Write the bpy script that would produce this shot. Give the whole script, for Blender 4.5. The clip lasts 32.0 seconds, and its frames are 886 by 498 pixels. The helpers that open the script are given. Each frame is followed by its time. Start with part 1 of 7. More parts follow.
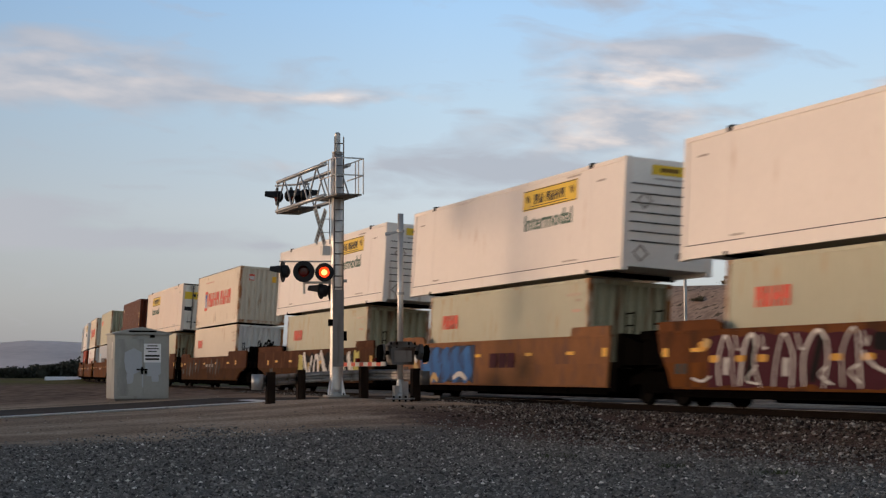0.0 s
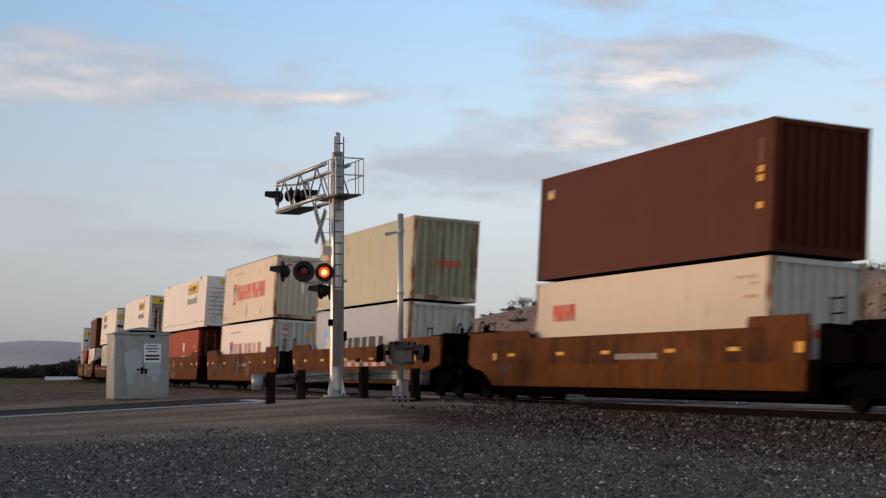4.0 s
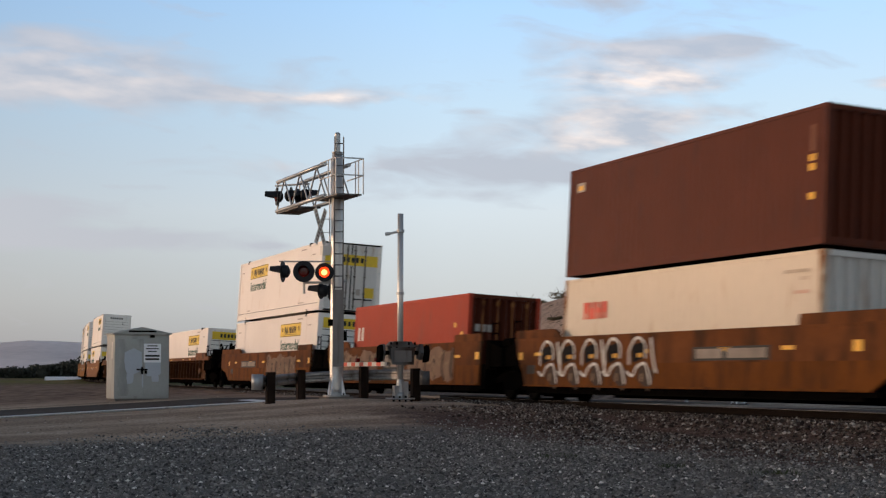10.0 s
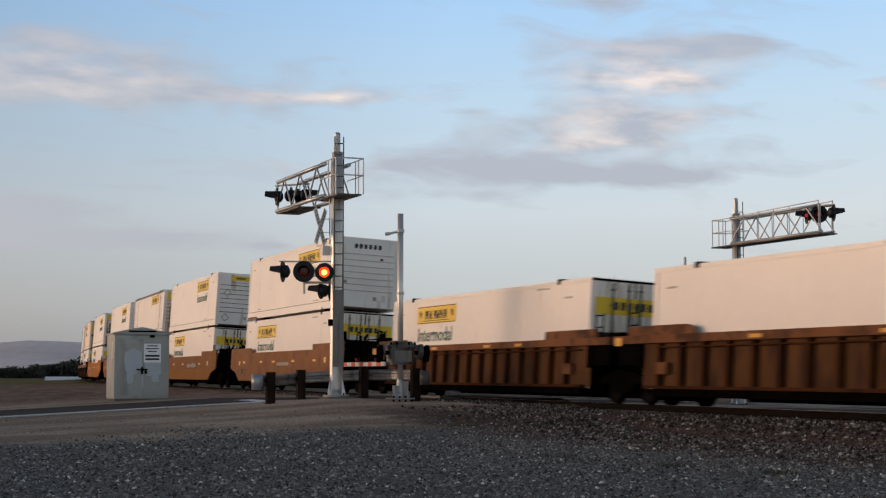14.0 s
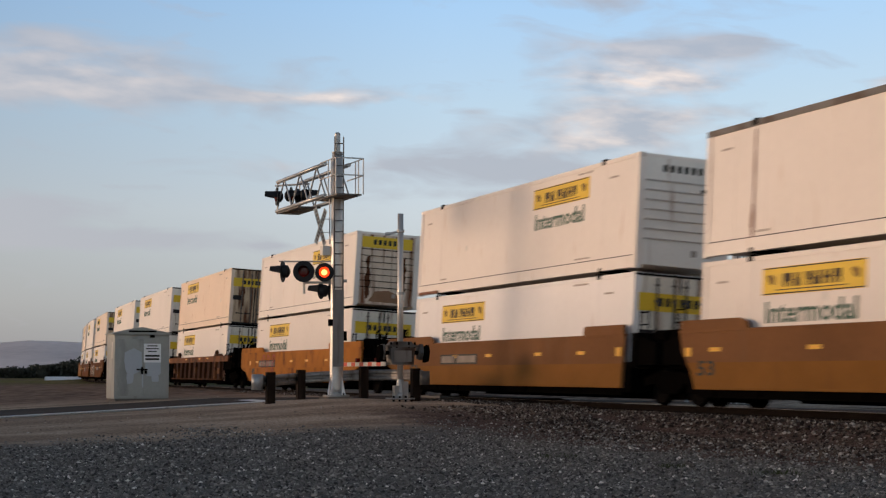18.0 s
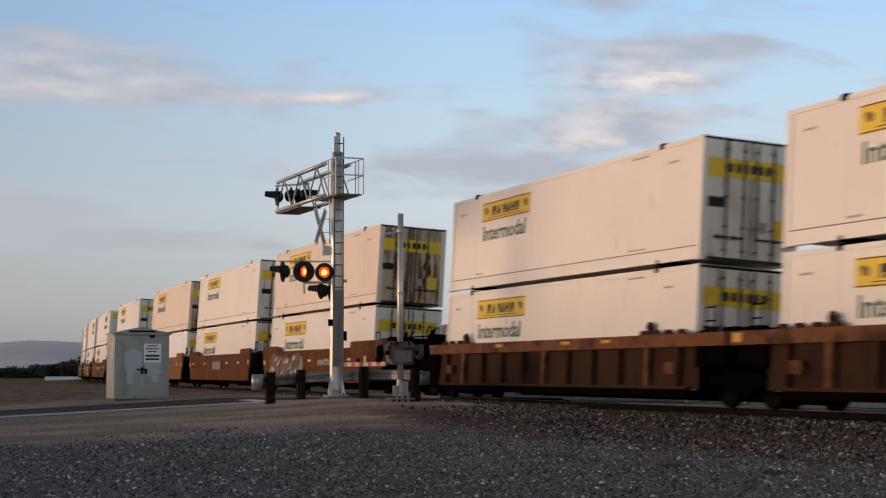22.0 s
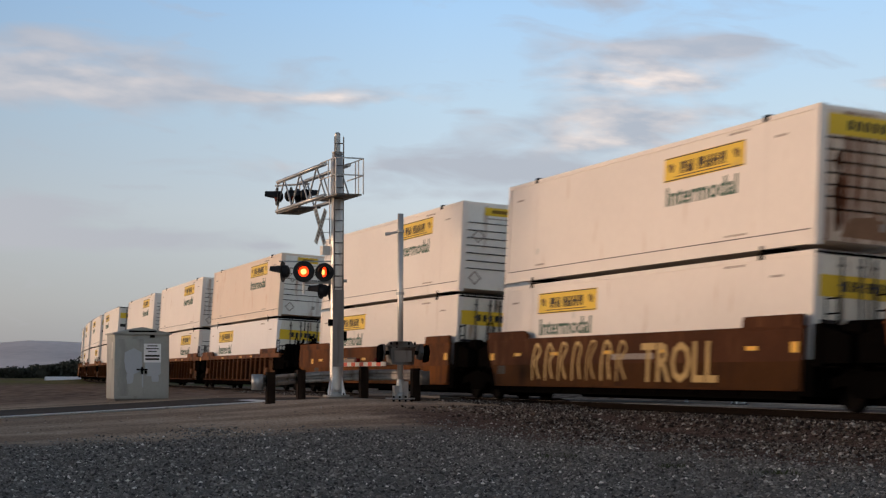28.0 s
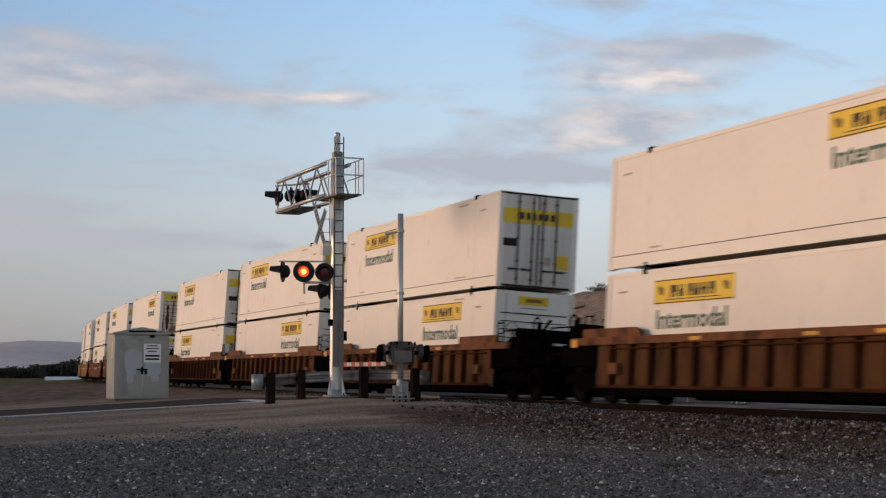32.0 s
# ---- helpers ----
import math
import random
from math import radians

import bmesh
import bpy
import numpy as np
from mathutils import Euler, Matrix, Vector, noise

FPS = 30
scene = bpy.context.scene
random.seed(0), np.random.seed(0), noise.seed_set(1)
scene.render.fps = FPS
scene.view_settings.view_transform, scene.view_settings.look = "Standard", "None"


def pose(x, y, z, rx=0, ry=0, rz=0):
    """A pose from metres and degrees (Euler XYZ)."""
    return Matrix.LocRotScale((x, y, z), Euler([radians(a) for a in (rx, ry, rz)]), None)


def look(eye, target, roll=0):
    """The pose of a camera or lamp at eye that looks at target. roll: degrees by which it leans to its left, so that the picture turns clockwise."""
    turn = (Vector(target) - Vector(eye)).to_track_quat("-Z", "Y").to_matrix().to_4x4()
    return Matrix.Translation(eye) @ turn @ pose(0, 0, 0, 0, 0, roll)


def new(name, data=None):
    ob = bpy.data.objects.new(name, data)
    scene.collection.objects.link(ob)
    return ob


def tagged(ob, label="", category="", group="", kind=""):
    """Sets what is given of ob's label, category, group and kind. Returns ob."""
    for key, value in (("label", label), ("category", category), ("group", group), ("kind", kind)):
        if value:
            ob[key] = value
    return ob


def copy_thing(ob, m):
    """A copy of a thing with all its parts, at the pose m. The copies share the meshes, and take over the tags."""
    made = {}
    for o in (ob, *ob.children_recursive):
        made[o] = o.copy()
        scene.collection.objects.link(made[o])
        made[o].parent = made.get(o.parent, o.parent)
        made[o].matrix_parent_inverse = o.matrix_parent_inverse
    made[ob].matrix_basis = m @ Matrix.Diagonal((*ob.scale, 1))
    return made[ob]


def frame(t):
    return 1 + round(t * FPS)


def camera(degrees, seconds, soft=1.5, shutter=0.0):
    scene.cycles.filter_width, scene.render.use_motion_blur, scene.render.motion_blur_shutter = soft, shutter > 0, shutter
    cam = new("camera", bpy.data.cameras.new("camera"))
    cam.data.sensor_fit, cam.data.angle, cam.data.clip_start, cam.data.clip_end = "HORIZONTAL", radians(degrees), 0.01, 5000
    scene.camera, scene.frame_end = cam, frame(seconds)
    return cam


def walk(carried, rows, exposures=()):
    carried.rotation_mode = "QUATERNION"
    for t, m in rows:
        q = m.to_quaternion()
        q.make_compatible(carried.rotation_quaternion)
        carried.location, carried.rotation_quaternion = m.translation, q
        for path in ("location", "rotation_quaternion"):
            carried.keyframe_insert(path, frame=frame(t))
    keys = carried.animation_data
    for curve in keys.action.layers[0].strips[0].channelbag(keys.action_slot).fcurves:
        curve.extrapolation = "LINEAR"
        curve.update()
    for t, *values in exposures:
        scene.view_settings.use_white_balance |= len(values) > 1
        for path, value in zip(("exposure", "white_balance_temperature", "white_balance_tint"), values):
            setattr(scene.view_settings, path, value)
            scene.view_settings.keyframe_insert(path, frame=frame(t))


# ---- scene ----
# The camera stands on its tripod beside the line.
EYE = Vector((0.0, 0.0, 1.5))
YAW, PITCH = radians(68.022), radians(4.410)
cam = camera(30.78, 32.0, soft=1.25, shutter=0.34)
AIM = EYE + Vector((-math.sin(YAW) * math.cos(PITCH), math.cos(YAW) * math.cos(PITCH), math.sin(PITCH))) * 10
walk(cam, [(0.0, look(EYE, AIM)), (32.0, look(EYE, AIM))],
     [(0, 0.03), (1, 0.03), (2, 0.07), (3, 0.13), (4.5, 0.15), (6, 0.21), (7, 0.14), (8, 0.04), (9, 0.06), (10, 0.22), (11, 0.13), (12, 0.06), (13, 0.02), (14, 0.05),
      (17, 0.07), (18, 0.03), (20, 0.03), (23, 0.02), (28, 0.04), (32, 0.02)])

# ---------------------------------------------------------------- sky and sun
SUN_FROM = Vector((-0.62, -1.0, 0.064)).normalized()


def sky_world():
    world = bpy.data.worlds.new("evening_sky")
    scene.world = world
    world.use_nodes = True
    nt = world.node_tree
    nt.nodes.clear()
    N, L = nt.nodes.new, nt.links.new

    def math_node(op, a, b=None, c=None):
        n = N("ShaderNodeMath")
        n.operation = op
        for i, v in enumerate((a, b, c)):
            if v is None:
                continue
            if isinstance(v, (int, float)):
                n.inputs[i].default_value = v
            else:
                L(v, n.inputs[i])
        return n.outputs[0]

    def ramp(fac, stops, ease="LINEAR"):
        n = N("ShaderNodeValToRGB")
        n.color_ramp.interpolation = ease
        e = n.color_ramp.elements
        while len(e) < len(stops):
            e.new(0.5)
        for el, (p, c) in zip(e, stops):
            el.position, el.color = p, (*c, 1)
        L(fac, n.inputs[0])
        return n.outputs[0]

    def mix(fac, a, b):
        n = N("ShaderNodeMix")
        n.data_type = "RGBA"
        for sock, v in ((n.inputs[0], fac), (n.inputs[6], a), (n.inputs[7], b)):
            if isinstance(v, (int, float)):
                sock.default_value = v
            elif isinstance(v, tuple):
                sock.default_value = (*v, 1)
            else:
                L(v, sock)
        return n.outputs[2]

    way = N("ShaderNodeTexCoord").outputs["Generated"]
    sep = N("ShaderNodeSeparateXYZ")
    L(way, sep.inputs[0])
    dx, dy, dz = sep.outputs
    el = math_node("MULTIPLY", math_node("ARCSINE", dz), 180 / math.pi)
    # compass angle, counted to the right from the middle of the western sky
    az = math_node("SUBTRACT", 68.022, math_node("MULTIPLY", math_node("ARCTAN2", math_node("MULTIPLY", dx, -1.0), dy), 180 / math.pi))
    base = ramp(math_node("DIVIDE", math_node("ADD", el, 2.0), 32.0), [
        (0.0, (0.36, 0.37, 0.41)), (0.0625, (0.335, 0.365, 0.395)), (0.14, (0.475, 0.515, 0.55)), (0.24, (0.56, 0.63, 0.70)),
        (0.36, (0.48, 0.64, 0.80)), (0.47, (0.38, 0.60, 0.88)), (0.60, (0.20, 0.31, 0.48)), (1.0, (0.06, 0.095, 0.16))])
    # the western side is a little greyer and darker
    side = math_node("MULTIPLY_ADD", az, 0.03, 0.5)
    tone = ramp(side, [(0.0, (0.66, 0.67, 0.70)), (0.5, (0.97, 0.97, 0.97)), (1.0, (1.06, 1.03, 1.0))])
    mul = N("ShaderNodeMix")
    mul.data_type, mul.blend_type = "RGBA", "MULTIPLY"
    mul.inputs[0].default_value = 1.0
    L(base, mul.inputs[6]), L(tone, mul.inputs[7])
    east = N("ShaderNodeMix")
    east.data_type, east.blend_type = "RGBA", "MULTIPLY"
    grow = N("ShaderNodeMapRange")
    L(dx, grow.inputs[0])
    L(grow.outputs[0], east.inputs[0])
    L(mul.outputs[2], east.inputs[6])
    east.inputs[7].default_value = (2.2, 1.85, 1.55, 1)
    base = east.outputs[2]

    # streaky clouds: long flat banks, broken up by noise
    flat = N("ShaderNodeCombineXYZ")
    L(math_node("MULTIPLY", az, 0.26), flat.inputs[0])
    L(math_node("MULTIPLY", math_node("MULTIPLY_ADD", az, 0.06, el), 0.85), flat.inputs[1])
    noise_tex = N("ShaderNodeTexNoise")
    noise_tex.inputs["Scale"].default_value = 1.1
    noise_tex.inputs["Detail"].default_value = 7.0
    noise_tex.inputs["Roughness"].default_value = 0.52
    noise_tex.inputs["Distortion"].default_value = 0.5
    L(flat.outputs[0], noise_tex.inputs["Vector"])
    nf = noise_tex.outputs["Fac"]
    fine = N("ShaderNodeTexNoise")
    fine.inputs["Scale"].default_value = 1.9
    fine.inputs["Detail"].default_value = 6.0
    L(flat.outputs[0], fine.inputs["Vector"])
    ff = fine.outputs["Fac"]
    BANKS = [(-13.0, 10.3, 4.6, 1.15, 1.3, 0.30), (-15.0, 11.6, 2.6, 0.4, 0.6, 0.0), (-8.2, 9.7, 2.6, 0.45, 0.6, 0.05), (-3.9, 9.75, 2.9, 0.30, 0.85, 0.9),
             (-14.5, 5.6, 2.3, 0.55, 1.25, 0.0), (-11.6, 4.65, 4.2, 0.42, 1.2, 0.0), (-6.1, 4.5, 1.0, 0.12, 0.6, 0.0), (-11.3, 6.5, 1.6, 0.12, 0.5, 0.0),
             (7.0, 11.3, 3.8, 0.62, 0.9, 0.35), (10.2, 11.5, 1.6, 0.42, 0.9, 0.0), (7.2, 10.3, 3.4, 0.55, 0.95, 1.0), (6.4, 8.9, 3.9, 0.75, 0.95, 0.65), (5.6, 8.1, 1.8, 0.32, 0.7, 1.0),
             (2.6, 7.35, 5.4, 0.68, 1.0, 0.0), (7.0, 6.9, 3.4, 0.42, 0.8, 0.0), (-0.4, 6.3, 2.2, 0.26, 0.7, 0.1), (1.0, 9.3, 0.8, 0.14, 0.7, 0.0), (5.8, 13.1, 3.2, 0.42, 0.8, 0.1),
             (-5.5, 7.3, 3.0, 0.35, 0.30, 0.7), (15.8, 9.9, 0.9, 0.25, 0.7, 0.9), (40.0, 9.0, 14.0, 1.5, 0.7, 0.5), (-48.0, 8.0, 16.0, 1.6, 0.7, 0.3)]
    cover = warm = None
    for a0, e0, wa, we, k, pink in BANKS:
        ua = math_node("DIVIDE", math_node("SUBTRACT", az, a0), wa)
        ue = math_node("DIVIDE", math_node("SUBTRACT", el, e0), we)
        q = math_node("ADD", math_node("MULTIPLY", ua, ua), math_node("MULTIPLY", ue, ue))
        g = math_node("MULTIPLY", math_node("POWER", 2.718, math_node("MULTIPLY", q, -0.9)), k)
        cover = g if cover is None else math_node("ADD", cover, g)
        w = math_node("MULTIPLY", g, pink)
        warm = w if warm is None else math_node("ADD", warm, w)
    body = math_node("MULTIPLY", math_node("SUBTRACT", math_node("ADD", cover, math_node("MULTIPLY", math_node("SUBTRACT", nf, 0.5), 2.1)), 0.20), 1.5)
    clamp = N("ShaderNodeClamp")
    L(body, clamp.inputs[0])
    mask = math_node("MULTIPLY", clamp.outputs[0], 0.86)
    lit = N("ShaderNodeClamp")
    L(math_node("MULTIPLY", warm, math_node("MULTIPLY", math_node("SUBTRACT", ff, 0.36), 3.6)), lit.inputs[0])
    tint = mix(lit.outputs[0], (0.385, 0.41, 0.49), (0.90, 0.75, 0.68))
    both = mix(mask, base, tint)
    # the wide afterglow low over the place where the sun goes down
    flatten = N("ShaderNodeCombineXYZ")
    L(dx, flatten.inputs[0]), L(dy, flatten.inputs[1])
    unit = N("ShaderNodeVectorMath")
    unit.operation = "NORMALIZE"
    L(flatten.outputs[0], unit.inputs[0])
    dot = N("ShaderNodeVectorMath")
    dot.operation = "DOT_PRODUCT"
    L(unit.outputs[0], dot.inputs[0])
    dot.inputs[1].default_value = Vector((SUN_FROM.x, SUN_FROM.y, 0)).normalized()
    wide = math_node("POWER", 2.718, math_node("MULTIPLY", math_node("SUBTRACT", dot.outputs["Value"], 1.0), 10.0))
    ue = math_node("DIVIDE", math_node("SUBTRACT", el, 3.0), 6.5)
    low = math_node("POWER", 2.718, math_node("MULTIPLY", math_node("MULTIPLY", ue, ue), -1.0))
    after = N("ShaderNodeMix")
    after.data_type, after.blend_type = "RGBA", "ADD"
    L(math_node("MULTIPLY", wide, low), after.inputs[0])
    L(both, after.inputs[6])
    after.inputs[7].default_value = (7.6, 4.85, 3.05, 1)
    glow = N("ShaderNodeBackground")
    L(after.outputs[2], glow.inputs[0])
    glow.inputs[1].default_value = 1.0
    sky = N("ShaderNodeTexSky")
    sky.sky_type, sky.sun_disc = "NISHITA", False
    sky.sun_elevation = math.asin(SUN_FROM.z)
    sky.sun_rotation = math.atan2(SUN_FROM.x, SUN_FROM.y)
    back = N("ShaderNodeBackground")
    L(sky.outputs[0], back.inputs[0])
    back.inputs[1].default_value = 0.03
    add = N("ShaderNodeAddShader")
    L(glow.outputs[0], add.inputs[0]), L(back.outputs[0], add.inputs[1])
    L(add.outputs[0], N("ShaderNodeOutputWorld").inputs[0])


sky_world()
sun = new("sun", bpy.data.lights.new("sun", "SUN"))
sun.data.energy, sun.data.angle, sun.data.color = 2.25, radians(17.0), (1.0, 0.685, 0.46)
sun.matrix_world = look(SUN_FROM * 50, (0, 0, 0))

# ---------------------------------------------------------------- materials


def surface(name, color, rough=0.6, metal=0.0, vary=0.18, scale=3.0, stain=None, stain_at=0.62, stain_scale=1.5, streak=1.0, bump=0.15, bump_scale=40.0, shift=0.0, space="Object", gloss=0.22):
    """A painted, rusted or weathered surface: tone varies at two scales, stains run downwards (streak > 1), fine relief."""
    m = bpy.data.materials.new(name)
    m.use_nodes = True
    nt = m.node_tree
    N, L = nt.nodes.new, nt.links.new
    bsdf = nt.nodes["Principled BSDF"]
    bsdf.inputs["Roughness"].default_value, bsdf.inputs["Metallic"].default_value = rough, metal
    bsdf.inputs["Specular IOR Level"].default_value = gloss
    if space == "Object":
        co = N("ShaderNodeTexCoord").outputs["Object"]
    else:
        co = N("ShaderNodeNewGeometry").outputs["Position"]
    info = N("ShaderNodeObjectInfo").outputs["Random"]

    def noise_of(s, detail, stretch=(1, 1, 1), off=0.0):
        mp = N("ShaderNodeMapping")
        mp.inputs["Scale"].default_value = stretch
        L(co, mp.inputs[0])
        if space == "Object":
            sc = N("ShaderNodeMath")
            sc.operation = "MULTIPLY_ADD"
            L(info, sc.inputs[0])
            sc.inputs[1].default_value, sc.inputs[2].default_value = 37.0, off
            cb = N("ShaderNodeCombineXYZ")
            L(sc.outputs[0], cb.inputs[0]), L(sc.outputs[0], cb.inputs[2])
            L(cb.outputs[0], mp.inputs["Location"])
        n = N("ShaderNodeTexNoise")
        n.inputs["Scale"].default_value, n.inputs["Detail"].default_value = s, detail
        L(mp.outputs[0], n.inputs["Vector"])
        return n.outputs["Fac"]

    big, small = noise_of(scale * 0.25, 4), noise_of(scale * 4, 6, off=3.0)
    mr = N("ShaderNodeMath")
    mr.operation = "MULTIPLY_ADD"
    L(small, mr.inputs[0])
    mr.inputs[1].default_value = 0.45
    L(big, mr.inputs[2])
    val = N("ShaderNodeMapRange")
    L(mr.outputs[0], val.inputs[0])
    val.inputs[1].default_value, val.inputs[2].default_value = 0.42, 1.02
    val.inputs[3].default_value, val.inputs[4].default_value = 1 - vary, 1 + vary
    hsv = N("ShaderNodeHueSaturation")
    hsv.inputs["Color"].default_value = (*color, 1)
    L(val.outputs[0], hsv.inputs["Value"])
    out = hsv.outputs[0]
    if shift:
        ma = N("ShaderNodeMapRange")
        L(info, ma.inputs[0])
        ma.inputs[3].default_value, ma.inputs[4].default_value = 1 - shift, 1 + shift
        h2 = N("ShaderNodeHueSaturation")
        L(out, h2.inputs["Color"]), L(ma.outputs[0], h2.inputs["Value"])
        out = h2.outputs[0]
    if stain:
        s1 = noise_of(stain_scale, 7, (streak, streak, 1.0 / streak), 11.0)
        r = N("ShaderNodeMapRange")
        L(s1, r.inputs[0])
        r.inputs[1].default_value, r.inputs[2].default_value = stain_at - 0.06, stain_at + 0.10
        mx = N("ShaderNodeMix")
        mx.data_type = "RGBA"
        L(r.outputs[0], mx.inputs[0]), L(out, mx.inputs[6])
        mx.inputs[7].default_value = (*stain, 1)
        out = mx.outputs[2]
    L(out, bsdf.inputs["Base Color"])
    if bump:
        b = N("ShaderNodeBump")
        b.inputs["Strength"].default_value, b.inputs["Distance"].default_value = bump, 0.02
        L(noise_of(bump_scale, 3), b.inputs["Height"])
        L(b.outputs[0], bsdf.inputs["Normal"])
    return m


def glowing(name, color, strength):
    m = bpy.data.materials.new(name)
    m.use_nodes = True
    b = m.node_tree.nodes["Principled BSDF"]
    b.inputs["Base Color"].default_value = (*color, 1)
    b.inputs["Emission Color"].default_value = (*color, 1)
    b.inputs["Emission Strength"].default_value = strength
    return m


RUST = (0.30, 0.12, 0.04)
WHITE = surface("white_container_paint", (0.75, 0.69, 0.63), 0.45, vary=0.06, scale=1.2, stain=(0.60, 0.49, 0.40), stain_at=0.69, streak=2.0, bump=0.04)
WHITE_FRESH = surface("fresh_white_container_paint", (0.80, 0.77, 0.75), 0.42, vary=0.05, scale=1.2, stain=(0.62, 0.55, 0.48), stain_at=0.70, streak=2.0, bump=0.04)
PINKISH = surface("sun_faded_container_paint", (0.70, 0.59, 0.49), 0.5, vary=0.06, scale=1.0, stain=(0.62, 0.44, 0.32), stain_at=0.66, streak=1.8, bump=0.04)
WHITE_OLD = surface("aged_white_container_paint", (0.74, 0.60, 0.47), 0.55, vary=0.08, scale=1.0, stain=(0.52, 0.31, 0.18), stain_at=0.68, streak=1.6, bump=0.05)
WHITE_CLEAN = surface("clean_white_paint", (0.80, 0.80, 0.80), 0.4, vary=0.04, bump=0.03)
ROD = surface("grimy_lock_rod_steel", (0.12, 0.10, 0.085), 0.6, 0.2, vary=0.3)
NOSE = surface("weathered_white_end", (0.74, 0.71, 0.66), 0.5, vary=0.10, stain=(0.30, 0.15, 0.07), stain_at=0.64, streak=3.0, stain_scale=1.0)
NOSE_RUST = surface("rust_streaked_end", (0.64, 0.52, 0.41), 0.6, vary=0.15, stain=(0.17, 0.06, 0.025), stain_at=0.52, streak=3.5, stain_scale=1.1)
DOOR = surface("weathered_white_door", (0.71, 0.66, 0.57), 0.5, vary=0.16, stain=(0.24, 0.13, 0.07), stain_at=0.62, streak=3.0, stain_scale=1.5)
DOOR_RUST = surface("rusty_door", (0.52, 0.38, 0.25), 0.6, vary=0.22, stain=(0.12, 0.045, 0.02), stain_at=0.51, streak=3.2, stain_scale=1.5)
BEIGE = surface("beige_container_paint", (0.43, 0.42, 0.305), 0.5, vary=0.08, scale=1.0, stain=(0.40, 0.27, 0.14), stain_at=0.64, streak=2.0, bump=0.05)
CREAM = surface("cream_container_paint", (0.63, 0.545, 0.425), 0.5, vary=0.07, scale=1.0, stain=(0.40, 0.24, 0.12), stain_at=0.66, streak=2.2, bump=0.05)
POST_RUST = surface("rust_bitten_post_paint", (0.52, 0.42, 0.31), 0.65, vary=0.2, stain=(0.25, 0.098, 0.030), stain_at=0.47, streak=1.6, stain_scale=2.5, bump=0.2)
# Olive darkened: the shadow of the overhanging upper container is in the colour.
OLIVE = surface("olive_end_with_shade", (0.37, 0.345, 0.235), 0.55, vary=0.12, stain=(0.20, 0.10, 0.05), stain_at=0.60, streak=3.0)
PALE = surface("pale_grey_container_paint", (0.60, 0.565, 0.52), 0.5, vary=0.08, stain=(0.35, 0.22, 0.13), stain_at=0.66, streak=2.4)
GREY = surface("blue_grey_container_paint", (0.40, 0.43, 0.47), 0.5, vary=0.07, stain=(0.25, 0.20, 0.17), stain_at=0.66, streak=2.2)
CLAY = surface("faded_clay_marking", (0.20, 0.09, 0.055), 0.6, vary=0.2, bump=0.0, gloss=0.06)
MAROON = surface("maroon_container_paint", (0.086, 0.022, 0.011), 0.5, vary=0.12, stain=(0.06, 0.02, 0.015), stain_at=0.63, streak=2.2, gloss=0.06)
RED = surface("red_container_paint", (0.34, 0.048, 0.024), 0.5, vary=0.10, stain=(0.22, 0.06, 0.04), stain_at=0.64, streak=2.0, gloss=0.06)
RUSTY = surface("rusty_steel", RUST, 0.8, vary=0.35, stain=(0.10, 0.035, 0.015), stain_at=0.58, bump=0.3, gloss=0.06)
ORANGE = surface("weathered_orange_car_paint", (0.124, 0.044, 0.0140), 0.78, vary=0.34, scale=1.4, stain=(0.058, 0.025, 0.012), stain_at=0.54, streak=1.5, stain_scale=0.9, gloss=0.06)
ORANGE_LOW = surface("brighter_orange_lower_band", (0.134, 0.044, 0.0080), 0.75, vary=0.26, scale=2.2, stain=(0.075, 0.028, 0.009), stain_at=0.55, streak=2.0, stain_scale=1.6, gloss=0.06)
GOLD = surface("faded_golden_brown_car_paint", (0.190, 0.088, 0.036), 0.75, vary=0.2, scale=2.0, stain=(0.19, 0.095, 0.045), stain_at=0.62, streak=1.4, stain_scale=0.9, gloss=0.06)
GOLD_LOW = surface("golden_orange_lower_band", (0.225, 0.098, 0.022), 0.72, vary=0.12, stain=(0.20, 0.085, 0.022), stain_at=0.64, streak=1.4, stain_scale=1.0, gloss=0.06)
BRIGHT = surface("bright_orange_car_paint", (0.36, 0.135, 0.022), 0.72, vary=0.18, stain=(0.17, 0.062, 0.018), stain_at=0.58, streak=1.3, stain_scale=1.1, gloss=0.06)
BROWN = surface("dark_brown_car_paint", (0.070, 0.027, 0.0125), 0.8, vary=0.32, scale=2.5, stain=(0.12, 0.052, 0.022), stain_at=0.58, streak=1.8, stain_scale=1.4, gloss=0.06)
BROWN_LOW = surface("dark_ochre_lower_band", (0.062, 0.024, 0.0065), 0.8, vary=0.28, scale=2.5, stain=(0.034, 0.014, 0.006), stain_at=0.58, streak=1.8, gloss=0.06)
RIBBED = surface("soot_brown_rib_steel", (0.058, 0.0205, 0.0072), 0.85, gloss=0.03, vary=0.34, scale=1.8, stain=(0.036, 0.014, 0.007), stain_at=0.55, streak=1.8, stain_scale=1.3)
STREAK = surface("dark_rust_stain", (0.085, 0.032, 0.014), 0.85, vary=0.45, scale=7, bump=0.1)
RUSTY_PALE = surface("scraped_brown_paint", (0.26, 0.145, 0.085), 0.8, vary=0.3, scale=5, bump=0.1)
SIGN_INK = surface("brown_black_sign_ink", (0.055, 0.036, 0.012), 0.6, vary=0.3, scale=6, bump=0.0)
OCHRE_INK = surface("dark_ochre_ink", (0.20, 0.115, 0.02), 0.6, vary=0.2, bump=0.0)
RIB_HEAVY = surface("dark_rib_steel", (0.060, 0.026, 0.014), 0.85, vary=0.3, stain=(0.11, 0.042, 0.016), stain_at=0.62, streak=2.0, stain_scale=1.6, gloss=0.03)
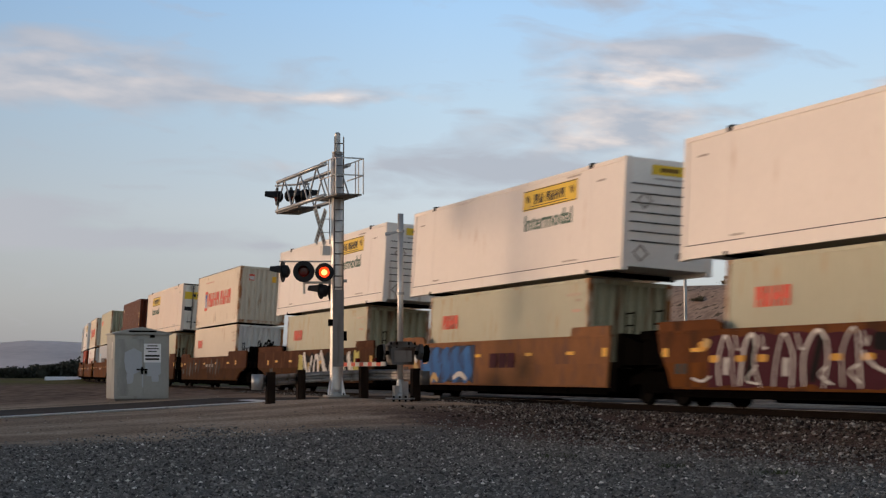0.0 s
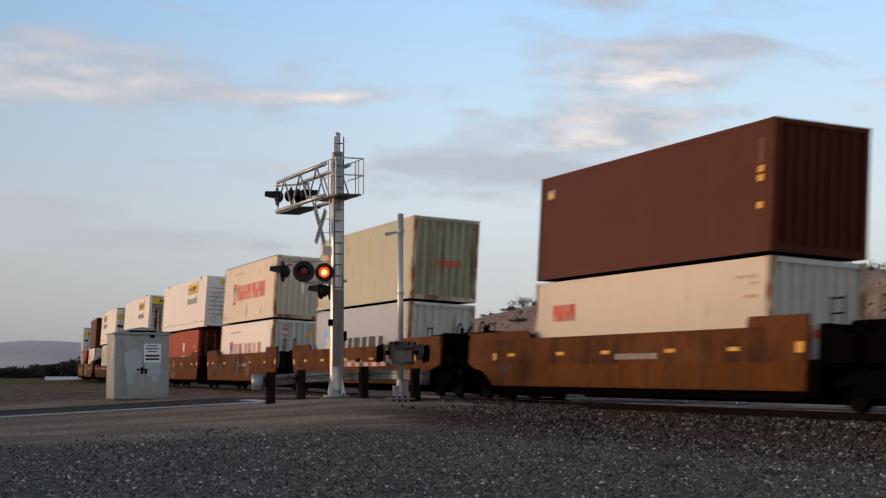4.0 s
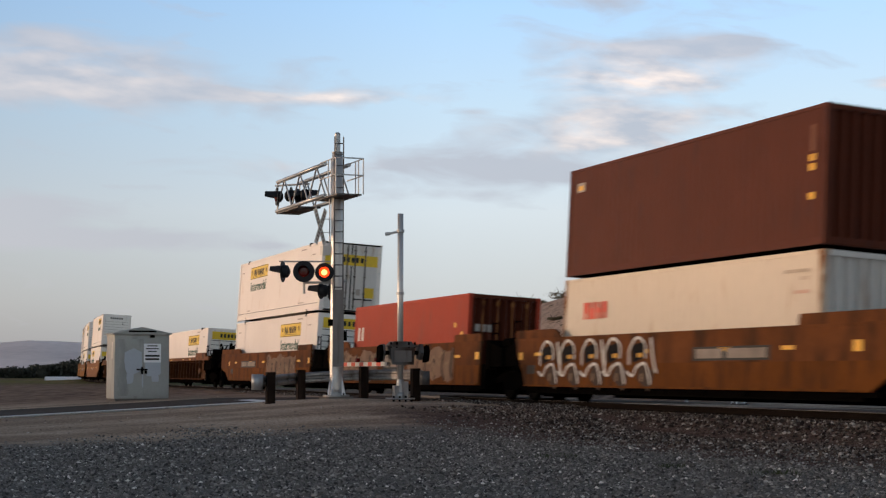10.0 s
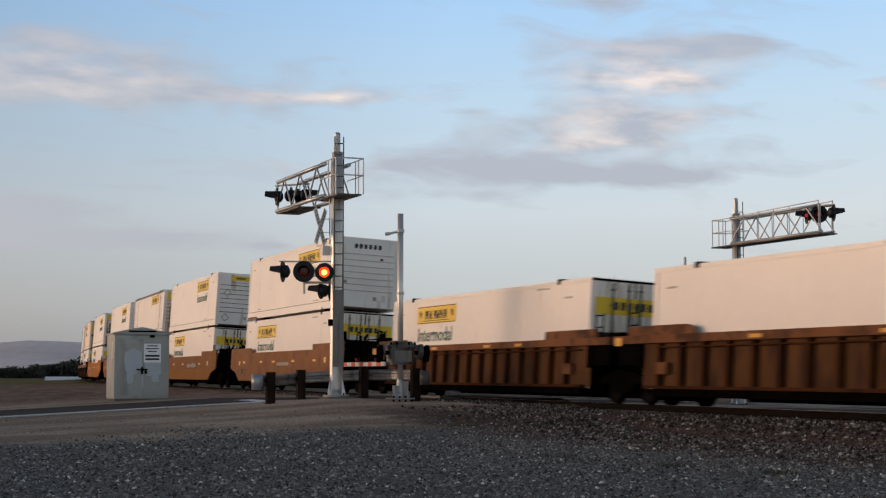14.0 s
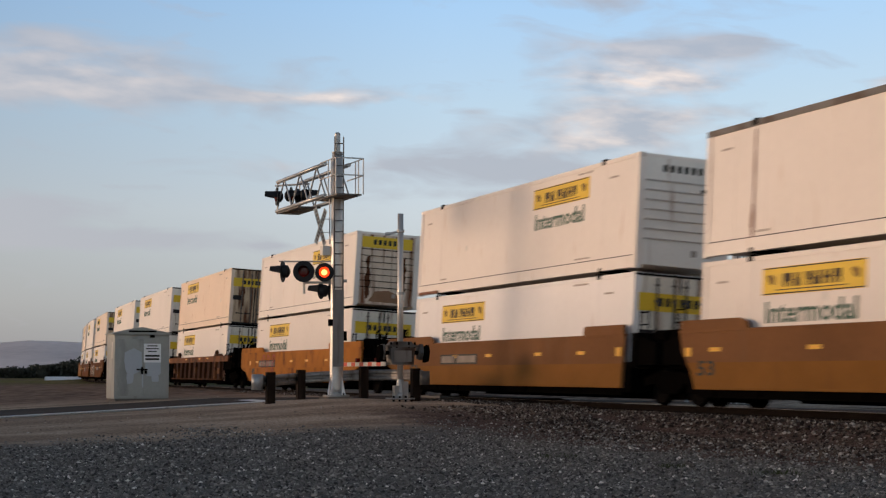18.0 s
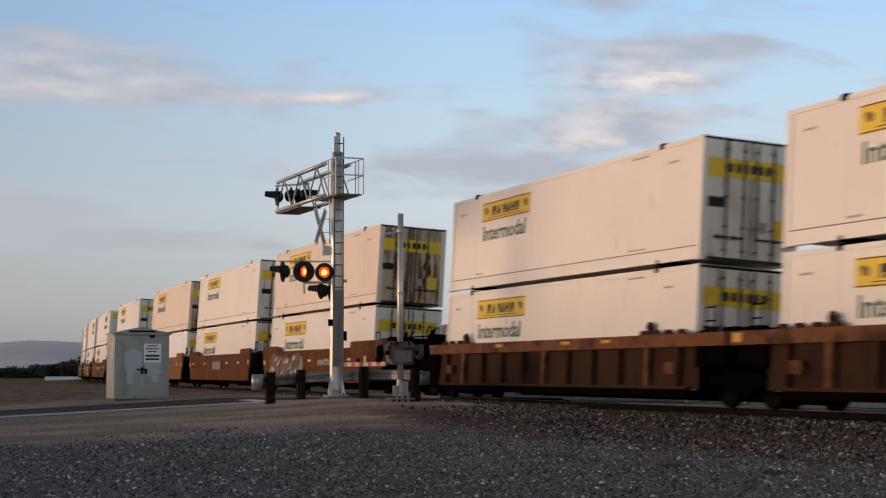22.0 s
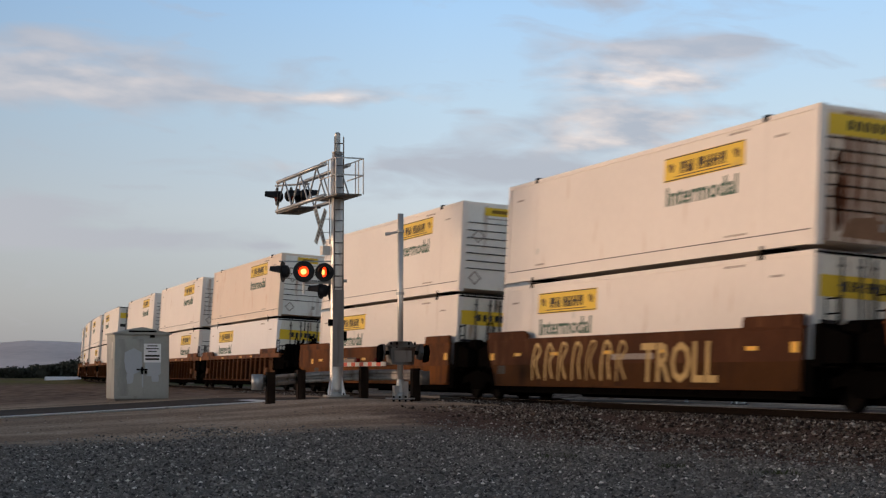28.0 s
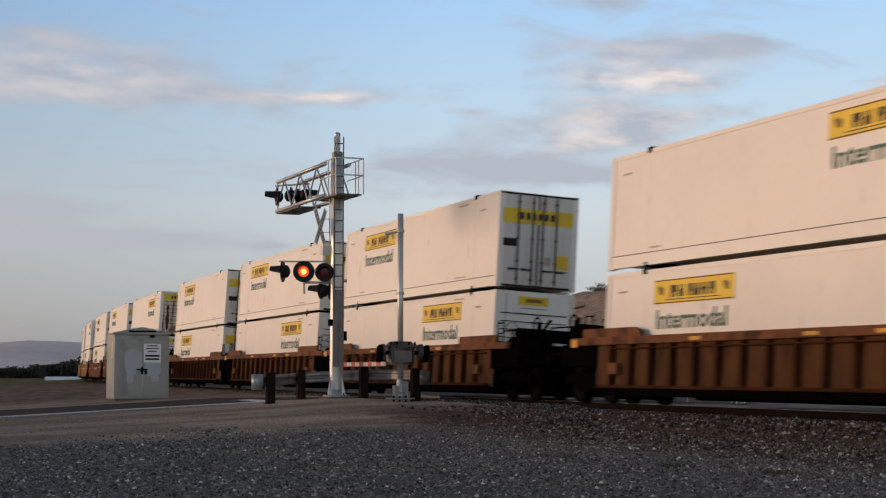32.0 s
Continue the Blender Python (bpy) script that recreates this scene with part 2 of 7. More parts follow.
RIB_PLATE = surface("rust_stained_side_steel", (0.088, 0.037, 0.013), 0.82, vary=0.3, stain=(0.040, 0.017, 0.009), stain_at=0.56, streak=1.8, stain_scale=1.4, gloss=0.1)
PLATE_GREY = surface("dusty_white_stencil", (0.25, 0.21, 0.175), 0.7, vary=0.35, scale=8, bump=0.0)
TAPE_AMBER = surface("amber_painted_panel", (0.50, 0.23, 0.022), 0.6, vary=0.15, stain=(0.35, 0.14, 0.03), stain_at=0.6, bump=0.0)
# Brighter rust orange: sun caught by the chord is put into the colour.
CHORD = surface("worn_sunlit_rust_orange", (0.165, 0.064, 0.025), 0.75, vary=0.25, stain=(0.055, 0.023, 0.012), stain_at=0.54, streak=1.0, stain_scale=1.6, gloss=0.1)
# Dark brown with the shade under the overhanging chord put into it.
SHADE_BROWN = surface("shaded_brown_side_steel", (0.042, 0.018, 0.010), 0.85, vary=0.28, stain=(0.030, 0.013, 0.008), stain_at=0.56, streak=1.8, stain_scale=1.4, gloss=0.1)
TAN = surface("faded_tan_car_paint", (0.225, 0.102, 0.043), 0.7, vary=0.2, stain=(0.16, 0.08, 0.05), stain_at=0.58, streak=1.4, gloss=0.06)
# Near black: shade under and between the cars is put into this steel.
UNDER = surface("black_and_shaded_steel", (0.0035, 0.003, 0.0027), 0.9, vary=0.3, bump=0.3, gloss=0.0)
DARK = surface("black_rubber_and_gaps", (0.022, 0.02, 0.02), 0.8, vary=0.2, bump=0.0)
# Wheels darkened likewise, the underside shade is in their colour.
WHEEL = surface("shaded_wheel_steel", (0.006, 0.005, 0.0045), 0.8, 0.0, vary=0.2, gloss=0.02)
YELLOW = surface("yellow_sign_vinyl", (0.72, 0.48, 0.035), 0.45, vary=0.10, stain=(0.50, 0.34, 0.07), stain_at=0.66, bump=0.0)
BLACK = surface("black_lettering", (0.03, 0.03, 0.025), 0.6, vary=0.2, bump=0.0)
GREEN = surface("dark_green_lettering", (0.045, 0.105, 0.075), 0.6, vary=0.15, bump=0.0)
MARK_RED = surface("faded_red_lettering", (0.62, 0.10, 0.06), 0.55, vary=0.15, bump=0.0)
MARK_FAINT = surface("worn_red_lettering", (0.66, 0.42, 0.36), 0.55, vary=0.3, scale=6, bump=0.0)
CLAY_FAINT = surface("sun_bleached_clay_marking", (0.56, 0.36, 0.27), 0.6, vary=0.2, scale=6, bump=0.0)
GRIME = surface("thin_grey_grime", (0.46, 0.38, 0.29), 0.7, vary=0.4, scale=5, bump=0.0)
MARK_BLUE = surface("blue_mark", (0.05, 0.09, 0.30), 0.55, vary=0.15, bump=0.0)
SKY_BLUE = surface("light_blue_panel", (0.22, 0.46, 0.62), 0.5, vary=0.1, bump=0.0)
MARK_GREY = surface("small_grey_markings", (0.36, 0.31, 0.27), 0.6, vary=0.2, bump=0.0)
MARK_WHITE = surface("white_marking", (0.62, 0.60, 0.55), 0.55, vary=0.15, bump=0.0)
REFLECT = surface("yellow_reflector", (0.80, 0.42, 0.03), 0.35, vary=0.1, bump=0.0)
GALV = surface("galvanised_steel", (0.34, 0.345, 0.345), 0.42, 0.55, vary=0.15, scale=4, bump=0.1)
WBEAM = surface("dull_zinc_beam", (0.24, 0.23, 0.22), 0.42, 0.6, vary=0.3, scale=2.5, stain=(0.09, 0.07, 0.055), stain_at=0.58, streak=1.5)
GUARD = surface("grey_brown_guard_sheet", (0.20, 0.18, 0.165), 0.6, 0.2, vary=0.15, stain=(0.11, 0.09, 0.08), stain_at=0.6, streak=3.0)
BEAM = surface("weathered_dark_galvanising", (0.12, 0.115, 0.11), 0.6, 0.4, vary=0.25, stain=(0.06, 0.04, 0.03), stain_at=0.55)
SILVER = surface("aluminium_paint_mast", (0.56, 0.535, 0.505), 0.42, 0.55, vary=0.14, scale=3, stain=(0.30, 0.27, 0.24), stain_at=0.67, streak=3.0)
LAMP_BLACK = surface("black_signal_housing", (0.015, 0.015, 0.017), 0.55, vary=0.2, bump=0.0)
LENS_DARK = surface("unlit_red_lens", (0.10, 0.008, 0.006), 0.15, vary=0.1, bump=0.0)
LIT = glowing("lit_red_lens", (1.0, 0.045, 0.006), 2.2)
LIT_CORE = glowing("lit_lens_core", (1.0, 0.42, 0.10), 3.2)
LIT_DIM = glowing("dim_red_lamp", (1.0, 0.02, 0.015), 0.3)
TIMBER = surface("creosoted_timber", (0.016, 0.010, 0.007), 0.9, vary=0.35, scale=6, stain=(0.04, 0.025, 0.018), stain_at=0.62, streak=3.0, bump=0.5, gloss=0.1)
TIE = surface("weathered_tie_timber", (0.07, 0.052, 0.042), 0.9, vary=0.3, scale=5, bump=0.5)
RAIL = surface("rail_steel", (0.012, 0.0085, 0.007), 0.85, 0.0, vary=0.3, gloss=0.03)
RAIL_HEAD = surface("polished_rail_head", (0.22, 0.21, 0.20), 0.5, 0.9, vary=0.1)
CABINET = surface("grey_cabinet_paint", (0.36, 0.36, 0.33), 0.5, 0.15, vary=0.10, scale=2.0, stain=(0.27, 0.27, 0.25), stain_at=0.60, streak=1.8, stain_scale=1.2)
PATCH = surface("pale_blue_grey_paint_over", (0.44, 0.47, 0.50), 0.5, vary=0.08, bump=0.05)
CONCRETE = surface("stained_concrete", (0.17, 0.15, 0.13), 0.85, vary=0.2, bump=0.4)
ASPHALT = surface("worn_asphalt", (0.085, 0.068, 0.056), 0.95, gloss=0.04, vary=0.22, scale=1.0, stain=(0.11, 0.10, 0.09), stain_at=0.62, bump=0.5, bump_scale=60, space="World")
ROAD_PAINT = surface("worn_white_road_paint", (0.80, 0.78, 0.74), 0.7, vary=0.15, scale=4, stain=(0.20, 0.18, 0.16), stain_at=0.68, stain_scale=3.0, space="World")
LEAF = surface("dusty_shrub_leaf", (0.10, 0.078, 0.042), 0.8, vary=0.3, bump=0.0)
WOODS = surface("dark_orchard_foliage", (0.040, 0.042, 0.032), 0.9, vary=0.4, scale=0.6, bump=0.0)
BARK = surface("grey_bark", (0.10, 0.075, 0.055), 0.9, vary=0.3)
PLASTIC = surface("white_plastic_sheet", (0.72, 0.74, 0.76), 0.4, vary=0.06)


def stone_material(name, tones):
    """Loose stones, each with its own tone."""
    m = bpy.data.materials.new(name)
    m.use_nodes = True
    nt = m.node_tree
    geo = nt.nodes.new("ShaderNodeNewGeometry")
    rp = nt.nodes.new("ShaderNodeValToRGB")
    rp.color_ramp.interpolation = "CONSTANT"
    e = rp.color_ramp.elements
    while len(e) < len(tones):
        e.new(0.5)
    for el, (p, c) in zip(e, tones):
        el.position, el.color = p, (*c, 1)
    nt.links.new(geo.outputs["Random Per Island"], rp.inputs[0])
    b = nt.nodes["Principled BSDF"]
    nt.links.new(rp.outputs[0], b.inputs["Base Color"])
    b.inputs["Roughness"].default_value, b.inputs["Specular IOR Level"].default_value = 0.9, 0.15
    return m


GRAVEL = stone_material("mixed_grey_gravel", [(0, (0.062, 0.057, 0.052)), (0.20, (0.135, 0.126, 0.115)), (0.50, (0.220, 0.205, 0.188)), (0.78, (0.315, 0.294, 0.268)), (0.93, (0.46, 0.43, 0.39)), (0.98, (0.80, 0.76, 0.70))])
BALLAST = stone_material("brown_dusted_ballast", [(0, (0.030, 0.022, 0.018)), (0.28, (0.078, 0.060, 0.049)), (0.56, (0.145, 0.115, 0.095)), (0.82, (0.25, 0.21, 0.178)), (0.95, (0.47, 0.42, 0.37))])
CLOD = stone_material("dusty_brown_clods", [(0, (0.17, 0.125, 0.095)), (0.3, (0.27, 0.205, 0.155)), (0.7, (0.36, 0.285, 0.22)), (0.93, (0.55, 0.48, 0.41))])

# ---------------------------------------------------------------- mesh helpers


class Shape:
    """Collects boxes, tubes and plates into one mesh."""

    def __init__(self):
        self.v, self.f = [], []

    def box(self, x0, x1, y0, y1, z0, z1, m=None):
        n = len(self.v)
        pts = [Vector((x, y, z)) for x in (x0, x1) for y in (y0, y1) for z in (z0, z1)]
        self.v += [m @ p if m else p for p in pts]
        self.f += [tuple(n + i for i in q) for q in ((0, 1, 3, 2), (4, 6, 7, 5), (0, 4, 5, 1), (2, 3, 7, 6), (0, 2, 6, 4), (1, 5, 7, 3))]
        return self

    def tube(self, a, b, r, n=8, r2=None, caps=True):
        a, b = Vector(a), Vector(b)
        r2 = r if r2 is None else r2
        q = (b - a).to_track_quat("Z", "Y")
        k = len(self.v)
        for p, rr in ((a, r), (b, r2)):
            for i in range(n):
                t = 2 * math.pi * (i + 0.5) / n
                self.v.append(p + q @ Vector((rr * math.cos(t), rr * math.sin(t), 0)))
        for i in range(n):
            j = (i + 1) % n
            self.f.append((k + i, k + j, k + n + j, k + n + i))
        if caps:
            self.f.append(tuple(k + i for i in reversed(range(n))))
            self.f.append(tuple(k + n + i for i in range(n)))
        return self

    def lathe(self, a, way, prof, n=20):
        """A turned form: prof holds (distance along way, radius)."""
        a, q = Vector(a), Vector(way).to_track_quat("Z", "Y")
        k = len(self.v)
        for d, r in prof:
            for i in range(n):
                t = 2 * math.pi * i / n
                self.v.append(a + q @ Vector((r * math.cos(t), r * math.sin(t), d)))
        for s in range(len(prof) - 1):
            for i in range(n):
                j = (i + 1) % n
                self.f.append((k + s * n + i, k + s * n + j, k + (s + 1) * n + j, k + (s + 1) * n + i))
        return self

    def poly(self, pts, thick):
        """A flat plate from an outline, drawn out by the vector thick."""
        pts, thick = [Vector(p) for p in pts], Vector(thick)
        k, n = len(self.v), len(pts)
        self.v += pts + [p + thick for p in pts]
        self.f += [tuple(k + i for i in reversed(range(n))), tuple(k + n + i for i in range(n))]
        self.f += [(k + i, k + (i + 1) % n, k + n + (i + 1) % n, k + n + i) for i in range(n)]
        return self

    def data(self, name, material, smooth=False):
        me = bpy.data.meshes.new(name)
        me.from_pydata([tuple(p) for p in self.v], [], self.f)
        bm = bmesh.new()
        bm.from_mesh(me)
        bmesh.ops.recalc_face_normals(bm, faces=bm.faces)
        bm.to_mesh(me)
        bm.free()
        me.materials.append(material)
        if smooth:
            me.polygons.foreach_set("use_smooth", [len(p.vertices) == 4 for p in me.polygons])
        return me


def part(name, shape, material, parent, label="", smooth=False):
    ob = new(name, shape.data(name, material, smooth))
    ob.parent = parent
    return tagged(ob, label)


def thing(name, at, label, category, group="", kind=""):
    ob = new(name)
    ob.empty_display_size = 0.3
    ob.matrix_basis = at
    return tagged(ob, label, category, group, kind)


def letters(text, height, width, material):
    """A mesh of flat lettering in the xz plane, its lower left corner at the origin, facing -y."""
    cu = bpy.data.curves.new("lettering", "FONT")
    cu.body, cu.extrude, cu.resolution_u, cu.offset = text, 0.003, 2, 0.018
    tmp = new("lettering", cu)
    bpy.context.view_layer.update()
    me = bpy.data.meshes.new_from_object(tmp.evaluated_get(bpy.context.evaluated_depsgraph_get()))
    bpy.data.objects.remove(tmp)
    co = np.array([v.co for v in me.vertices])
    lo, hi = co.min(0), co.max(0)
    co = (co - lo) / np.maximum(hi - lo, 1e-6)
    me.vertices.foreach_set("co", np.stack([co[:, 0] * width, -co[:, 2] * 0.006, co[:, 1] * height], 1).ravel())
    me.materials.clear()
    me.materials.append(material)
    me.update()
    return me


def bars(sh, x0, x1, z0, z1, y, n, rng, fill=0.72, slot=0.0, stem=0.34):
    """A word that stays unlettered: n plain blocks of uneven width on one hair-thin rule, on the face y (facing -y). slot: how deep a gap is cut into each."""
    if n == 1:
        return sh.box(x0, x1, y - 0.006, y, z0, z1)
    wide = [rng.uniform(0.8, 1.25) for i in range(n)]
    h, m0, m1, low, up, a = z1 - z0, z0 + 0.47 * (z1 - z0), z0 + 0.50 * (z1 - z0), [], [], x0
    for i, k in enumerate(wide):
        w = (x1 - x0) * k / sum(wide)
        b, t = a + w * fill, stem * w * fill
        cut = slot * h
        low += [(a, m0), (a, z0)] + ([(a + t, z0), (a + t, z0 + cut), (b - t, z0 + cut), (b - t, z0)] if slot and i % 3 != 1 else []) + [(b, z0), (b, m0)]
        up += [(a, m1), (a, z1)] + ([(a + t, z1), (a + t, z1 - cut), (b - t, z1 - cut), (b - t, z1)] if slot and i % 3 != 0 else []) + [(b, z1), (b, m1)]
        a += w
    sh.poly([(px_, y - 0.006, pz) for px_, pz in low + up[::-1]], (0, 0.006, 0))
    return sh


# ---------------------------------------------------------------- the line of the track
SPEED, BANK, TRACK_Y, RAIL_Z = 22.434, 3.369, 20.003, 0.690
_s = np.arange(-1500.0, 1001.0, 1.0)
_k = 6.10e-4 - 1.34e-6 * np.clip(_s, -420.0, 0.0)
_ph = np.concatenate([[0.0], np.cumsum((_k[1:] + _k[:-1]) / 2)])
_ph -= np.interp(0.0, _s, _ph)
_x = np.concatenate([[0.0], np.cumsum((np.cos(_ph[1:]) + np.cos(_ph[:-1])) / 2)])
_y = np.concatenate([[0.0], np.cumsum((np.sin(_ph[1:]) + np.sin(_ph[:-1])) / 2)])
_x -= np.interp(0.0, _s, _x)
_y += TRACK_Y - np.interp(0.0, _s, _y)


def track(s):
    """Place and heading (radians) of the track's middle, s metres along it."""
    return float(np.interp(s, _s, _x)), float(np.interp(s, _s, _y)), float(np.interp(s, _s, _ph))


def on_track(s, z=0.0):
    x, y, ph = track(s)
    return pose(x, y, RAIL_Z, -BANK, 0, math.degrees(ph)) @ Matrix.Translation((0, 0, z))


def beside(x, y):
    """Distance from the track's middle, and place along it, for points of the plan (arrays)."""
    x, y = np.asarray(x, float), np.asarray(y, float)
    ss = np.interp(x, _x[:1501], _s[:1501])
    ss = np.where(x > 0, x, ss)
    yy, ph = np.interp(ss, _s, _y), np.interp(ss, _s, _ph)
    return (y - yy) * np.cos(ph), ss


def smooth(a, b, v):
    t = np.clip((v - a) / (b - a), 0, 1)
    return t * t * (3 - 2 * t)


def rough_noise(x, y, scale, seed=0):
    """Soft unevenness from a few crossing waves."""
    r = np.random.RandomState(seed)
    out = np.zeros_like(np.asarray(x, float))
    for i in range(7):
        a, f, p = r.uniform(0, 2 * math.pi), r.uniform(0.5, 2.0) / scale, r.uniform(0, 6.28)
        out += np.sin((x * np.cos(a) + y * np.sin(a)) * f * 2 * math.pi + p) / (1 + i * 0.4)
    return out / 3.0


def ground_z(x, y):
    """Height of the ground: gravel lot, rise to the crossing, ballast bed, cut bank beyond the line, added unseen bank
    behind the camera.
    """
    x, y = np.asarray(x, float), np.asarray(y, float)
    d, s = beside(x, y)
    near = 0.25 + 0.75 * smooth(-29, -41, x)
    rise = np.minimum(0.049 * np.maximum(y - 1.0, 0) * near, 0.60 * near + 0.02)
    back = 0.55 * smooth(25, 2, d)
    z = np.where(d < 0, rise, back)
    z = z * (1 - smooth(-110, -260, x) * 0.7)
    z = z + 0.13 * np.exp(-((x + 45.3) ** 2 / 9 + (y - 15.2) ** 2 / 5.0))
    lot = smooth(-60, -45, x)
    z = z + 0.025 * rough_noise(x, y, 4.0, 3) * (1 - smooth(40, 200, np.hypot(x, y))) * (np.abs(x + 50.3) > 4.5)
    bed = 0.55 - np.maximum(np.abs(d) - 1.75, 0) * 0.42
    bed = np.where((x > -55) & (x < -45.5), np.minimum(bed, 0.5), bed)
    z = np.maximum(z, np.minimum(bed, 0.53))
    top = np.interp(x, (-420, -260, -200, -155, -121, -90, -60, 0, 120, 400), (0.0, 2.2, 4.0, 5.6, 8.3, 7.5, 7.2, 7.0, 6.0, 0.0))
    v = y - 60.0 + 2.2 * rough_noise(x, y, 26, 5)
    hill = top * (0.75 * smooth(-19.0, 0.5, v) + 0.25 * np.clip((v + 19) / 19.5, 0, 1)) * (1 - smooth(80, 300, v))
    hill = hill + (0.22 * rough_noise(x, y, 6.0, 9) + 0.12 * rough_noise(x, y, 2.7, 10)) * smooth(0.6, 3.0, hill) * (1 - 0.8 * smooth(-1.0, 3.0, v))
    # Unseen bank, added to keep low sun off the lot and lower cars.
    z = z + 4.3 * smooth(-9.0, -15.5, y)
    return z + np.where(d > 6, hill * smooth(6, 14, d), 0)


def at_ground(x, y):
    return float(ground_z(np.array([x]), np.array([y]))[0])

# ---------------------------------------------------------------- ground


def sheet(name, xs, ys, zf, material):
    X, Y = np.meshgrid(xs, ys, indexing="ij")
    Z = zf(X, Y)
    n, m = X.shape
    me = bpy.data.meshes.new(name)
    me.vertices.add(n * m)
    me.vertices.foreach_set("co", np.stack([X, Y, Z], -1).ravel())
    i = np.arange((n - 1) * (m - 1))
    a = (i // (m - 1)) * m + i % (m - 1)
    quads = np.stack([a, a + m, a + m + 1, a + 1], 1)
    me.loops.add(quads.size)
    me.polygons.add(len(quads))
    me.loops.foreach_set("vertex_index", quads.ravel())
    me.polygons.foreach_set("loop_start", np.arange(0, quads.size, 4))
    me.polygons.foreach_set("use_smooth", np.ones(len(quads), bool))
    me.update()
    me.validate()
    me.materials.append(material)
    return new(name, me)


def ground_material():
    m = bpy.data.materials.new("gravel_dirt_and_dry_grass")
    m.use_nodes = True
    nt = m.node_tree
    N, L = nt.nodes.new, nt.links.new
    pos = N("ShaderNodeNewGeometry").outputs["Position"]
    sep = N("ShaderNodeSeparateXYZ")
    L(pos, sep.inputs[0])

    def noise_of(s, d):
        n = N("ShaderNodeTexNoise")
        n.inputs["Scale"].default_value, n.inputs["Detail"].default_value = s, d
        L(pos, n.inputs["Vector"])
        return n.outputs["Fac"]

    def calc(op, a, b, c=0.0):
        n = N("ShaderNodeMath")
        n.operation = op
        for i, v in enumerate((a, b, c)):
            if isinstance(v, (int, float)):
                n.inputs[i].default_value = v
            else:
                L(v, n.inputs[i])
        return n.outputs[0]

    def band(v, a, b):
        n = N("ShaderNodeMapRange")
        n.interpolation_type = "SMOOTHSTEP"
        L(v, n.inputs[0])
        n.inputs[1].default_value, n.inputs[2].default_value = a, b
        return n.outputs[0]

    def tones(f, lo, hi):
        n = N("ShaderNodeMix")
        n.data_type = "RGBA"
        L(f, n.inputs[0])
        n.inputs[6].default_value, n.inputs[7].default_value = (*lo, 1), (*hi, 1)
        return n.outputs[2]

    def mix(f, a, b):
        n = N("ShaderNodeMix")
        n.data_type = "RGBA"
        L(f, n.inputs[0]), L(a, n.inputs[6]), L(b, n.inputs[7])
        return n.outputs[2]

    big, mid, fine = noise_of(0.12, 4), noise_of(1.3, 5), noise_of(14, 6)
    grain = noise_of(45, 3)
    along = N("ShaderNodeMapping")
    along.inputs["Scale"].default_value = (0.55, 0.16, 1.0)
    L(pos, along.inputs[0])
    rut_noise = N("ShaderNodeTexNoise")
    rut_noise.inputs["Scale"].default_value, rut_noise.inputs["Detail"].default_value = 1.0, 5.0
    L(along.outputs[0], rut_noise.inputs["Vector"])
    ruts = rut_noise.outputs["Fac"]
    gravel = tones(band(grain, 0.35, 0.7), (0.088, 0.082, 0.075), (0.27, 0.252, 0.230))
    dirt = mix(band(ruts, 0.42, 0.60), tones(band(fine, 0.35, 0.7), (0.22, 0.16, 0.115), (0.40, 0.30, 0.22)), tones(band(fine, 0.35, 0.7), (0.36, 0.27, 0.195), (0.62, 0.49, 0.37)))
    toe = tones(band(fine, 0.35, 0.68), (0.055, 0.036, 0.030), (0.17, 0.118, 0.098))
    soil = tones(band(mid, 0.35, 0.65), (0.115, 0.075, 0.055), (0.29, 0.205, 0.15))
    grass = tones(band(fine, 0.3, 0.7), (0.060, 0.062, 0.024), (0.17, 0.15, 0.055))
    bank = tones(band(mid, 0.3, 0.7), (0.25, 0.185, 0.145), (0.45, 0.34, 0.27))
    brush = tones(band(fine, 0.3, 0.7), (0.07, 0.055, 0.038), (0.15, 0.12, 0.085))
    far = calc("ADD", calc("MULTIPLY", sep.outputs[0], -1.0), calc("MULTIPLY", calc("SUBTRACT", mid, 0.5), 4.0))
    out = mix(band(calc("ADD", far, calc("MULTIPLY", calc("SUBTRACT", big, 0.5), 9.0)), 31.0, 35.5), gravel, dirt)
    edge = calc("ADD", sep.outputs[1], calc("MULTIPLY", calc("SUBTRACT", mid, 0.5), 3.0))
    out = mix(calc("MULTIPLY", band(edge, 12.8, 14.4), calc("SUBTRACT", 1.0, band(far, 36.0, 43.0))), out, toe)
    out = mix(band(calc("ADD", far, calc("MULTIPLY", big, 12.0)), 62.0, 72.0), out, soil)
    out = mix(calc("MULTIPLY", band(far, 100.0, 150.0), band(big, 0.38, 0.55)), out, grass)
    out = mix(calc("MULTIPLY", band(far, 185.0, 230.0), calc("SUBTRACT", 1.0, band(sep.outputs[1], 30.0, 44.0))), out, tones(band(mid, 0.3, 0.7), (0.085, 0.090, 0.030), (0.20, 0.185, 0.065)))
    out = mix(band(sep.outputs[2], 1.2, 2.2), out, mix(band(mid, 0.55, 0.66), bank, brush))
    b = nt.nodes["Principled BSDF"]
    L(out, b.inputs["Base Color"])
    b.inputs["Roughness"].default_value, b.inputs["Specular IOR Level"].default_value = 0.95, 0.04
    bp = N("ShaderNodeBump")
    bp.inputs["Strength"].default_value, bp.inputs["Distance"].default_value = 0.7, 0.04
    L(calc("MULTIPLY_ADD", grain, 0.6, fine), bp.inputs["Height"])
    L(bp.outputs[0], b.inputs["Normal"])
    return m


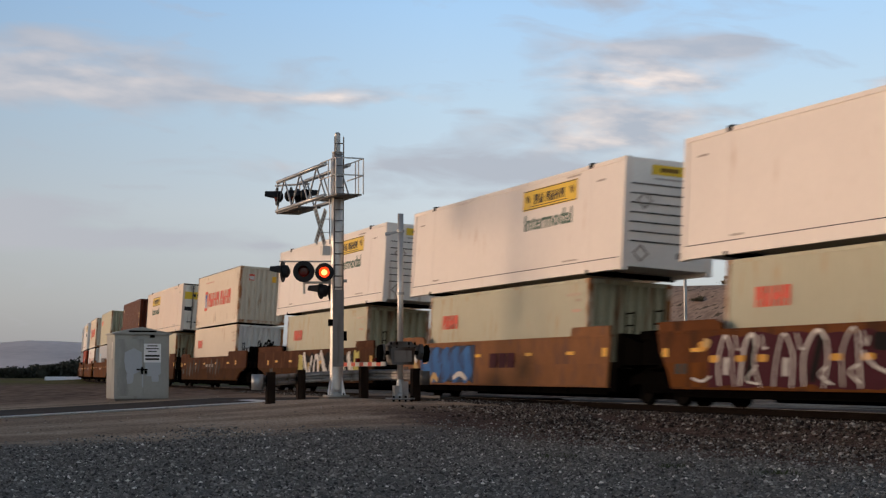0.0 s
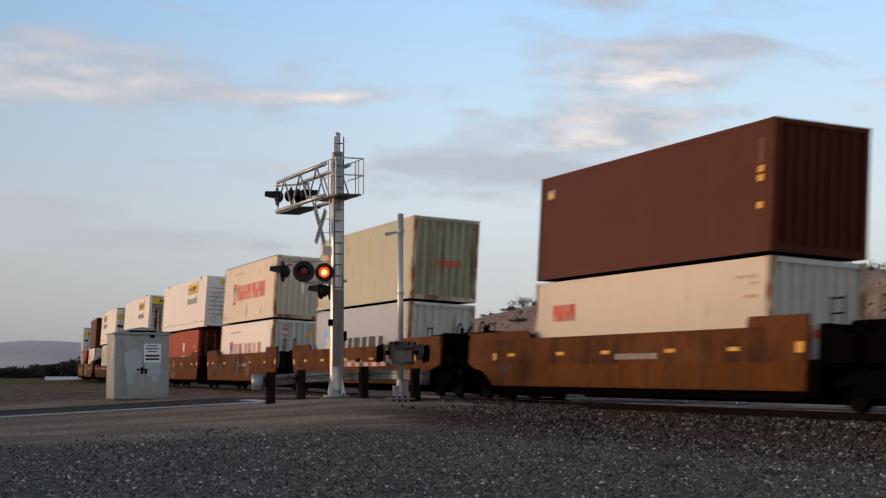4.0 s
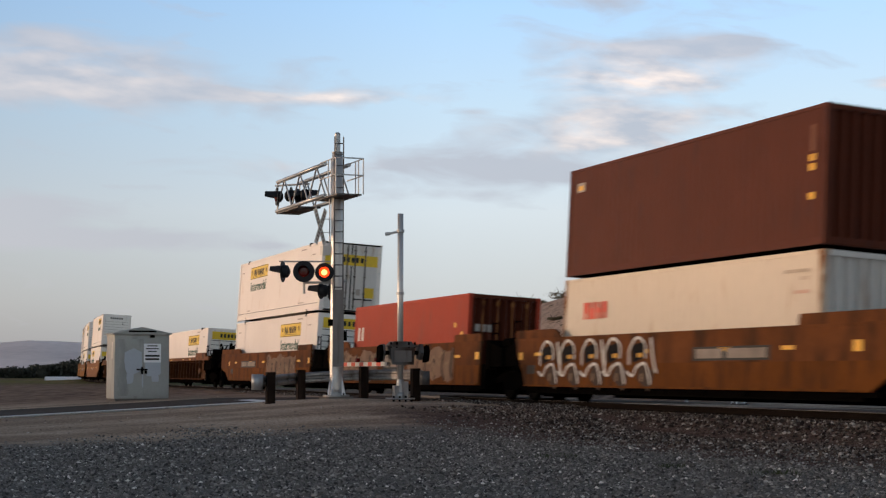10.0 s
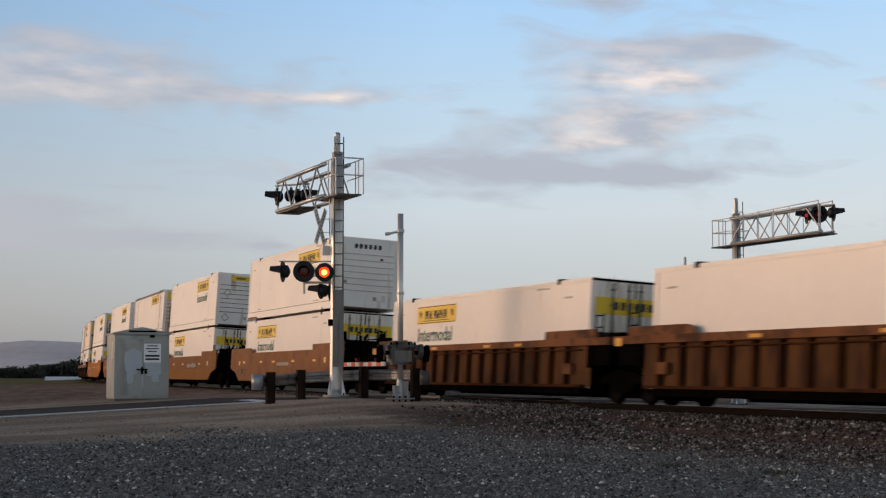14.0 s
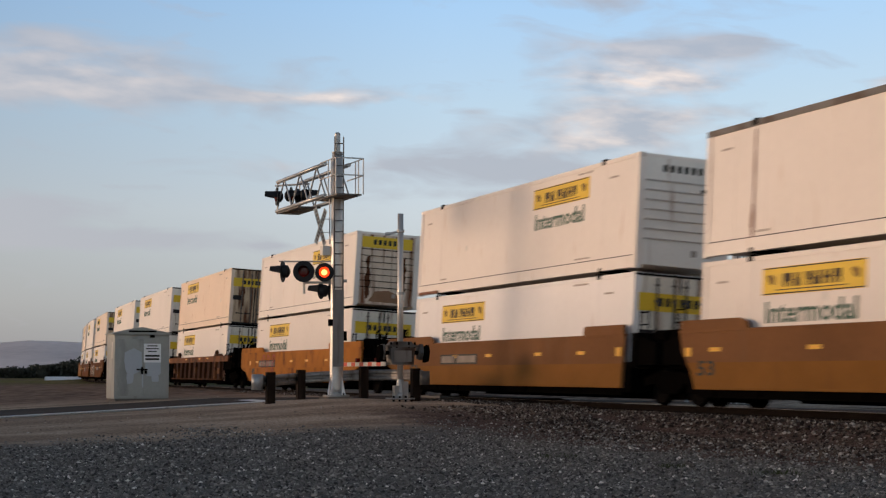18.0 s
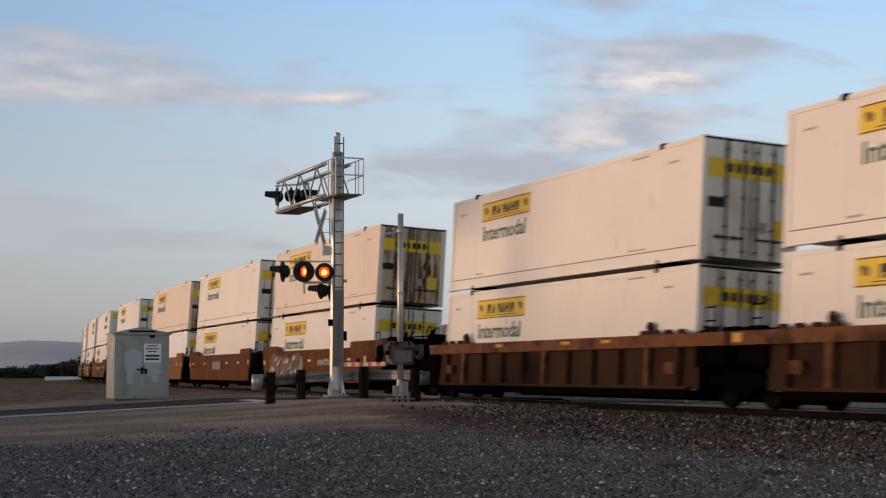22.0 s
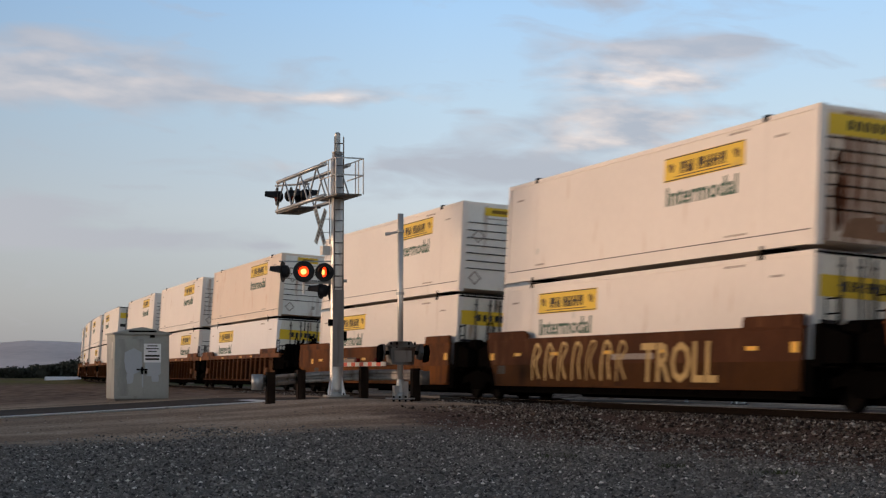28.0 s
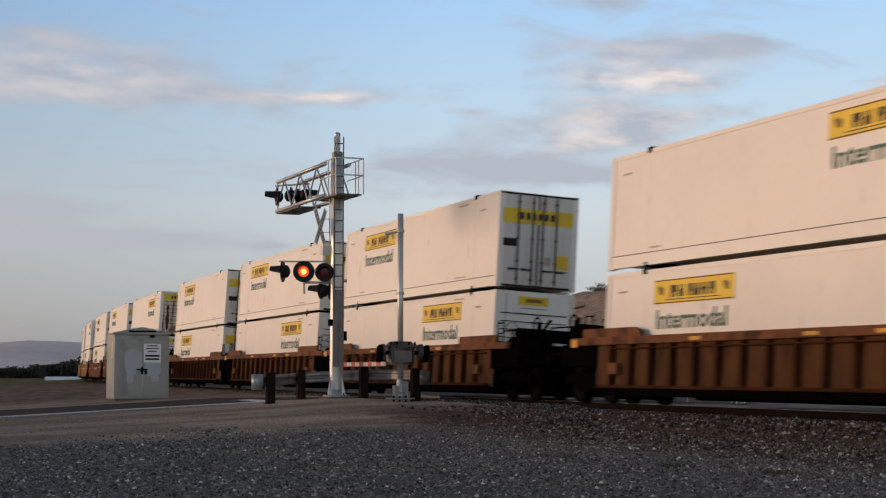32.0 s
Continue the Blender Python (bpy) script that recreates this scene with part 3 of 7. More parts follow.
xs = np.concatenate([np.linspace(-4200, -1000, 9), np.linspace(-800, -240, 15), np.arange(-220, -72, 2.5), np.arange(-70, 6, 0.5), np.arange(8, 60, 4.0), np.linspace(80, 4200, 14)])
ys = np.concatenate([np.linspace(-4200, -200, 10), np.arange(-160, -10, 10.0), np.arange(-8, 30, 0.5), np.arange(31, 140, 2.0), np.arange(145, 500, 25.0), np.linspace(560, 4200, 10)])
tagged(sheet("ground", xs, ys, ground_z, ground_material()), "gravel lot, bare dirt and dry bank at dusk", "ground", kind="structure")

ROAD_X0, ROAD_X1 = -54.4, -46.9
road = tagged(sheet("road", np.linspace(ROAD_X0, ROAD_X1, 12), np.arange(-8, 90, 0.5), lambda x, y: np.maximum(ground_z(x * 0 - 50.3, y), np.where(np.abs(beside(x, y)[0]) < 2.6, RAIL_Z - 0.02, -9)) + 0.03, ASPHALT), "worn grey asphalt road over the crossing", "road", kind="structure")


def road_z(y):
    return max(at_ground(-50.3, y), RAIL_Z - 0.02 if abs(beside([-50.0], [y])[0][0]) < 2.6 else -9) + 0.03


def road_lines():
    for name, x0, x1, y0, y1 in (("stop_line", -50.6, -47.6, 13.2, 13.75),):
        sh = Shape()
        yv = np.arange(y0, y1 + 0.01, min(1.0, (y1 - y0)))
        for a, b in zip(yv[:-1], yv[1:]):
            k = len(sh.v)
            sh.v += [Vector((x0, a, road_z(a) + 0.006)), Vector((x1, a, road_z(a) + 0.006)), Vector((x1, b, road_z(b) + 0.006)), Vector((x0, b, road_z(b) + 0.006))]
            sh.f.append((k, k + 1, k + 2, k + 3))
        part(name, sh, ROAD_PAINT, road, "worn white road paint")


road_lines()


def road_kerb():
    """A low asphalt lip along the near edge, its top painted white."""
    for a in range(-8, 16, 4):
        sh = Shape()
        for j in range(4):
            y0, y1 = a + j, a + j + 1
            k = len(sh.v)
            for yy in (y0, y1):
                z = road_z(yy)
                sh.v += [Vector((-47.0, yy, z - 0.03)), Vector((-46.99, yy, z + 0.022)), Vector((-47.13, yy, z + 0.032)), Vector((-47.25, yy, z - 0.01))]
            sh.f += [(k + i, k + 4 + i, k + 5 + i, k + 1 + i) for i in range(3)]
        part("edge_lip", sh, ROAD_PAINT, road, "white-painted road edge")


road_kerb()


def stones(name, pts, sizes, material, seed, lift=0.25):
    """Loose stones, one joined sheet of small angular solids."""
    r = np.random.RandomState(seed)
    base = np.array([(1, 0, 0), (-1, 0, 0), (0, 1, 0), (0, -1, 0), (0, 0, 1), (0, 0, -1)], float)
    tri = np.array([(0, 2, 4), (2, 1, 4), (1, 3, 4), (3, 0, 4), (2, 0, 5), (1, 2, 5), (3, 1, 5), (0, 3, 5)])
    n = len(pts)
    v = base[None] * r.uniform(0.6, 1.25, (n, 6, 1)) * sizes[:, None, None]
    v += r.uniform(-0.3, 0.3, (n, 6, 3)) * sizes[:, None, None]
    v[:, :, 2] *= 0.72
    a = r.uniform(0, 6.28, n)
    c, s_ = np.cos(a)[:, None], np.sin(a)[:, None]
    x, y = v[:, :, 0] * c - v[:, :, 1] * s_, v[:, :, 0] * s_ + v[:, :, 1] * c
    v = np.stack([x, y, v[:, :, 2]], -1) + pts[:, None, :]
    v[:, :, 2] += sizes[:, None] * lift
    f = (tri[None] + 6 * np.arange(n)[:, None, None]).reshape(-1, 3)
    me = bpy.data.meshes.new(name)
    me.vertices.add(n * 6)
    me.vertices.foreach_set("co", v.ravel())
    me.loops.add(f.size)
    me.polygons.add(len(f))
    me.loops.foreach_set("vertex_index", f.ravel())
    me.polygons.foreach_set("loop_start", np.arange(0, f.size, 3))
    me.update()
    me.validate()
    me.materials.append(material)
    return new(name, me)


def scatter():
    r = np.random.RandomState(4)
    n = 150000
    x, y = r.uniform(-40, -9, n), r.uniform(-1, 18, n)
    d = np.hypot(x, y)
    ang = np.degrees(np.arctan2(-x, y))
    keep = (d > 17.5) & (ang > 51) & (ang < 85) & (beside(x, y)[0] < -2.6) & (x + r.normal(0, 1.1, n) + 1.2 * np.sin(y * 0.9) + 0.8 * np.sin(y * 2.3 + 1) > -33.6) & (x > -37.0)
    keep &= (y + r.normal(0, 0.7, n) < 13.6) | (r.uniform(0, 1, n) < 0.42)
    x, y = x[keep], y[keep]
    size = 0.009 + 0.029 * r.uniform(0, 1, len(x)) ** 2.6
    tagged(stones("gravel", np.stack([x, y, ground_z(x, y)], 1), size, GRAVEL, 5), "loose grey crushed gravel on the lot", "gravel", kind="stuff")
    n = 68000
    s, q = r.uniform(-75, -14, n), -0.85 - 4.9 * r.uniform(0, 1, n) ** 1.35
    tx, ty, ph = np.interp(s, _s, _x), np.interp(s, _s, _y), np.interp(s, _s, _ph)
    x, y = tx - np.sin(ph) * q, ty + np.cos(ph) * q
    keep = ~((x > -54.6) & (x < -46.6)) & (r.uniform(0, 1, n) < np.clip(1.35 - 0.25 * np.abs(q), 0.10, 1)) & ~((x < -40) & (q < -2.4))
    x, y = x[keep], y[keep]
    size = 0.020 + 0.040 * r.uniform(0, 1, len(x)) ** 1.4
    tagged(stones("ballast", np.stack([x, y, ground_z(x, y)], 1), size, BALLAST, 6), "brown-grey crushed rock ballast beside the track", "ballast", kind="stuff")
    n = 1500
    x, y = r.uniform(-60, -36, n), r.uniform(2, 18, n)
    keep = ~((x > -54.8) & (x < -46.5))
    x, y = x[keep], y[keep]
    size = 0.008 + 0.03 * r.uniform(0, 1, len(x)) ** 3.5
    tagged(stones("dirt_clod", np.stack([x, y, ground_z(x, y)], 1), size, CLOD, 7), "small stones and clods on bare dirt", "stones", kind="stuff")


scatter()


def railway():
    tr = thing("railway_track", Matrix(), "curved steel rails on timber ties in ballast", "track", kind="structure")
    for name, q in (("rail", -0.7175), ("rail", 0.7175)):
        for a, b in ((-700, -300), (-300, -140), (-140, -70), (-70, 0), (0, 160), (160, 760)):
            sh, hd = Shape(), Shape()
            ss = np.linspace(a, b, max(3, int((b - a) / 5)))
            prof = [(-0.075, -0.185), (-0.075, -0.165), (-0.012, -0.14), (-0.012, -0.045), (-0.036, -0.035), (-0.036, -0.006), (0.036, -0.006), (0.036, -0.035), (0.012, -0.045), (0.012, -0.14), (0.075, -0.165), (0.075, -0.185)]
            k = len(prof)
            for i, s in enumerate(ss):
                m = on_track(float(s))
                sh.v += [m @ Vector((0, q + u, w)) for u, w in prof]
                hd.v += [m @ Vector((0, q - 0.034, -0.004)), m @ Vector((0, q + 0.034, -0.004)), m @ Vector((0, q + 0.034, 0.0)), m @ Vector((0, q - 0.034, 0.0))]
                if i:
                    o, p = (i - 1) * k, i * k
                    sh.f += [(o + j, o + (j + 1) % k, p + (j + 1) % k, p + j) for j in range(k)]
                    o, p = (i - 1) * 4, i * 4
                    hd.f += [(o + j, o + (j + 1) % 4, p + (j + 1) % 4, p + j) for j in range(4)]
            ob = part(name, sh, RAIL, tr)
            part("rail_head", hd, RAIL_HEAD, ob, "polished running surface")
    tie = Shape().box(-0.115, 0.115, -1.3, 1.3, -0.36, -0.186).data("tie", TIE)
    for i in range(222):
        s = -116 + i * 0.5
        if -54 < track(s)[0] < -47:
            continue
        ob = new("tie", tie)
        ob.parent = tr
        ob.matrix_basis = on_track(s, 0.0) @ pose(0, 0.03 * math.sin(i * 7.1), 0, 0, 0, 0.8 * math.sin(i * 3.3))
    panel = Shape()
    for q0, q1 in ((-1.5, -0.80), (-0.63, 0.63), (0.80, 1.5)):
        for i in range(4):
            s = -54.5 + i * 1.9
            panel.box(-0.94, 0.94, q0, q1, -0.16, -0.004, on_track(s))
    part("crossing_panel", panel, CONCRETE, tr, "grey concrete crossing panels between the rails")


railway()

# ---------------------------------------------------------------- containers
# A container's own space: middle of its floor at the origin, x along its length, the near long side at y = -half width.


def corrugated(sh, a, b, fix, z0, z1, axis, out, pitch=0.278, depth=0.022):
    """A wall of pressed trapezoid ribs, from a to b along axis ('x' or 'y'), at the plane fix, hollows towards -out."""
    n = max(2, round((b - a) / pitch))
    w = (b - a) / n
    line = []
    for i in range(n):
        t = a + i * w
        line += [(t, 0), (t + 0.26 * w, 0), (t + 0.5 * w, -depth), (t + 0.76 * w, -depth)]
    line.append((b, 0))
    k = len(sh.v)
    for t, d in line:
        for z in (z0, z1):
            sh.v.append(Vector((t, fix + d * out, z)) if axis == "x" else Vector((fix + d * out, t, z)))
    for i in range(len(line) - 1):
        sh.f.append((k + 2 * i, k + 2 * i + 2, k + 2 * i + 3, k + 2 * i + 1))


def end_blocks(sh, xf, y0, step, wide, n, z0, z1):
    """Unlettered blocks on one thin rule, on an end at x = xf."""
    h, low, up = z1 - z0, [], []
    for i in range(n):
        a, b = y0 + i * step, y0 + i * step + wide
        low += [(a, z0 + 0.48 * h), (a, z0), (b, z0), (b, z0 + 0.48 * h)]
        up += [(a, z0 + 0.50 * h), (a, z1), (b, z1), (b, z0 + 0.50 * h)]
    return sh.poly([(xf, py, pz) for py, pz in low + up[::-1]], (0.007, 0, 0))


def lock_rods(body, xf, sgn, width, h, material, clean):
    """Four locking bars with their guides and handles on a door end at x = xf."""
    for y in (-0.67, -0.20, 0.14, 0.58):
        sh = Shape().tube((xf + sgn * 0.05, y, 0.10), (xf + sgn * 0.05, y, h - 0.12), 0.028, 6)
        for z in (0.25, 0.8, 1.5, 2.2, h - 0.3):
            sh.box(min(xf, xf + sgn * 0.065), max(xf, xf + sgn * 0.065), y - 0.05, y + 0.05, z - 0.025, z + 0.025)
        part("lock_rod", sh, material, body, "galvanised locking bar")
    for ya, yb in ((-0.95, -0.60), (-0.52, -0.18), (0.12, 0.50), (0.58, 0.94)):
        part("door_handle", Shape().box(min(xf + sgn * 0.05, xf + sgn * 0.08), max(xf + sgn * 0.05, xf + sgn * 0.08), ya, yb, 0.53, 0.575).box(xf, xf + sgn * 0.06, ya + 0.02, ya + 0.07, 0.51, 0.60), DARK, body, "dark locking handle")


def stain_patch(x, y, z0, z1, w, seed):
    """A ragged upright stain, as a thin plate on an end at x."""
    r = random.Random(seed)
    zs = [z0 + (z1 - z0) * i / 8 for i in range(9)]
    left = [(x, y - w * r.uniform(0.25, 1.0) * (0.5 + 0.5 * math.sin(math.pi * i / 8)), z) for i, z in enumerate(zs)]
    right = [(x, y + w * r.uniform(0.25, 1.0) * (0.5 + 0.5 * math.sin(math.pi * i / 8)), z) for i, z in enumerate(zs)]
    return Shape().poly(left + right[::-1], (0.001, 0, 0))


def side_stain(x, y, z0, z1, w, seed):
    """The same on a side at y."""
    r = random.Random(seed)
    zs = [z0 + (z1 - z0) * i / 8 for i in range(9)]
    half = [w * (0.4 + 0.6 * math.sin(math.pi * (i + 0.5) / 9)) for i in range(9)]
    left = [(x - k * r.uniform(0.45, 1.0), y, z) for k, z in zip(half, zs)]
    right = [(x + k * r.uniform(0.45, 1.0), y, z) for k, z in zip(half, zs)]
    return Shape().poly(left + right[::-1], (0, 0.001, 0))


def ends_frame(c, L, W, h, post, paint):
    for sx in (-1, 1):
        for sy in (-1, 1):
            x, y = sx * L / 2, sy * W / 2
            part("corner_post", Shape().box(min(x, x - sx * post), max(x, x - sx * post), min(y, y - sy * post), max(y, y - sy * post), 0.118, h - 0.118), paint, c)


def castings(body, L, W, h, material, xs=None):
    for x in (xs or (-L / 2 + 0.089, L / 2 - 0.089)):
        for y in (-W / 2 + 0.081, W / 2 - 0.081):
            for z in (0.059, h - 0.059):
                part("corner_casting", Shape().box(x - 0.092, x + 0.092, y - 0.084, y + 0.084, z - 0.06, z + 0.06), material, body)


def trailer_container(front, paint, end_paint, label, seed, big=False, roof_dark=False, name="container"):
    """A 53 foot container with smooth plate sides. front: 'doors', 'small', 'large' or 'white' (which end leads and how it is marked)."""
    rng = random.Random(seed)
    L, W, h = 16.15, 2.59, 2.90
    c = thing(name, Matrix(), label, "container", "stacked containers")
    sh = Shape()
    sh.box(-L / 2 + 0.06, L / 2 - 0.06, -W / 2 + 0.022, W / 2 - 0.022, 0.12, h - 0.03)
    body = part("body", sh, paint, c, "pale plate side walls")
    for sy in (-1, 1):
        y0, y1 = sorted((sy * (W / 2 - 0.12), sy * W / 2))
        part("top_rail", Shape().box(-L / 2 + 0.1, L / 2 - 0.1, y0, y1, h - 0.11, h - 0.004), paint, c)
        part("bottom_rail", Shape().box(-L / 2 + 0.1, L / 2 - 0.1, y0, y1, 0.02, 0.318), paint, c)
    if big:
        for i in range(1, 13):
            x = -L / 2 + i * L / 13
            part("side_stake", Shape().box(x - 0.03, x + 0.03, -W / 2 + 0.016, -W / 2 + 0.03, 0.215, h - 0.11), paint, c)
    ends_frame(c, L, W, h, 0.20, paint)
    part("roof", Shape().box(-L / 2 + 0.1, L / 2 - 0.1, -W / 2 + 0.05, W / 2 - 0.05, h - 0.029, h + 0.004), DARK if roof_dark else paint, c)
    if roof_dark:
        part("roof_rail", Shape().box(-L / 2, L / 2, -W / 2 - 0.004, -W / 2 + 0.03, h - 0.13, h + 0.01), BEAM, c, "dark grey roof rail")
    # the seam above the bottom rail and the lifting posts 40 feet apart
    part("seam", Shape().box(-L / 2 + 0.22, L / 2 - 0.22, -W / 2 + 0.008, -W / 2 + 0.023, 0.322, 0.340), DARK, c, "dark seam line")
    for x in (-6.05, 6.05):
        part("lift_post", Shape().box(x - 0.09, x + 0.09, -W / 2 + 0.016, -W / 2 + 0.03, 0.345, h - 0.11), paint, c)
        part("lift_casting", Shape().box(x - 0.10, x + 0.10, -W / 2 - 0.012, W / 2 + 0.012, h - 0.10, h + 0.045), UNDER, c, "black lifting casting")
        part("foot_casting", Shape().box(x - 0.06, x + 0.06, -W / 2 - 0.010, W / 2 + 0.010, -0.03, 0.10), UNDER, c, "black foot casting")
    castings(c, L, W, h, paint)
    for x, z, w, hh in ((4.45, 0.40, 0.95, 0.045), (-7.45, 2.38, 0.45, 0.05), (-5.9, 0.42, 0.55, 0.05), (4.5, 2.70, 0.9, 0.05), (6.4, 2.40, 0.5, 0.05)):
        part("small_marking", bars(Shape(), x, x + w, z, z + hh, -W / 2 + 0.021, 1 if w < 0.5 else 4, rng, 0.8), MARK_GREY, c, "small grey markings")
    for i in range(1):
        x, z = rng.uniform(-6, 6), rng.uniform(0.5, 2.0)
        part("dent_patch", Shape().lathe((x, -W / 2 + 0.021, z), (0, -1, 0), [(0.0, 0.10), (0.004, 0.07), (0.005, 0.0)], 9), MARK_WHITE, c, "pale repair patch")
    # side sign and the word under it, near the nose end
    x0 = L / 2 - 6.55 if front != "doors" else -L / 2 + 2.52
    zs, yb = 2.03 + (seed * 37 % 5 - 2) * 0.035, -W / 2 + 0.010
    sign = part("side_sign", Shape().box(x0, x0 + 3.66, yb, yb + 0.013, zs, zs + 0.58), YELLOW, c, "yellow name board with dark unlettered blocks")
    part("sign_legend", bars(bars(Shape(), x0 + 0.80, x0 + 1.50, zs + 0.15, zs + 0.43, yb, 2, rng, 0.74, 0.38), x0 + 1.62, x0 + 2.92, zs + 0.15, zs + 0.43, yb, 4, rng, 0.76, 0.38), SIGN_INK, sign)
    for z0, z1, a, b in ((0.010, 0.034, 0.03, 3.63), (0.546, 0.570, 0.03, 3.63), (0.085, 0.105, 0.55, 3.05)):
        part("sign_rule", Shape().box(x0 + a, x0 + b, yb - 0.006, yb, zs + z0, zs + z1), BLACK, sign)
    for a in (0.16, 3.16):
        part("sign_scroll", Shape().poly([(x0 + a, yb - 0.005, zs + 0.40), (x0 + a + 0.14, yb - 0.005, zs + 0.44), (x0 + a + 0.32, yb - 0.005, zs + 0.36), (x0 + a + 0.28, yb - 0.005, zs + 0.20), (x0 + a + 0.12, yb - 0.005, zs + 0.24)], (0, 0.005, 0)), OCHRE_INK, sign)
    if not big:
        word = new("side_word", WORD)
        word.parent = c
        word.matrix_basis = pose(x0 + 0.14, -W / 2 + 0.021, zs - 0.60)
        tagged(word, "dark green word Intermodal")
    else:
        for x, z0, z1, w in ((-6.05, 0.12, 1.05, 0.09), (-6.02, 1.0, 2.7, 0.05), (6.05, 0.1, 0.8, 0.12), (6.08, 0.7, 2.75, 0.07), (6.0, 2.1, 2.75, 0.12), (7.9, 0.35, 2.6, 0.07), (7.85, 0.15, 0.6, 0.16), (-7.9, 0.5, 2.4, 0.07)):
            part("rust_stain", side_stain(x, -W / 2 + 0.004, z0, z1, w, seed + round(z0 * 10 + x)), CLAY, c, "brown rust streak")
    if front == "white":
        part("rail_rust", Shape().box(-L / 2 + 0.1, -6.12, -W / 2 - 0.003, -W / 2, 0.02, 0.11), CLAY, c, "rusty end of the bottom rail")
    xf = L / 2
    if front == "doors":
        part("door_frame", Shape().box(xf - 0.05, xf - 0.02, -W / 2 + 0.02, W / 2 - 0.02, 0.02, h - 0.02), DARK, c, "black door gasket")
        for y0, y1 in ((-W / 2 + 0.13, -0.03), (0.03, W / 2 - 0.13)):
            d = Shape()
            d.box(xf - 0.04, xf - 0.012, y0, y1, 0.09, h - 0.08)
            for ya, yb in ((y0 + 0.05, y0 + 0.34), (y0 + 0.42, y1 - 0.42), (y1 - 0.34, y1 - 0.05)):
                d.box(xf - 0.012, xf + 0.003, ya, yb, 0.20, h - 0.20)
            part("door", d, end_paint, c, "streaked white container door")
        lock_rods(c, xf, 1, W, h, ROD, True)
        es = part("door_sign", Shape().box(xf + 0.004, xf + 0.014, -W / 2 + 0.13, W / 2 - 0.17, 1.95, 2.40), YELLOW, c, "yellow name board across the doors")
        part("sign_legend", end_blocks(Shape(), xf + 0.014, -0.62, 0.20, 0.125, 6, 2.08, 2.29), BLACK, es)
        part("placard", Shape().box(xf + 0.006, xf + 0.012, 0.62, 1.02, 0.63, 1.06), YELLOW, c, "small yellow placard")
        part("placard", Shape().box(xf + 0.006, xf + 0.012, -1.14, -0.70, 1.24, 1.48), DARK, c, "small dark plate")
        part("notice", Shape().box(xf + 0.006, xf + 0.010, 0.24, 0.44, 0.72, 0.98), MARK_GREY, c, "small grey notice")
        part("end_header", Shape().box(xf - 0.03, xf + 0.012, -W / 2 + 0.03, W / 2 - 0.03, h - 0.075, h - 0.02), UNDER, c, "black header over the doors")
        for z in (0.35, 1.05, 1.7, 2.5):
            part("hinge", Shape().box(xf - 0.03, xf + 0.016, W / 2 - 0.115, W / 2 - 0.015, z - 0.03, z + 0.03), MARK_WHITE, c, "pale door hinge")
        if end_paint is DOOR_RUST:
            for y, z0, z1, w in ((-0.62, 0.9, 1.9, 0.16), (0.60, 0.5, 2.0, 0.20)):
                part("rust_stain", stain_patch(xf + 0.0045, y, z0, z1, w, seed + round(y * 10)), STREAK, c, "dark rust stain")
    else:
        e = Shape()
        e.box(xf - 0.05, xf - 0.02, -W / 2 + 0.1, W / 2 - 0.1, 0.1, h - 0.1)
        wall = part("nose_wall", e, end_paint, c, "ribbed nose wall")
        for i in range(7):
            z = 0.74 + i * 0.245
            part("nose_rib", Shape().box(xf - 0.02, xf + 0.012, -W / 2 + 0.19, W / 2 - 0.24, z, z + 0.026), UNDER if front != "white" else MARK_GREY, wall)
        if front == "small":
            s = part("nose_sign", Shape().box(xf - 0.018, xf - 0.006, -0.53, 0.44, 2.49, 2.75), YELLOW, wall, "small yellow name board")
            part("sign_legend", Shape().box(xf - 0.006, xf - 0.001, -0.30, 0.24, 2.57, 2.68), OCHRE_INK, s)
            part("rule", Shape().box(xf - 0.018, xf - 0.012, -0.46, 0.38, 2.37, 2.41), MARK_GREY, wall, "faint grey rule")
            for yc, zc in ((-0.72, 1.80), (-0.78, 0.45)):
                loz = Shape()
                for q in range(4):
                    a0, a1 = math.pi * q / 2, math.pi * (q + 1) / 2
                    loz.poly([(xf + 0.004, yc + math.cos(v) * rr, zc + math.sin(v) * rr) for v, rr in ((a0, 0.17), (a1, 0.17), (a1, 0.23), (a0, 0.23))], (0.01, 0, 0))
                part("diamond_mark", loz, MARK_GREY, wall, "grey outlined diamond")
        elif front == "large":
            s = part("nose_sign", Shape().box(xf - 0.018, xf - 0.004, -1.06, 0.98, 2.29, 2.72), YELLOW, wall, "wide yellow name board")
            part("sign_legend", end_blocks(Shape(), xf - 0.004, -0.60, 0.20, 0.12, 6, 2.41, 2.61), BLACK, s)
        else:
            part("sign_legend", end_blocks(Shape(), xf - 0.019, -0.62, 0.20, 0.12, 6, 2.46, 2.64), BLACK, wall, "grey unlettered blocks")
        if end_paint is NOSE_RUST:
            for y, w in ((-0.78, 0.17), (0.68, 0.16)):
                part("rust_stain", stain_patch(xf - 0.0185, y, 0.30, 1.95, w, seed + round(y * 10)), STREAK, wall, "dark rust stain")
            part("rust_stain", Shape().poly([(xf - 0.0188, y, z) for y, z in ((-0.70, 0.20), (0.55, 0.18), (0.50, 0.52), (0.1, 0.66), (-0.45, 0.60))], (0.001, 0, 0)), RUSTY_PALE, wall, "brown scraped patch")
        part("placard", Shape().box(xf - 0.018, xf - 0.008, 0.62, 0.78, 0.34, 0.62), MARK_WHITE, wall, "small white placard")
        part("placard", Shape().box(xf - 0.018, xf - 0.010, 0.25, 0.40, 0.38, 0.54), MARK_GREY, wall, "small grey label")
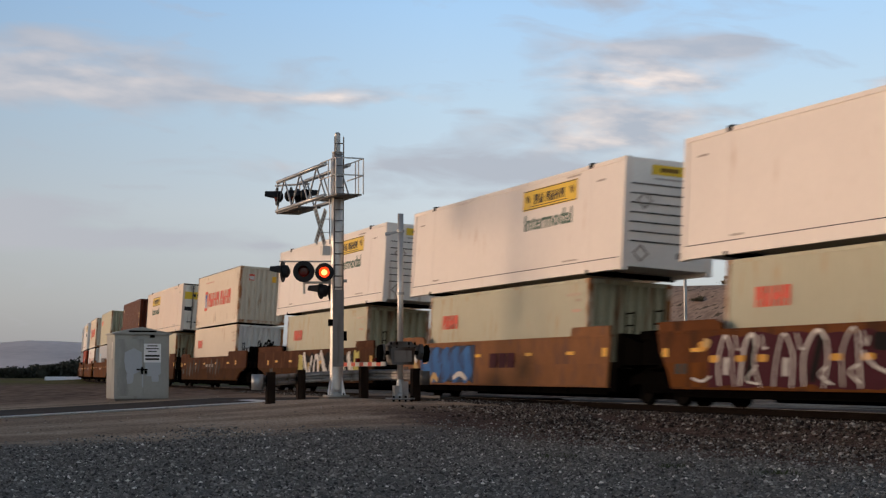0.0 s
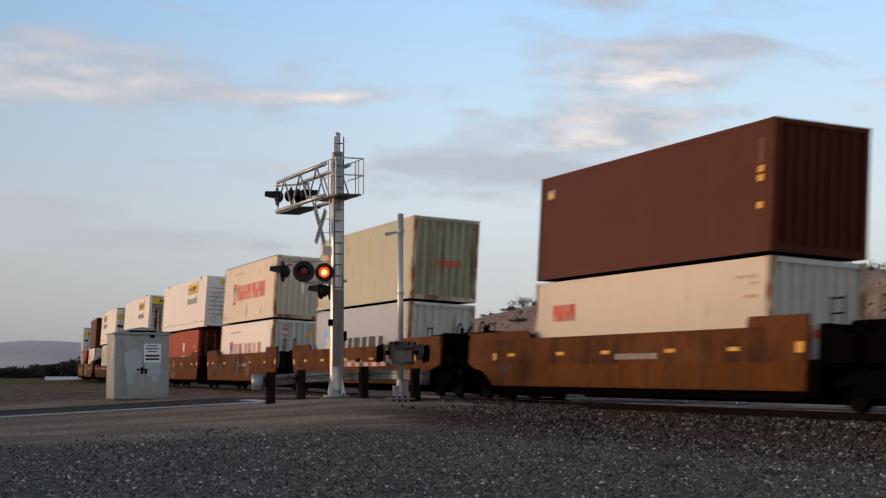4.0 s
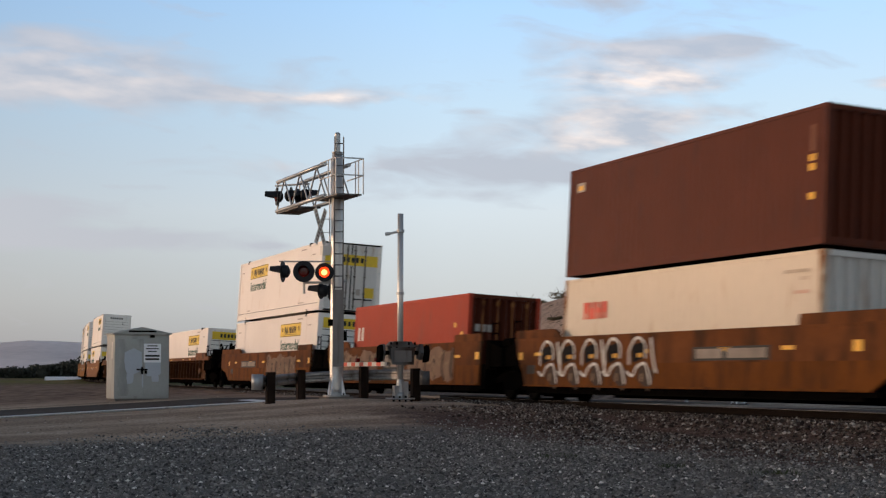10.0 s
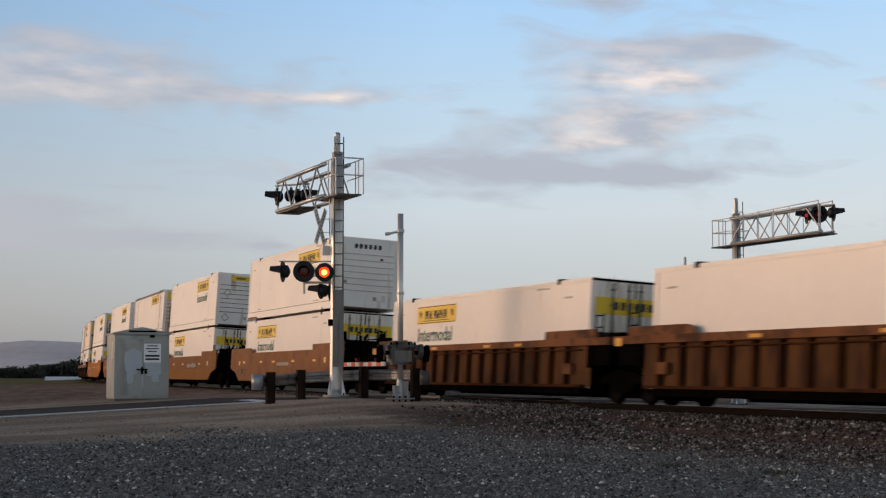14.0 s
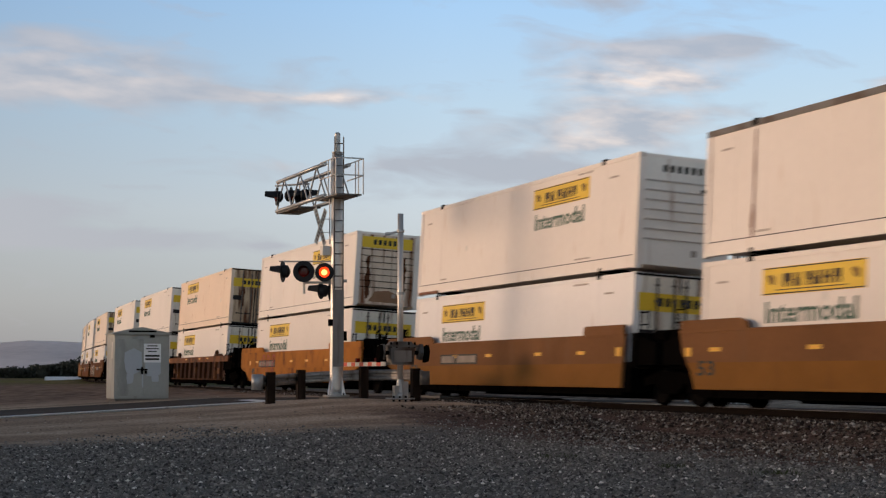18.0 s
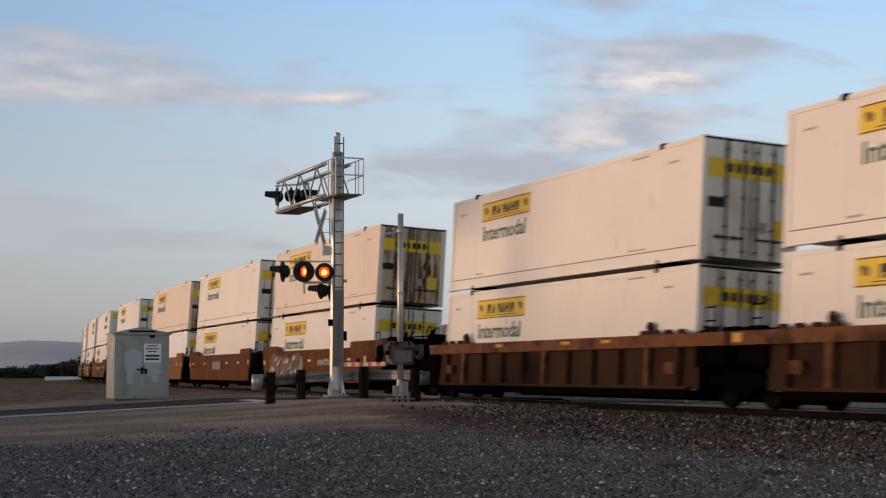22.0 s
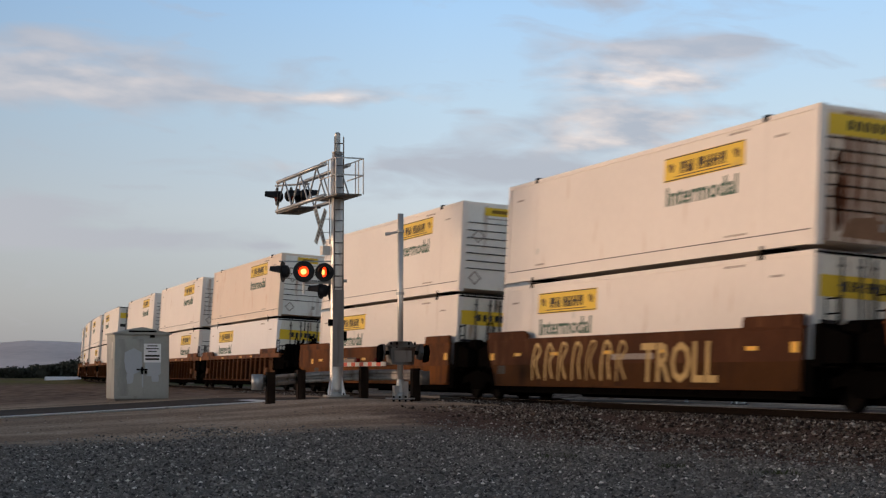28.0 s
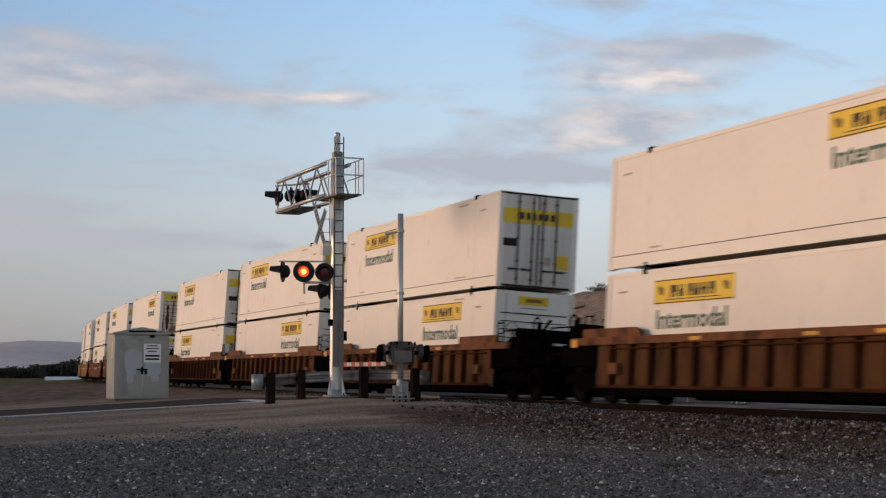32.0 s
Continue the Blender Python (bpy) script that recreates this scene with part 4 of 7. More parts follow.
        part("vent_hole", Shape().box(xf - 0.019, xf - 0.006, 0.48, 0.60, 2.02, 2.10), DARK, wall, "dark vent plate")
    return c


def box_container(paint, end_paint, label, seed, mark=None, posts=None, name="container"):
    """A 40 foot container with pressed ribs in sides and ends."""
    rng = random.Random(seed)
    L, W, h = 12.19, 2.44, 2.90
    c = thing(name, Matrix(), label, "container", "stacked containers")
    for sy in (-1, 1):
        sh = Shape()
        corrugated(sh, -L / 2 + 0.16, L / 2 - 0.16, sy * (W / 2 - 0.006), 0.12, h - 0.08, "x", sy)
        part("side_wall", sh, paint, c, "pressed steel side wall")
    for sy in (-1, 1):
        y0, y1 = sorted((sy * (W / 2 - 0.06), sy * W / 2))
        part("side_rail", Shape().box(-L / 2 + 0.1, L / 2 - 0.1, y0, y1, h - 0.085, h - 0.004), paint, c)
        part("side_rail", Shape().box(-L / 2 + 0.1, L / 2 - 0.1, y0, y1, 0.0, 0.15), paint, c)
    ends_frame(c, L, W, h, 0.13, posts or paint)
    for sx in (-1, 1):
        x0, x1 = sorted((sx * (L / 2 - 0.1), sx * L / 2))
        part("end_header", Shape().box(x0, x1, -W / 2 + 0.1, W / 2 - 0.1, h - 0.12, h - 0.004), end_paint, c)
        part("end_sill", Shape().box(x0, x1, -W / 2 + 0.1, W / 2 - 0.1, 0.0, 0.16), posts or paint, c)
        e = Shape()
        corrugated(e, -W / 2 + 0.12, W / 2 - 0.12, sx * (L / 2 - 0.02), 0.15, h - 0.1, "y", sx, 0.29, 0.13)
        part("end_wall", e, end_paint, c, "ribbed end wall")
    part("roof", Shape().box(-L / 2 + 0.1, L / 2 - 0.1, -W / 2 + 0.05, W / 2 - 0.05, h - 0.06, h - 0.02), paint, c)
    part("floor", Shape().box(-L / 2 + 0.1, L / 2 - 0.1, -W / 2 + 0.05, W / 2 - 0.05, 0.02, 0.14), UNDER, c)
    castings(c, L, W, h, posts or paint)
    y = -W / 2 + 0.002
    if paint is RED:
        for x, z in ((L / 2 - 1.25, 1.85), (L / 2 - 0.62, 1.55)):
            part("label_plate", Shape().box(x, x + 0.2, y - 0.006, y, z, z + 0.15), REFLECT, c, "small yellow label")
        for yy in (-0.75, -0.25, 0.25, 0.75):
            part("lock_rod", Shape().tube((L / 2 + 0.03, yy, 0.15), (L / 2 + 0.03, yy, h - 0.15), 0.022, 6).box(L / 2 - 0.02, L / 2 + 0.05, yy - 0.05, yy + 0.05, h - 0.34, h - 0.22), RUSTY, c, "rusty locking bar")
    for x, z in ((L / 2 - 1.5, 2.45), (L / 2 - 1.5, 2.2), (L / 2 - 1.2, 1.9)) if paint is GREY else ():
        part("small_marking", bars(Shape(), x + 0.3, x + 0.95, z, z + 0.06, y, 1, rng), MARK_WHITE if paint in (MAROON, RED) else MARK_GREY, c, "small serial bars")
    if mark == "red_word":       # a short red name near the rear
        part("name_mark", bars(Shape(), -L / 2 + 1.22, -L / 2 + 2.62, 1.80, 2.24, y, 4, rng, 0.84, 0.34), MARK_RED, c, "faded red unlettered blocks")
        part("end_mark", end_blocks(Shape(), L / 2 - 0.018, -0.30, 0.24, 0.18, 4, 1.2, 1.4), MARK_RED, c, "small red blocks on the end")
        for z, w in ((2.46, 0.95), (2.30, 0.35), (2.02, 0.55)):
            part("serial_bars", bars(Shape(), L / 2 - 0.45 - w, L / 2 - 0.45, z, z + 0.075, y, 1 if w < 0.5 else 5, rng, 0.8), GRIME if z > 2.1 else CLAY_FAINT, c, "faint grey serial bars")
    elif mark == "long_red":     # a long red name with a blue and red emblem
        if paint is WHITE:       # most of this one has worn away
            for a, b, n, ink in ((3.55, 4.65, 2, MARK_FAINT), (4.85, 5.70, 1, MARK_RED), (6.15, 6.85, 1, MARK_FAINT), (7.15, 7.75, 1, MARK_RED), (7.95, 8.75, 1, MARK_FAINT), (9.20, 10.05, 1, MARK_RED)):
                part("name_mark", bars(Shape(), -L / 2 + a, -L / 2 + b, 1.06, 1.88, y, 2 * n, rng, 0.50, 0.30, 0.5), ink, c, "worn red unlettered blocks")
        else:
            for a, b in ((3.55, 6.80), (7.05, 10.05)):
                part("name_mark", bars(Shape(), -L / 2 + a, -L / 2 + b, 1.08, 1.84, y, 4, rng, 0.80, 0.44, 0.26), MARK_RED, c, "large faded red unlettered blocks")
        em = part("emblem", Shape().box(-L / 2 + 2.50, -L / 2 + 3.30, y - 0.006, y, 0.90, 1.98), MARK_RED, c, "red emblem with a pale field")
        part("emblem_field", Shape().box(-L / 2 + 2.56, -L / 2 + 3.20, y - 0.009, y - 0.006, 1.06, 1.82), MARK_WHITE, em)
        part("emblem_wedge", Shape().poly([(-L / 2 + 2.58, y - 0.013, 1.80), (-L / 2 + 3.18, y - 0.013, 1.80), (-L / 2 + 2.96, y - 0.013, 1.40), (-L / 2 + 2.96, y - 0.013, 1.08), (-L / 2 + 2.78, y - 0.013, 1.08), (-L / 2 + 2.78, y - 0.013, 1.40)], (0, 0.004, 0)), MARK_BLUE, em, "blue wedge")
        mk = part("end_mark", Shape().box(L / 2 - 0.02, L / 2 - 0.010, -0.75, -0.47, 2.18, 2.5), MARK_RED, c, "small red emblem on the end")
        part("emblem_field", Shape().box(L / 2 - 0.010, L / 2 - 0.007, -0.72, -0.50, 2.23, 2.40), MARK_WHITE, mk)
        part("roof_edge", Shape().box(-L / 2 + 0.1, L / 2 - 0.1, -W / 2 - 0.003, -W / 2 + 0.02, h - 0.028, h + 0.002), DARK, c, "dark worn roof edge")
        part("serial_bars", Shape().box(-L / 2 + 2.5, -L / 2 + 5.0, y - 0.004, y, 2.42, 2.50), CLAY_FAINT, c, "faded red serial bars")
        for x, z0, z1, w, ink in ((-L / 2 + 0.45, 0.16, 0.46, 0.30, GRIME), (-L / 2 + 1.0, 0.16, 0.34, 0.40, GRIME), (-0.1, 0.2, 0.72, 0.20, GRIME), (-L / 2 + 0.3, 2.2, 2.62, 0.10, GRIME), (L / 2 - 0.30, 0.3, 2.5, 0.13, POST_RUST), (L / 2 - 0.75, 2.3, 2.66, 0.12, GRIME), (L / 2 - 2.9, 0.25, 0.55, 0.16, GRIME)):
            part("stain", side_stain(x, y - 0.002, z0, z1, w, seed + round(x * 7)), ink, c, "grey grime stain" if ink is GRIME else "rust stain")
        part("end_mark", Shape().box(L / 2 - 0.02, L / 2 - 0.010, 0.45, 0.65, 2.15, 2.45), REFLECT, c, "small yellow label")
    elif mark == "blue_star":
        part("name_mark", bars(Shape(), -L / 2 + 3.7, -L / 2 + 9.6, 0.85, 1.75, y, 6, rng, 0.7), BLACK, c, "large black unlettered blocks")
        em = part("emblem", Shape().box(-L / 2 + 1.3, -L / 2 + 2.9, y - 0.006, y, 0.8, 2.2), SKY_BLUE, c, "light blue square")
        pts = []
        for i in range(14):
            a, rr = math.pi * i / 7, 0.58 if i % 2 == 0 else 0.26
            pts.append((-L / 2 + 2.1 + rr * math.sin(a), y - 0.006, 1.5 + rr * math.cos(a)))
        part("star", Shape().poly(pts, (0, -0.005, 0)), MARK_WHITE, em, "white star")
    elif mark == "white_emblem":
        part("emblem", Shape().lathe((1.0, y, 1.95), (0, -1, 0), [(0, 0.30), (0.006, 0.30), (0.006, 0.0)], 20), MARK_WHITE, c, "round white emblem")
        part("name_mark", bars(Shape(), 0.2, 1.8, 1.15, 1.42, y, 6, rng, 0.7), MARK_WHITE, c, "white unlettered blocks")
    elif mark == "white_tag":
        part("name_mark", Shape().box(-L / 2 + 0.5, -L / 2 + 0.75, y - 0.006, y, 1.6, 2.1), MARK_WHITE, c, "white mark")
        part("name_mark", Shape().box(-L / 2 + 0.95, -L / 2 + 1.2, y - 0.006, y, 1.6, 2.1), MARK_WHITE, c, "white mark")
        part("end_mark", end_blocks(Shape(), L / 2 + 0.004, -0.98, 0.2, 0.16, 3, 1.72, 1.95), MARK_GREY, c, "white blocks on the door")
    elif mark == "yellow_tag":
        part("label_plate", Shape().box(-L / 2 + 0.5, -L / 2 + 0.95, y - 0.006, y, 2.25, 2.5), MARK_GREY, c, "white and yellow label")
        part("label_plate", Shape().box(-L / 2 + 0.58, -L / 2 + 0.85, y - 0.010, y - 0.006, 2.3, 2.42), REFLECT, c)
        part("serial_column", bars(Shape(), L / 2 - 0.56, L / 2 - 0.42, 1.95, 2.5, y, 1, rng), CLAY, c, "column of faded serial bars")
        for z in (0.95, 1.55, 1.75):
            part("reflector", Shape().box(L / 2 - 0.6, L / 2 - 0.4, y - 0.006, y, z, z + 0.14), REFLECT, c, "yellow label")
    return c

WORD = letters("Intermodal", 0.46, 3.25, GREEN)

# ---------------------------------------------------------------- well cars
# A car unit's own space: middle of the unit at rail height, x forward, near side at -y.


def truck(car, x, wheel_r=0.46):
    """A four-wheel truck under one end of a car unit."""
    fr = Shape()
    for y in (-1.0, 1.0):
        y0, y1 = sorted((y, y * 1.13))
        fr.poly([(x - 1.25, y0, 0.42), (x - 1.25, y0, 0.62), (x - 0.6, y0, 0.78), (x + 0.6, y0, 0.78), (x + 1.25, y0, 0.62), (x + 1.25, y0, 0.42), (x + 0.75, y0, 0.5), (x + 0.4, y0, 0.26), (x - 0.4, y0, 0.26), (x - 0.75, y0, 0.5)], (0, y1 - y0, 0))
    fr.box(x - 0.22, x + 0.22, -1.0, 1.0, 0.42, 0.72)
    t = part("truck", fr, UNDER, car, "black wheel truck, shade in its colour")
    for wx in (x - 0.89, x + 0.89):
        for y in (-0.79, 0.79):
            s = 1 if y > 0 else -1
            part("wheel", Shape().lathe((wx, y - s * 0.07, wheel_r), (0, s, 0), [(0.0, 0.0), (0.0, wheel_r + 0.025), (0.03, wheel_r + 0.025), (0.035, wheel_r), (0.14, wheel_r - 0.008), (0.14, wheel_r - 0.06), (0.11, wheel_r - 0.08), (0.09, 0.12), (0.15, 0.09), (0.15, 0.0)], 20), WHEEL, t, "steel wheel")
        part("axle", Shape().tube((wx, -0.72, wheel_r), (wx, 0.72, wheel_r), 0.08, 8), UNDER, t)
    # Black panels added to stand in for the shade between the wheels.
    part("brake_rigging", Shape().box(x - 1.45, x + 1.45, -0.62, -0.50, 0.14, 0.80).box(x - 1.45, x + 1.45, 0.50, 0.62, 0.14, 0.80), UNDER, t, "black panels standing in for shade between the wheels")
    for sx in (-0.14, 0.0, 0.14):
        part("spring", Shape().tube((x + sx, -1.07, 0.30), (x + sx, -1.07, 0.50), 0.055, 8), UNDER, t)
    return t


def stroke(pts, w, y):
    """One rounded paint stroke on the near side plate, as a thin strip through smoothed points."""
    fine = []
    for i in range(len(pts) - 1):
        p0, p1, p2, p3 = (Vector(pts[max(0, min(len(pts) - 1, j))]) for j in (i - 1, i, i + 1, i + 2))
        for k in range(5):
            t = k / 5
            fine.append(0.5 * (2 * p1 + (p2 - p0) * t + (2 * p0 - 5 * p1 + 4 * p2 - p3) * t * t + (3 * p1 - p0 - 3 * p2 + p3) * t ** 3))
    fine.append(Vector(pts[-1]))
    sh = Shape()
    for i, p in enumerate(fine):
        d = fine[min(i + 1, len(fine) - 1)] - fine[max(i - 1, 0)]
        n = Vector((-d.y, d.x)).normalized() * w / 2 * (1.0 if 0 < i < len(fine) - 1 else 0.55)
        sh.v += [Vector((p.x + n.x, y, p.y + n.y)), Vector((p.x - n.x, y, p.y - n.y))]
        if i:
            sh.f.append((2 * i - 2, 2 * i - 1, 2 * i + 1, 2 * i))
    return sh


def spray(car, x0, x1, kind, seed, y, z0=0.42, z1=1.60):
    """Abstract spray paint on the near side; no words. kind: which of the painted pieces it is."""
    r = random.Random(seed)
    W, H, count = x1 - x0, z1 - z0, [0]

    def lay(color, width, pts):
        count[0] += 1
        line = [(x0 + W * u, z0 + H * v) for u, v in pts]
        part("spray_stroke", stroke(line, width, y - 0.006 - 0.0006 * count[0]), SPRAY[color], car)

    def backing(color, u0=0.0, u1=1.0, lift=0.002, rough=0.14):
        m = max(6, round(W * (u1 - u0) * 2.2))
        us = [u0 + (u1 - u0) * i / m for i in range(m + 1)]
        edge = [(x0 + W * u, y - lift, z0 - 0.03 + r.uniform(0, rough)) for u in us] + [(x0 + W * u, y - lift, z1 - r.uniform(0, rough)) for u in us[::-1]]
        part("spray_backing", Shape().poly(edge, (0, -0.001, 0)), SPRAY[color], car, "uneven sprayed backing")

    if kind == "bones":          # tall white outlined arches with drips on plum
        backing("purple", 0.08, 1.0)
        for i in range(5):
            c, k, j = 0.16 + 0.165 * i + r.uniform(-0.025, 0.025), 0.048 + r.uniform(-0.018, 0.016), r.uniform(-0.14, 0.06)
            if i % 2:
                lay("black", 0.26, [(c - k * 0.4, 0.10), (c, 0.55 + j), (c + k * 0.3, 0.90)])
            lay("white", r.uniform(0.05, 0.10), [(c - k * r.uniform(0.6, 1.3), 0.02), (c - k * 1.1, 0.5 + j), (c - k * 0.6, 0.84), (c + k * r.uniform(-0.3, 0.5), 0.98 + j * 0.4), (c + k * 0.7, 0.80 + j)])
            lay("white", r.uniform(0.05, 0.09), [(c + k * 0.7, 0.82 + j), (c + k * r.uniform(0.3, 1.1), 0.45), (c + k * r.uniform(0.2, 1.7), 0.0)])
            if i in (0, 2):
                lay("white", 0.16, [(c + 0.005, 0.33 + j), (c + 0.002, 0.5 + j), (c + 0.006, 0.66 + j)])
            if i in (1, 3, 4):
                lay("white", 0.05, [(c + k * 0.9, 0.40), (c + k * r.uniform(-0.6, 0.4), 0.22 + j), (c + k * 1.3, 0.06)])
            if i != 3:
                lay("white", 0.05, [(c + k * 1.2, 0.95), (c + k * 1.6, 0.70), (c + k * 2.0, 0.80 + j)])
        for a, w in ((0.02, 0.22), (0.09, 0.16), (0.24, 0.14), (0.36, 0.16), (0.72, 0.14), (0.86, 0.14)):
            lay("gold", w, [(a, 0.52 + (0.24 if a < 0.05 else 0.0)), (a + 0.05, 0.52 + (0.24 if a < 0.05 else 0.0))])
        lay("ochre", 0.20, [(0.05, 0.84), (0.09, 0.80)])
        lay("white", 0.06, [(-0.01, 0.16), (0.05, 0.10), (0.10, 0.20)])
        lay("white", 0.06, [(0.86, 0.62), (0.91, 0.38), (1.0, 0.22)])
        lay("black", 0.34, [(0.90, 0.78), (0.98, 0.74)])
    elif kind == "blocks":       # fat white slanted letters without meaning on black, lime at both ends
        backing("black", 0.03, 0.92, rough=0.22)
        backing("lime", -0.06, 0.03), backing("lime", 0.92, 1.0)
        for a in (0.12, 0.30, 0.62):
            lay("ochre", 0.30, [(a, 0.50), (a + 0.05, 0.51)])
        for wd, pts in ((0.42, [(0.03, 0.96), (0.08, 0.45), (0.13, 0.06)]), (0.26, [(0.20, 0.86), (0.17, 0.45), (0.14, 0.08)]), (0.24, [(0.24, 0.30), (0.26, 0.78), (0.31, 0.74), (0.33, 0.08)]),
                        (0.46, [(0.34, 0.95), (0.42, 0.5), (0.49, 0.08)]), (0.40, [(0.53, 0.06), (0.55, 0.55), (0.58, 0.90), (0.63, 0.85), (0.64, 0.45), (0.63, 0.08)]),
                        (0.48, [(0.68, 0.92), (0.74, 0.5), (0.79, 0.04)]), (0.44, [(0.83, 0.92), (0.86, 0.55), (0.93, 0.06)])):
            lay("white", wd, pts)
        for a in (0.06, 0.17, 0.28, 0.385, 0.45, 0.56, 0.60, 0.715, 0.77, 0.885):
            k = r.uniform(0.02, 0.05)
            lay("black", r.uniform(0.04, 0.07), [(a - k, r.uniform(0.75, 0.98)), (a, 0.5), (a + k, r.uniform(0.05, 0.3))])
        lay("black", 0.035, [(0.10, 0.14), (0.55, 0.10), (0.93, 0.12)])
        lay("black", 0.10, [(-0.04, 0.2), (-0.01, 0.12), (0.02, 0.22)])
        for a in (0.34, 0.72, 0.95):
            lay("gold", 0.13, [(a, 0.63), (a + 0.045, 0.63)])
    elif kind == "blue":         # blue bubble forms with dark outlines, a yellow tail and white shine
        backing("slate", 0.18, 1.0)
        lay("ochre", 0.30, [(0.02, 0.95), (0.07, 0.5), (0.18, 0.05)])
        lay("white", 0.20, [(0.0, 0.92), (0.05, 0.72), (0.10, 0.60)])
        backing("navy", 0.16, 1.0, 0.003)
        for a in (0.25, 0.41, 0.57, 0.73, 0.89):
            lay("blue", 0.78, [(a - 0.03, 0.90), (a, 0.5), (a + 0.04, 0.08)])
            lay("navy", 0.07, [(a - 0.07, 0.92), (a - 0.045, 0.5), (a - 0.01, 0.06)])
            lay("navy", 0.06, [(a + 0.03, 0.80), (a + 0.045, 0.5)])
        lay("white", 0.16, [(0.70, 0.12), (0.80, 0.24), (0.90, 0.10)])
        lay("ochre", 0.20, [(0.36, 0.02), (0.40, 0.20), (0.46, 0.05)])
        lay("gold", 0.24, [(0.22, 0.62), (0.28, 0.62)])
    elif kind == "stripes":      # dark pods edged in white, with falling stripes
        for i in range(5):
            c = 0.10 + 0.17 * i
            lay("black", 0.62, [(c, 0.86), (c + 0.005, 0.66), (c + 0.01, 0.52)])
            lay("umber", 0.52, [(c + 0.02, 0.36), (c + 0.05, 0.22), (c + 0.10, 0.06)])
            lay("white", 0.07, [(c - 0.05, 0.42), (c - 0.055, 0.72), (c - 0.01, 0.98), (c + 0.045, 0.86), (c + 0.055, 0.55)])
            lay("white", 0.07, [(c - 0.07, 0.30), (c - 0.03, 0.20), (c + 0.0, 0.38), (c + 0.05, 0.45), (c + 0.08, 0.20), (c + 0.09, 0.02)])
            lay("tan", 0.10, [(c + 0.03, 0.08), (c + 0.035, 0.25)])
            if i % 2 == 0:
                lay("white", 0.09, [(c + 0.085, 0.98), (c + 0.10, 0.6), (c + 0.125, 0.25)])
            lay("gold", 0.11, [(c + 0.0, 0.62), (c + 0.035, 0.62)])
    elif kind in ("scrawl", "pale"):     # dusty washed-over backing with broken bright ticks
        backing("taupe", rough=0.3)
        n = max(5, round(W * 2.4))
        for i in range(n):
            u, v = (i + 0.5) / n, r.uniform(0.25, 0.85)
            k = r.uniform(0.025, 0.05) * 5.5 / W
            lay("white" if kind == "pale" else "tan", r.uniform(0.05, 0.09), [(u - k, v - 0.10), (u - k * 0.3, v + r.uniform(-0.05, 0.1)), (u + k * 0.5, v - 0.04), (u + k, v + 0.10)])
            if i % 2 == 0:
                lay("umber", r.uniform(0.10, 0.2), [(u + k, r.uniform(0.05, 0.2)), (u, 0.4), (u + k * 0.6, r.uniform(0.6, 0.95))])
            if i % 3 == 0:
                lay("tan", r.uniform(0.10, 0.16), [(u, 0.04), (u + 0.01, 0.30), (u - 0.01, 0.55)])
        if kind == "pale":
            lay("teal", 0.5, [(0.93, 0.15), (0.97, 0.45), (1.0, 0.7)])
    elif kind == "smudge":       # faded slate rubbings
        for i in range(max(3, round(W * 1.2))):
            u = (i + 0.5) / max(3, round(W * 1.2))
            lay("grey" if i % 2 else "slate", r.uniform(0.25, 0.5), [(u - 0.05, r.uniform(0.1, 0.4)), (u, 0.5), (u + 0.06, r.uniform(0.6, 0.9))])
    elif kind == "ring":         # a pale outlined round form
        lay("tan", 0.09, [(0.5 + 0.32 * math.cos(a), 0.5 + 0.42 * math.sin(a)) for a in (0.4, 1.4, 2.4, 3.4, 4.4, 5.4, 6.3)])
        lay("tan", 0.07, [(0.30, 0.55), (0.45, 0.75), (0.62, 0.45), (0.75, 0.6)])
        lay("tan", 0.07, [(0.15, 0.1), (0.4, 0.3), (0.8, 0.2), (1.0, 0.35)])
    else:                        # thin tan letters without meaning
        n = max(2, round(W * 1.1))
        for i in range(n):
            u, k = (i + 0.5) / n, 0.28 / n
            lay(kind, r.uniform(0.06, 0.11), [(u - k, 0.08), (u - k, 0.55), (u - k * 0.2, 0.92), (u + k, r.uniform(0.7, 0.9)), (u + k * r.uniform(-0.4, 0.6), 0.5), (u + k, 0.12)])


SPRAY = {"white": MARK_WHITE, "blue": surface("blue_spray", (0.035, 0.13, 0.34), 0.6, vary=0.3, scale=5, bump=0, gloss=0.08), "purple": surface("plum_spray", (0.055, 0.010, 0.017), 0.6, vary=0.3, bump=0, gloss=0.06),
         "black": surface("pitch_black_spray", (0.010, 0.009, 0.009), 0.7, vary=0.3, bump=0, gloss=0.05), "tan": surface("tan_spray", (0.21, 0.135, 0.078), 0.6, bump=0), "grey": surface("slate_spray", (0.058, 0.040, 0.028), 0.6, bump=0),
         "slate": surface("faded_grey_brown_spray", (0.044, 0.033, 0.028), 0.7, bump=0, gloss=0.06), "lime": surface("olive_yellow_spray", (0.40, 0.34, 0.06), 0.5, bump=0), "teal": surface("teal_spray", (0.14, 0.26, 0.20), 0.6, bump=0),
         "navy": surface("navy_spray", (0.012, 0.025, 0.07), 0.6, bump=0), "gold": surface("amber_reflective_tape", (0.62, 0.30, 0.02), 0.4, bump=0), "taupe": surface("washed_taupe_spray", (0.17, 0.105, 0.07), 0.75, vary=0.3, scale=6, bump=0),
         "umber": surface("umber_spray", (0.045, 0.026, 0.016), 0.7, bump=0), "red": surface("dull_red_spray", (0.30, 0.05, 0.04), 0.6, bump=0), "ochre": surface("ochre_spray", (0.50, 0.33, 0.12), 0.6, bump=0)}


